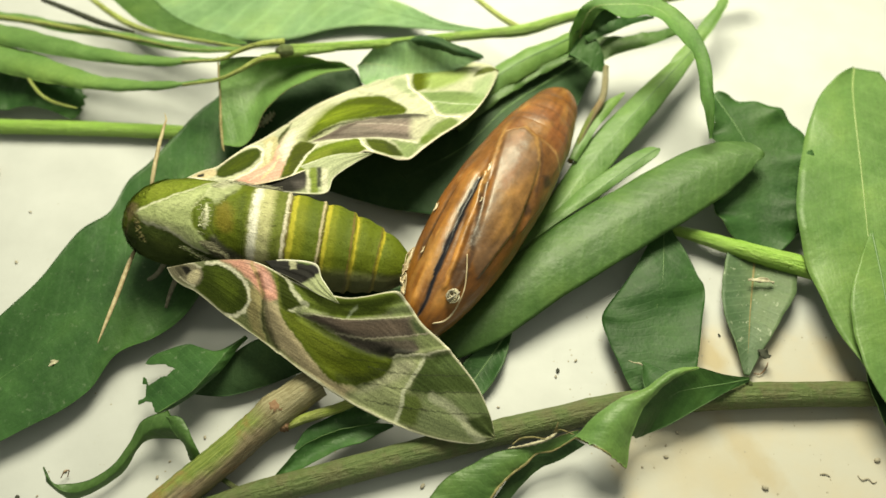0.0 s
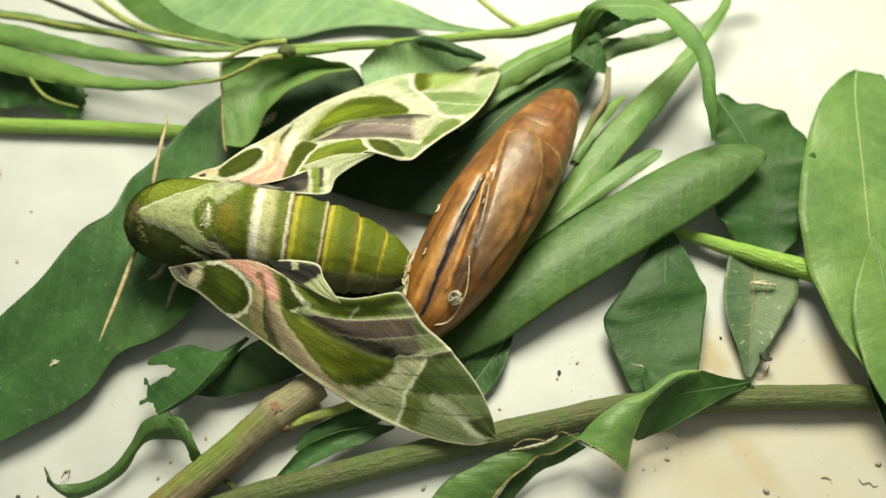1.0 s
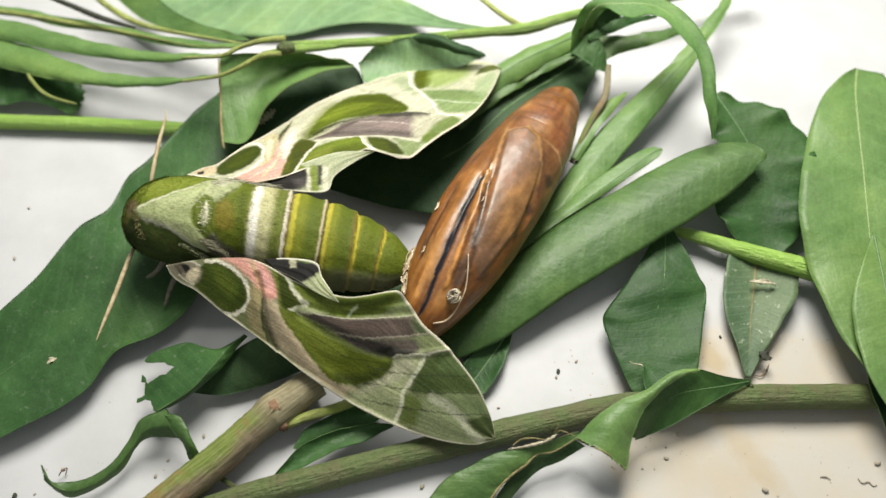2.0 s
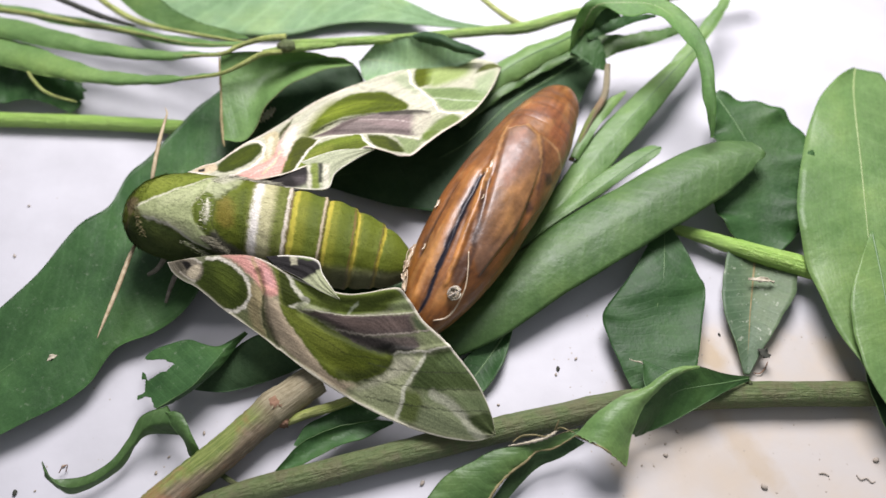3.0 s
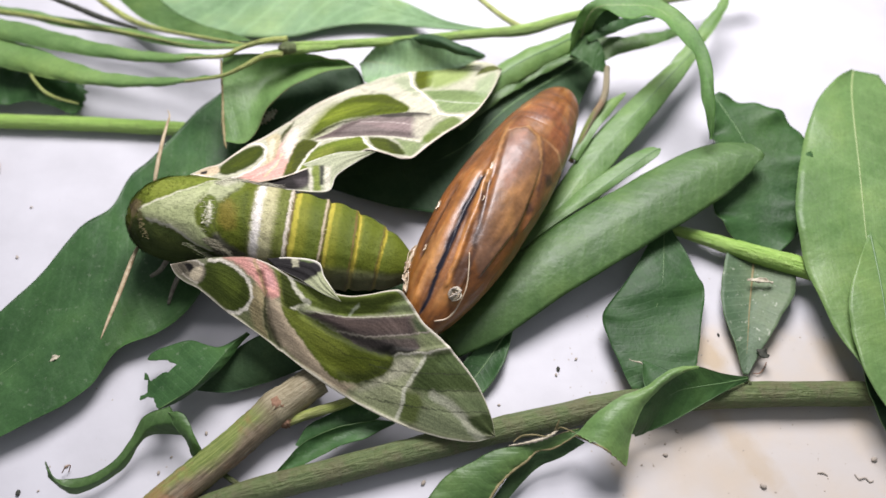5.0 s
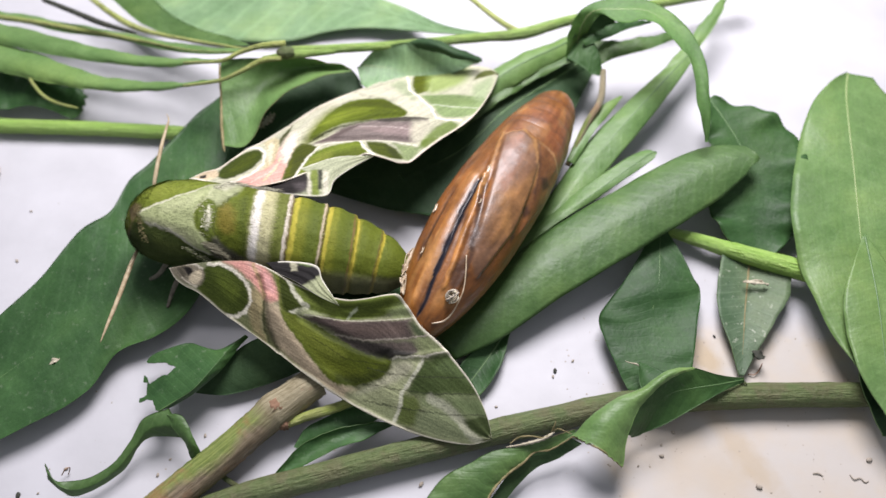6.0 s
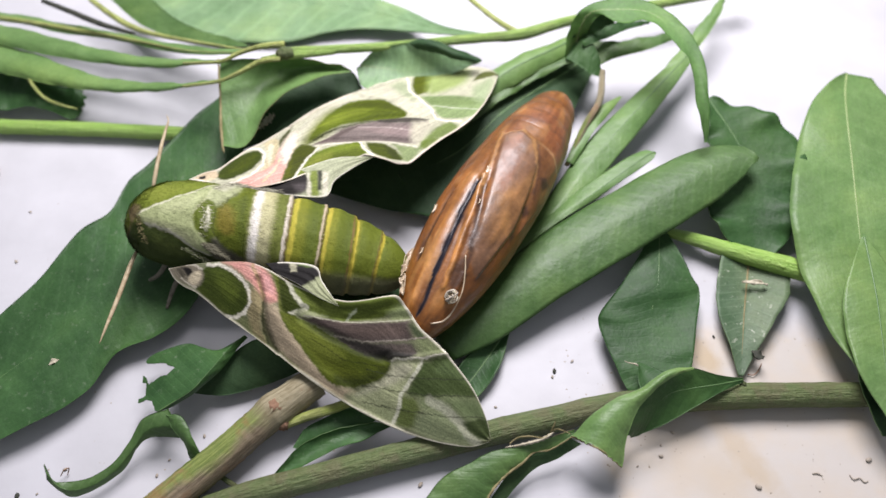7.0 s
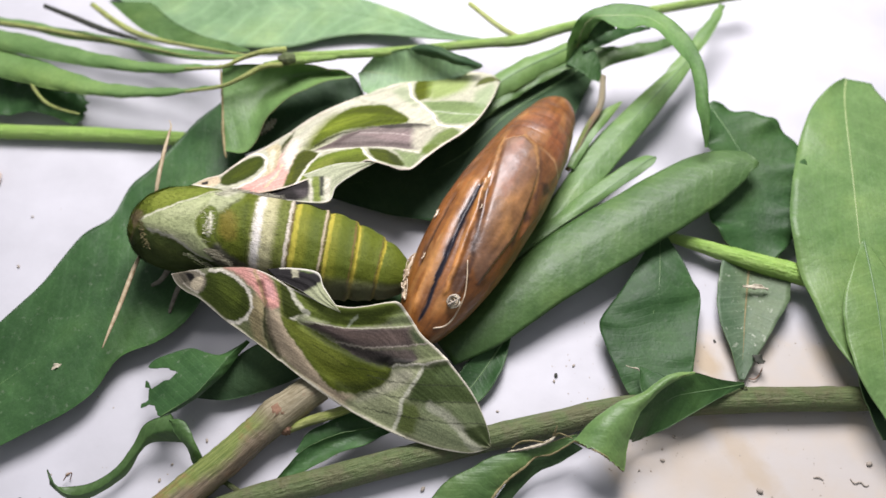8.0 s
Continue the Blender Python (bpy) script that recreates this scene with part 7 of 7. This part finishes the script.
    marks += [("line", (0.0259, 0.0315, 0.00189), 0.03, [(-2.99, 2.13), (-2.65, 2.39), (-2.28, 2.67), (-1.75, 2.88), (-1.19, 2.96)], 0.85)]
    marks += [("line", (0.0302, 0.0383, 0.0022), 0.02, [(-2.46, 3.03), (-1.84, 3.29), (-1.07, 3.19)], 0.6)]
    marks += [("area", (0.0432, 0.0531, 0.00189), 0.05, [(-3.30, 1.03), (-3.20, 1.61), (-3.10, 2.02), (-2.87, 2.14), (-2.64, 1.99), (-2.84, 1.66), (-2.97, 1.30), (-3.08, 1.05)], 1)]
    marks += [("area", (0.0778, 0.09, 0.00473), 0.06, [(-3.28, 1.14), (-3.19, 1.59), (-3.11, 1.68), (-3.14, 1.16)], 0.6)]
    marks += [("area", (0.100, 0.135, 0.012), 0.05, [(-3.00, 1.17), (-2.87, 1.55), (-2.65, 1.86), (-2.35, 2.03), (-1.77, 2.19), (-1.62, 2.04), (-1.56, 1.80), (-1.98, 1.64), (-2.44, 1.43), (-2.78, 1.27)], 1)]
    marks += [("area", (0.138, 0.158, 0.0221), 0.1, [(-2.96, 1.30), (-2.70, 1.69), (-2.30, 1.89), (-2.34, 1.67), (-2.73, 1.39)], 0.7)]
    marks += [("area", (0.0432, 0.0563, 0.00252), 0.1, [(-2.29, 1.78), (-1.76, 1.93), (-1.57, 1.84), (-1.98, 1.64), (-2.27, 1.53)], 0.6)]
    marks += [("line", (0.6, 0.58, 0.48), 0.035, [(-2.59, 2.01), (-2.80, 1.70), (-2.93, 1.41), (-3.04, 1.12)], 0.9)]
    marks += [("area", (0.145, 0.118, 0.108), 0.05, [(-2.75, 2.12), (-2.41, 2.45), (-2.06, 2.73), (-1.56, 2.88), (-0.81, 2.79), (-0.21, 2.83), (-0.35, 2.36), (-0.47, 2.06), (-1.04, 2.17), (-1.65, 2.22), (-2.26, 2.18)], 1)]
    marks += [("area", (0.075, 0.055, 0.05), 0.07, [(-2.71, 2.15), (-2.41, 2.43), (-2.03, 2.71), (-1.69, 2.83), (-2.04, 2.49), (-2.39, 2.21)], 0.8)]
    marks += [("area", (0.24, 0.18, 0.17), 0.12, [(-1.80, 2.67), (-1.05, 2.64), (-0.37, 2.59), (-0.49, 2.28), (-1.17, 2.36)], 0.6)]
    marks += [("area", (0.03, 0.025, 0.022), 0.03, [(-1.69, 2.94), (-1.19, 2.96), (-0.69, 2.95), (-0.21, 2.89), (-0.50, 2.79), (-1.18, 2.81)], 0.95)]
    marks += [("line", (0.42, 0.37, 0.33), 0.018, [(-1.80, 2.69), (-1.18, 2.63), (-0.62, 2.51), (-0.34, 2.42)], 0.7)]
    marks += [("line", (0.09, 0.07, 0.065), 0.014, [(-2.28, 2.36), (-1.54, 2.47), (-0.68, 2.29)], 0.6)]
    marks += [("area", (0.4, 0.39, 0.29), 0.14, [(-0.58, 2.79), (-0.19, 2.80), (-0.25, 2.36), (-0.46, 2.04), (-0.62, 2.24)], 0.8)]
    marks += [("line", (0.58, 0.55, 0.47), 0.022, [(-2.68, 2.07), (-2.26, 2.14), (-1.77, 2.19), (-1.63, 2.16), (-1.04, 2.12), (-0.49, 1.96)], 0.8)]
    marks += [("line", (0.66, 0.64, 0.54), 0.04, [(-1.71, 2.16), (-1.62, 1.96), (-1.41, 1.72)], 0.85)]
    marks += [("area", (0.0454, 0.0594, 0.00283), 0.05, [(-1.58, 2.13), (-1.16, 2.06), (-0.91, 1.82), (-0.76, 1.56), (-0.96, 1.52), (-1.27, 1.69), (-1.49, 1.89)], 1)]
    marks += [("area", (0.0194, 0.0261, 0.00189), 0.08, [(-1.16, 2.01), (-0.91, 1.80), (-0.76, 1.54), (-0.93, 1.53), (-1.08, 1.77)], 0.7)]
    marks += [("area", (0.130, 0.175, 0.065), 0.08, [(-1.01, 2.07), (-0.49, 1.94), (-0.29, 2.06), (-0.57, 1.55), (-0.74, 1.50), (-0.86, 1.79)], 0.9)]
    marks += [("area", (0.0583, 0.0743, 0.00346), 0.05, [(-0.60, 4.54), (-0.44, 4.84), (-0.06, 4.88), (-0.15, 4.43), (-0.23, 3.97), (-0.49, 3.85), (-0.60, 4.18)], 1)]
    marks += [("area", (0.20, 0.265, 0.075), 0.2, [(-0.20, 4.87), (0.45, 4.95), (0.78, 4.80), (0.62, 4.30), (0.12, 3.95), (-0.24, 3.92)], 0.9)]
    marks += [("area", (0.165, 0.225, 0.095), 0.06, [(-0.41, 3.78), (0.21, 3.77), (0.86, 3.70), (1.11, 3.57), (0.85, 3.11), (0.64, 2.95), (0.19, 2.92), (0.02, 3.02), (-0.13, 3.33)], 1)]
    marks += [("area", (0.120, 0.172, 0.060), 0.08, [(-0.36, 3.75), (0.21, 3.71), (0.85, 3.59), (0.71, 3.40), (0.08, 3.41), (-0.18, 3.47)], 0.7)]
    marks += [("line", (0.43, 0.46, 0.351), 0.025, [(-0.18, 3.38), (0.33, 3.30), (0.93, 3.25)], 0.7)]
    marks += [("area", (0.0562, 0.0698, 0.00709), 0.04, [(0.83, 4.33), (0.97, 4.63), (1.26, 4.77), (1.46, 4.59), (1.30, 4.53), (1.03, 4.43)], 0.95)]
    marks += [("area", (0.235, 0.300, 0.160), 0.14, [(0.85, 4.11), (1.29, 4.45), (1.19, 3.86), (1.00, 3.51), (0.79, 3.75)], 0.8)]
    marks += [("area", (0.085, 0.130, 0.020), 0.10, [(-0.05, 2.63), (0.25, 2.80), (0.46, 2.60), (0.28, 2.26), (-0.08, 2.22), (-0.40, 1.92), (-0.36, 2.15)], 0.9)]
    marks += [("area", (0.0864, 0.126, 0.0189), 0.06, [(-0.38, 2.15), (-0.13, 2.25), (0.02, 2.20), (-0.23, 1.94), (-0.36, 1.91)], 0.9)]
    marks += [("line", (0.64, 0.61, 0.53), 0.036, [(-0.73, 4.62), (-0.65, 4.00), (-0.41, 3.64), (-0.16, 3.25), (-0.06, 2.90), (0.19, 2.84), (0.50, 2.82)], 0.9)]
    marks += [("line", (0.3, 0.2, 0.13), 0.022, [(-4.22, 2.18), (-3.34, 3.01), (-2.40, 3.86), (-1.64, 4.36), (-0.57, 4.88)], 0.6)]
    marks += [("area", (0.44, 0.36, 0.24), 0.04, [(-5.18, 1.19), (-5.00, 1.43), (-4.76, 1.47), (-4.66, 1.23), (-4.87, 1.10)], 1)]
    marks += [("area", (0.7, 0.66, 0.58), 0.03, [(-5.37, 1.22), (-5.13, 1.20), (-4.81, 1.09), (-5.10, 1.09)], 0.9)]
    marks += [("area", (0.02, 0.018, 0.016), 0.025, [(-5.06, 1.27), (-4.92, 1.30), (-4.89, 1.19), (-5.03, 1.18)], 1)]
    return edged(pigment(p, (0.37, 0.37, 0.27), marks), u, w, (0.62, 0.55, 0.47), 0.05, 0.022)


def hind_far(xy, u, w):
    marks = [("area", (0.016, 0.014, 0.013), 0.06, [(-3.95, 1.14), (-2.96, 1.29), (-2.77, 1.17), (-2.77, 0.83), (-3.21, 0.67), (-3.91, 0.72)], 1.0),
             ("area", (0.07, 0.06, 0.06), 0.10, [(-3.06, 0.97), (-2.80, 1.02), (-2.74, 0.80), (-2.93, 0.75)], 0.8),
             ("area", (0.14, 0.18, 0.03), 0.04, [(-2.71, 1.32), (-2.57, 1.32), (-2.50, 0.68), (-2.66, 0.68)], 0.95),
             ("area", (0.55, 0.52, 0.42), 0.05, [(-2.45, 1.27), (-2.32, 1.27), (-2.31, 0.67), (-2.43, 0.68)], 0.7), ("area", (0.55, 0.52, 0.42), 0.03, [(-2.77, 1.25), (-2.72, 1.25), (-2.67, 0.68), (-2.74, 0.68)], 0.8), ("area", (0.01, 0.01, 0.01), 0.04, [(-2.56, 1.32), (-2.46, 1.31), (-2.46, 0.84), (-2.53, 0.79)], 0.9)]
    return edged(pigment(rough_pts(xy, 0.03, 7.0, 3), (0.30, 0.32, 0.21), marks), u, w, (0.62, 0.60, 0.52), 0.05, 0.05)


def hind_near(xy, u, w):
    marks = [("area", (0.010, 0.009, 0.009), 0.05, [(-3.99, -0.65), (-2.41, -0.82), (-2.41, -1.24), (-2.59, -1.38), (-3.04, -1.45), (-3.95, -1.03)], 1.0),
             ("area", (0.30, 0.29, 0.20), 0.03, [(-2.98, -0.88), (-2.84, -0.88), (-2.82, -1.13), (-2.94, -1.13)], 0.8),
             ("area", (0.09, 0.14, 0.03), 0.03, [(-2.81, -0.86), (-2.52, -0.89), (-2.53, -1.02), (-2.79, -0.98)], 0.7)]
    return edged(pigment(rough_pts(xy, 0.03, 7.0, 4), (0.25, 0.27, 0.16), marks), u, w, (0.60, 0.58, 0.50), 0.02, 0.10)


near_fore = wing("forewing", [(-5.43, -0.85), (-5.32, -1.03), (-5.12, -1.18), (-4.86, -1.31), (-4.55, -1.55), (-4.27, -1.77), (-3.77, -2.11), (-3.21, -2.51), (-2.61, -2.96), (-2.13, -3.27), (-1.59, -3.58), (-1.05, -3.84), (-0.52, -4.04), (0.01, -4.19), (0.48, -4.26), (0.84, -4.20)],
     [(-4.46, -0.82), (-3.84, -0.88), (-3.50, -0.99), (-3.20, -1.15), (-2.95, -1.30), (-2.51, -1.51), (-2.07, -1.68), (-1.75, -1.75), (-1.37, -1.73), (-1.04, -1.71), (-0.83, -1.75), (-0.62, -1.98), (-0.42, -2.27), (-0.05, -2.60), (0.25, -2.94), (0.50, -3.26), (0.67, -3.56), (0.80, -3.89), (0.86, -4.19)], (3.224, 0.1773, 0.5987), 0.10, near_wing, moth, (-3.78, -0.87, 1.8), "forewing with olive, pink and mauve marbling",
     folds=(([(-3.59, -1.22), (-3.50, -1.67), (-3.43, -2.08), (-3.26, -2.43)], -0.09, 0.12), ([(-3.36, -1.61), (-3.10, -2.15), (-2.56, -2.76), (-1.91, -3.22)], 0.07, 0.22), ([(-2.75, -1.92), (-2.21, -2.25), (-1.67, -2.52), (-1.08, -2.73)], -0.08, 0.14),
            ([(-2.19, -1.72), (-1.43, -1.81), (-0.80, -1.75)], 0.10, 0.16), ([(-2.69, -1.79), (-1.87, -2.03), (-0.63, -2.07)], -0.06, 0.12), ([(-1.05, -2.73), (-0.54, -2.77), (0.07, -2.73)], 0.05, 0.10),
            ([(-4.17, -1.88), (-3.00, -2.72), (-1.91, -3.41), (-0.84, -3.95)], 0.05, 0.10)))
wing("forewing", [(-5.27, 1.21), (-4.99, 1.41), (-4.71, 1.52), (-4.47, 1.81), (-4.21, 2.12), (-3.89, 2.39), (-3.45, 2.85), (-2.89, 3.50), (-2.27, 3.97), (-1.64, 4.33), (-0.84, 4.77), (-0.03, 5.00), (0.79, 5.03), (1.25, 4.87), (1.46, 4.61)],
     [(-4.43, 0.93), (-3.89, 0.86), (-3.44, 0.95), (-3.11, 1.07), (-2.66, 1.32), (-2.21, 1.53), (-1.74, 1.70), (-1.51, 1.72), (-1.14, 1.55), (-0.84, 1.40), (-0.61, 1.46), (-0.31, 1.81), (0.05, 2.20), (0.43, 2.55), (0.76, 2.94), (1.03, 3.42), (1.26, 3.96), (1.46, 4.59)], (2.393, 0.0286, -0.2922), 0.10, far_wing, moth, (-3.98, 1.16, 1.8), "forewing with olive, pink and mauve marbling, bright light painted into its pale tones",
     folds=(([(-2.91, 2.24), (-2.51, 2.39), (-1.90, 2.78), (-1.33, 3.03), (-0.80, 3.08)], -0.08, 0.14), ([(-3.43, 1.65), (-3.17, 2.51), (-2.39, 3.63), (-1.38, 4.36)], 0.06, 0.18), ([(-2.28, 2.27), (-1.54, 2.26), (-0.68, 2.18)], -0.07, 0.12),
            ([(-1.89, 4.05), (-1.09, 3.65), (-0.51, 3.71)], 0.04, 0.12), ([(-3.62, 2.14), (-3.48, 2.54), (-3.34, 2.88)], -0.06, 0.10), ([(-0.25, 3.69), (0.91, 3.61)], -0.03, 0.08), ([(-1.58, 1.76), (-1.03, 1.53), (-0.77, 1.44)], 0.06, 0.14)))
wing("hindwing", [(-3.82, 1.03), (-3.03, 1.33), (-2.22, 1.64), (-1.41, 1.66)], [(-3.69, 0.82), (-3.10, 0.72), (-2.37, 0.67), (-2.19, 1.06), (-1.79, 1.40), (-1.40, 1.65)],
     (1.93, 0.0, 0.0), 0.04, hind_far, moth, (-3.99, 1.09, 1.7), "grey and green hindwing with a pale edge", 90, 40)
wing("hindwing", [(-3.24, -1.12), (-2.83, -1.35), (-2.39, -1.66), (-1.99, -1.87)], [(-3.46, -0.90), (-2.98, -0.89), (-2.46, -1.00), (-2.32, -1.32), (-2.06, -1.74), (-1.97, -1.88)],
     (1.98, 0.0, 0.0), 0.03, hind_near, moth, (-3.83, -0.72, 1.66), "dark hindwing with a pale edge", 90, 40)

def motions():
    """The moth breathes and shifts its stance by fractions of a millimetre; its near forewing sinks a little at the end."""
    x, y, z = (c * CM for c in moth["base"])
    walk(moth, [(t, pose(x + dx * 0.001, y + dy * 0.001, z + dz * 0.001, rx, ry, rz)) for t, dx, dy, dz, rx, ry, rz in STANCE])
    bx, by, bz = ((a - b) * CM for a, b in zip(near_fore["base"], moth["base"]))
    walk(near_fore, [(t, pose(bx, by, bz, 0, 0, rz)) for t, rz in ((0, 0), (6.0, 0), (6.5, 0), (7.0, -0.25), (7.5, -0.35), (8.0, -0.4))])


STANCE = [
    (0, -0.05, -0.14, 0.19, -0.26, 0.39, 0.23), (0.5, -0.06, -0.11, 0.19, -0.29, 0.41, 0.25), (1.0, -0.01, -0.10, 0.33, -0.34, 0.34, 0.23), (1.5, -0.01, -0.28, 0.34, -0.42, 0.19, 0.17),
    (3.0, 0.04, -0.14, 0.24, -0.23, 0.12, 0.14), (3.5, 0, 0, 0, 0, 0, 0), (4.0, -0.01, 0.12, -0.27, 0.10, 0.14, -0.10), (4.5, 0.01, -0.01, -0.09, -0.05, -0.13, -0.02),
    (6.0, 0, 0.02, -0.30, 0.35, 0.23, -0.11), (6.5, 0.03, 0.02, -0.26, 0.21, 0.14, -0.09), (7.0, 0.11, -0.17, -0.19, 0.31, 0.23, -0.18), (7.5, 0.11, -0.23, -0.24, 0.55, 0.03, -0.37), (8.0, 0.09, -0.16, -0.34, 0.52, -0.04, -0.44)]
motions()
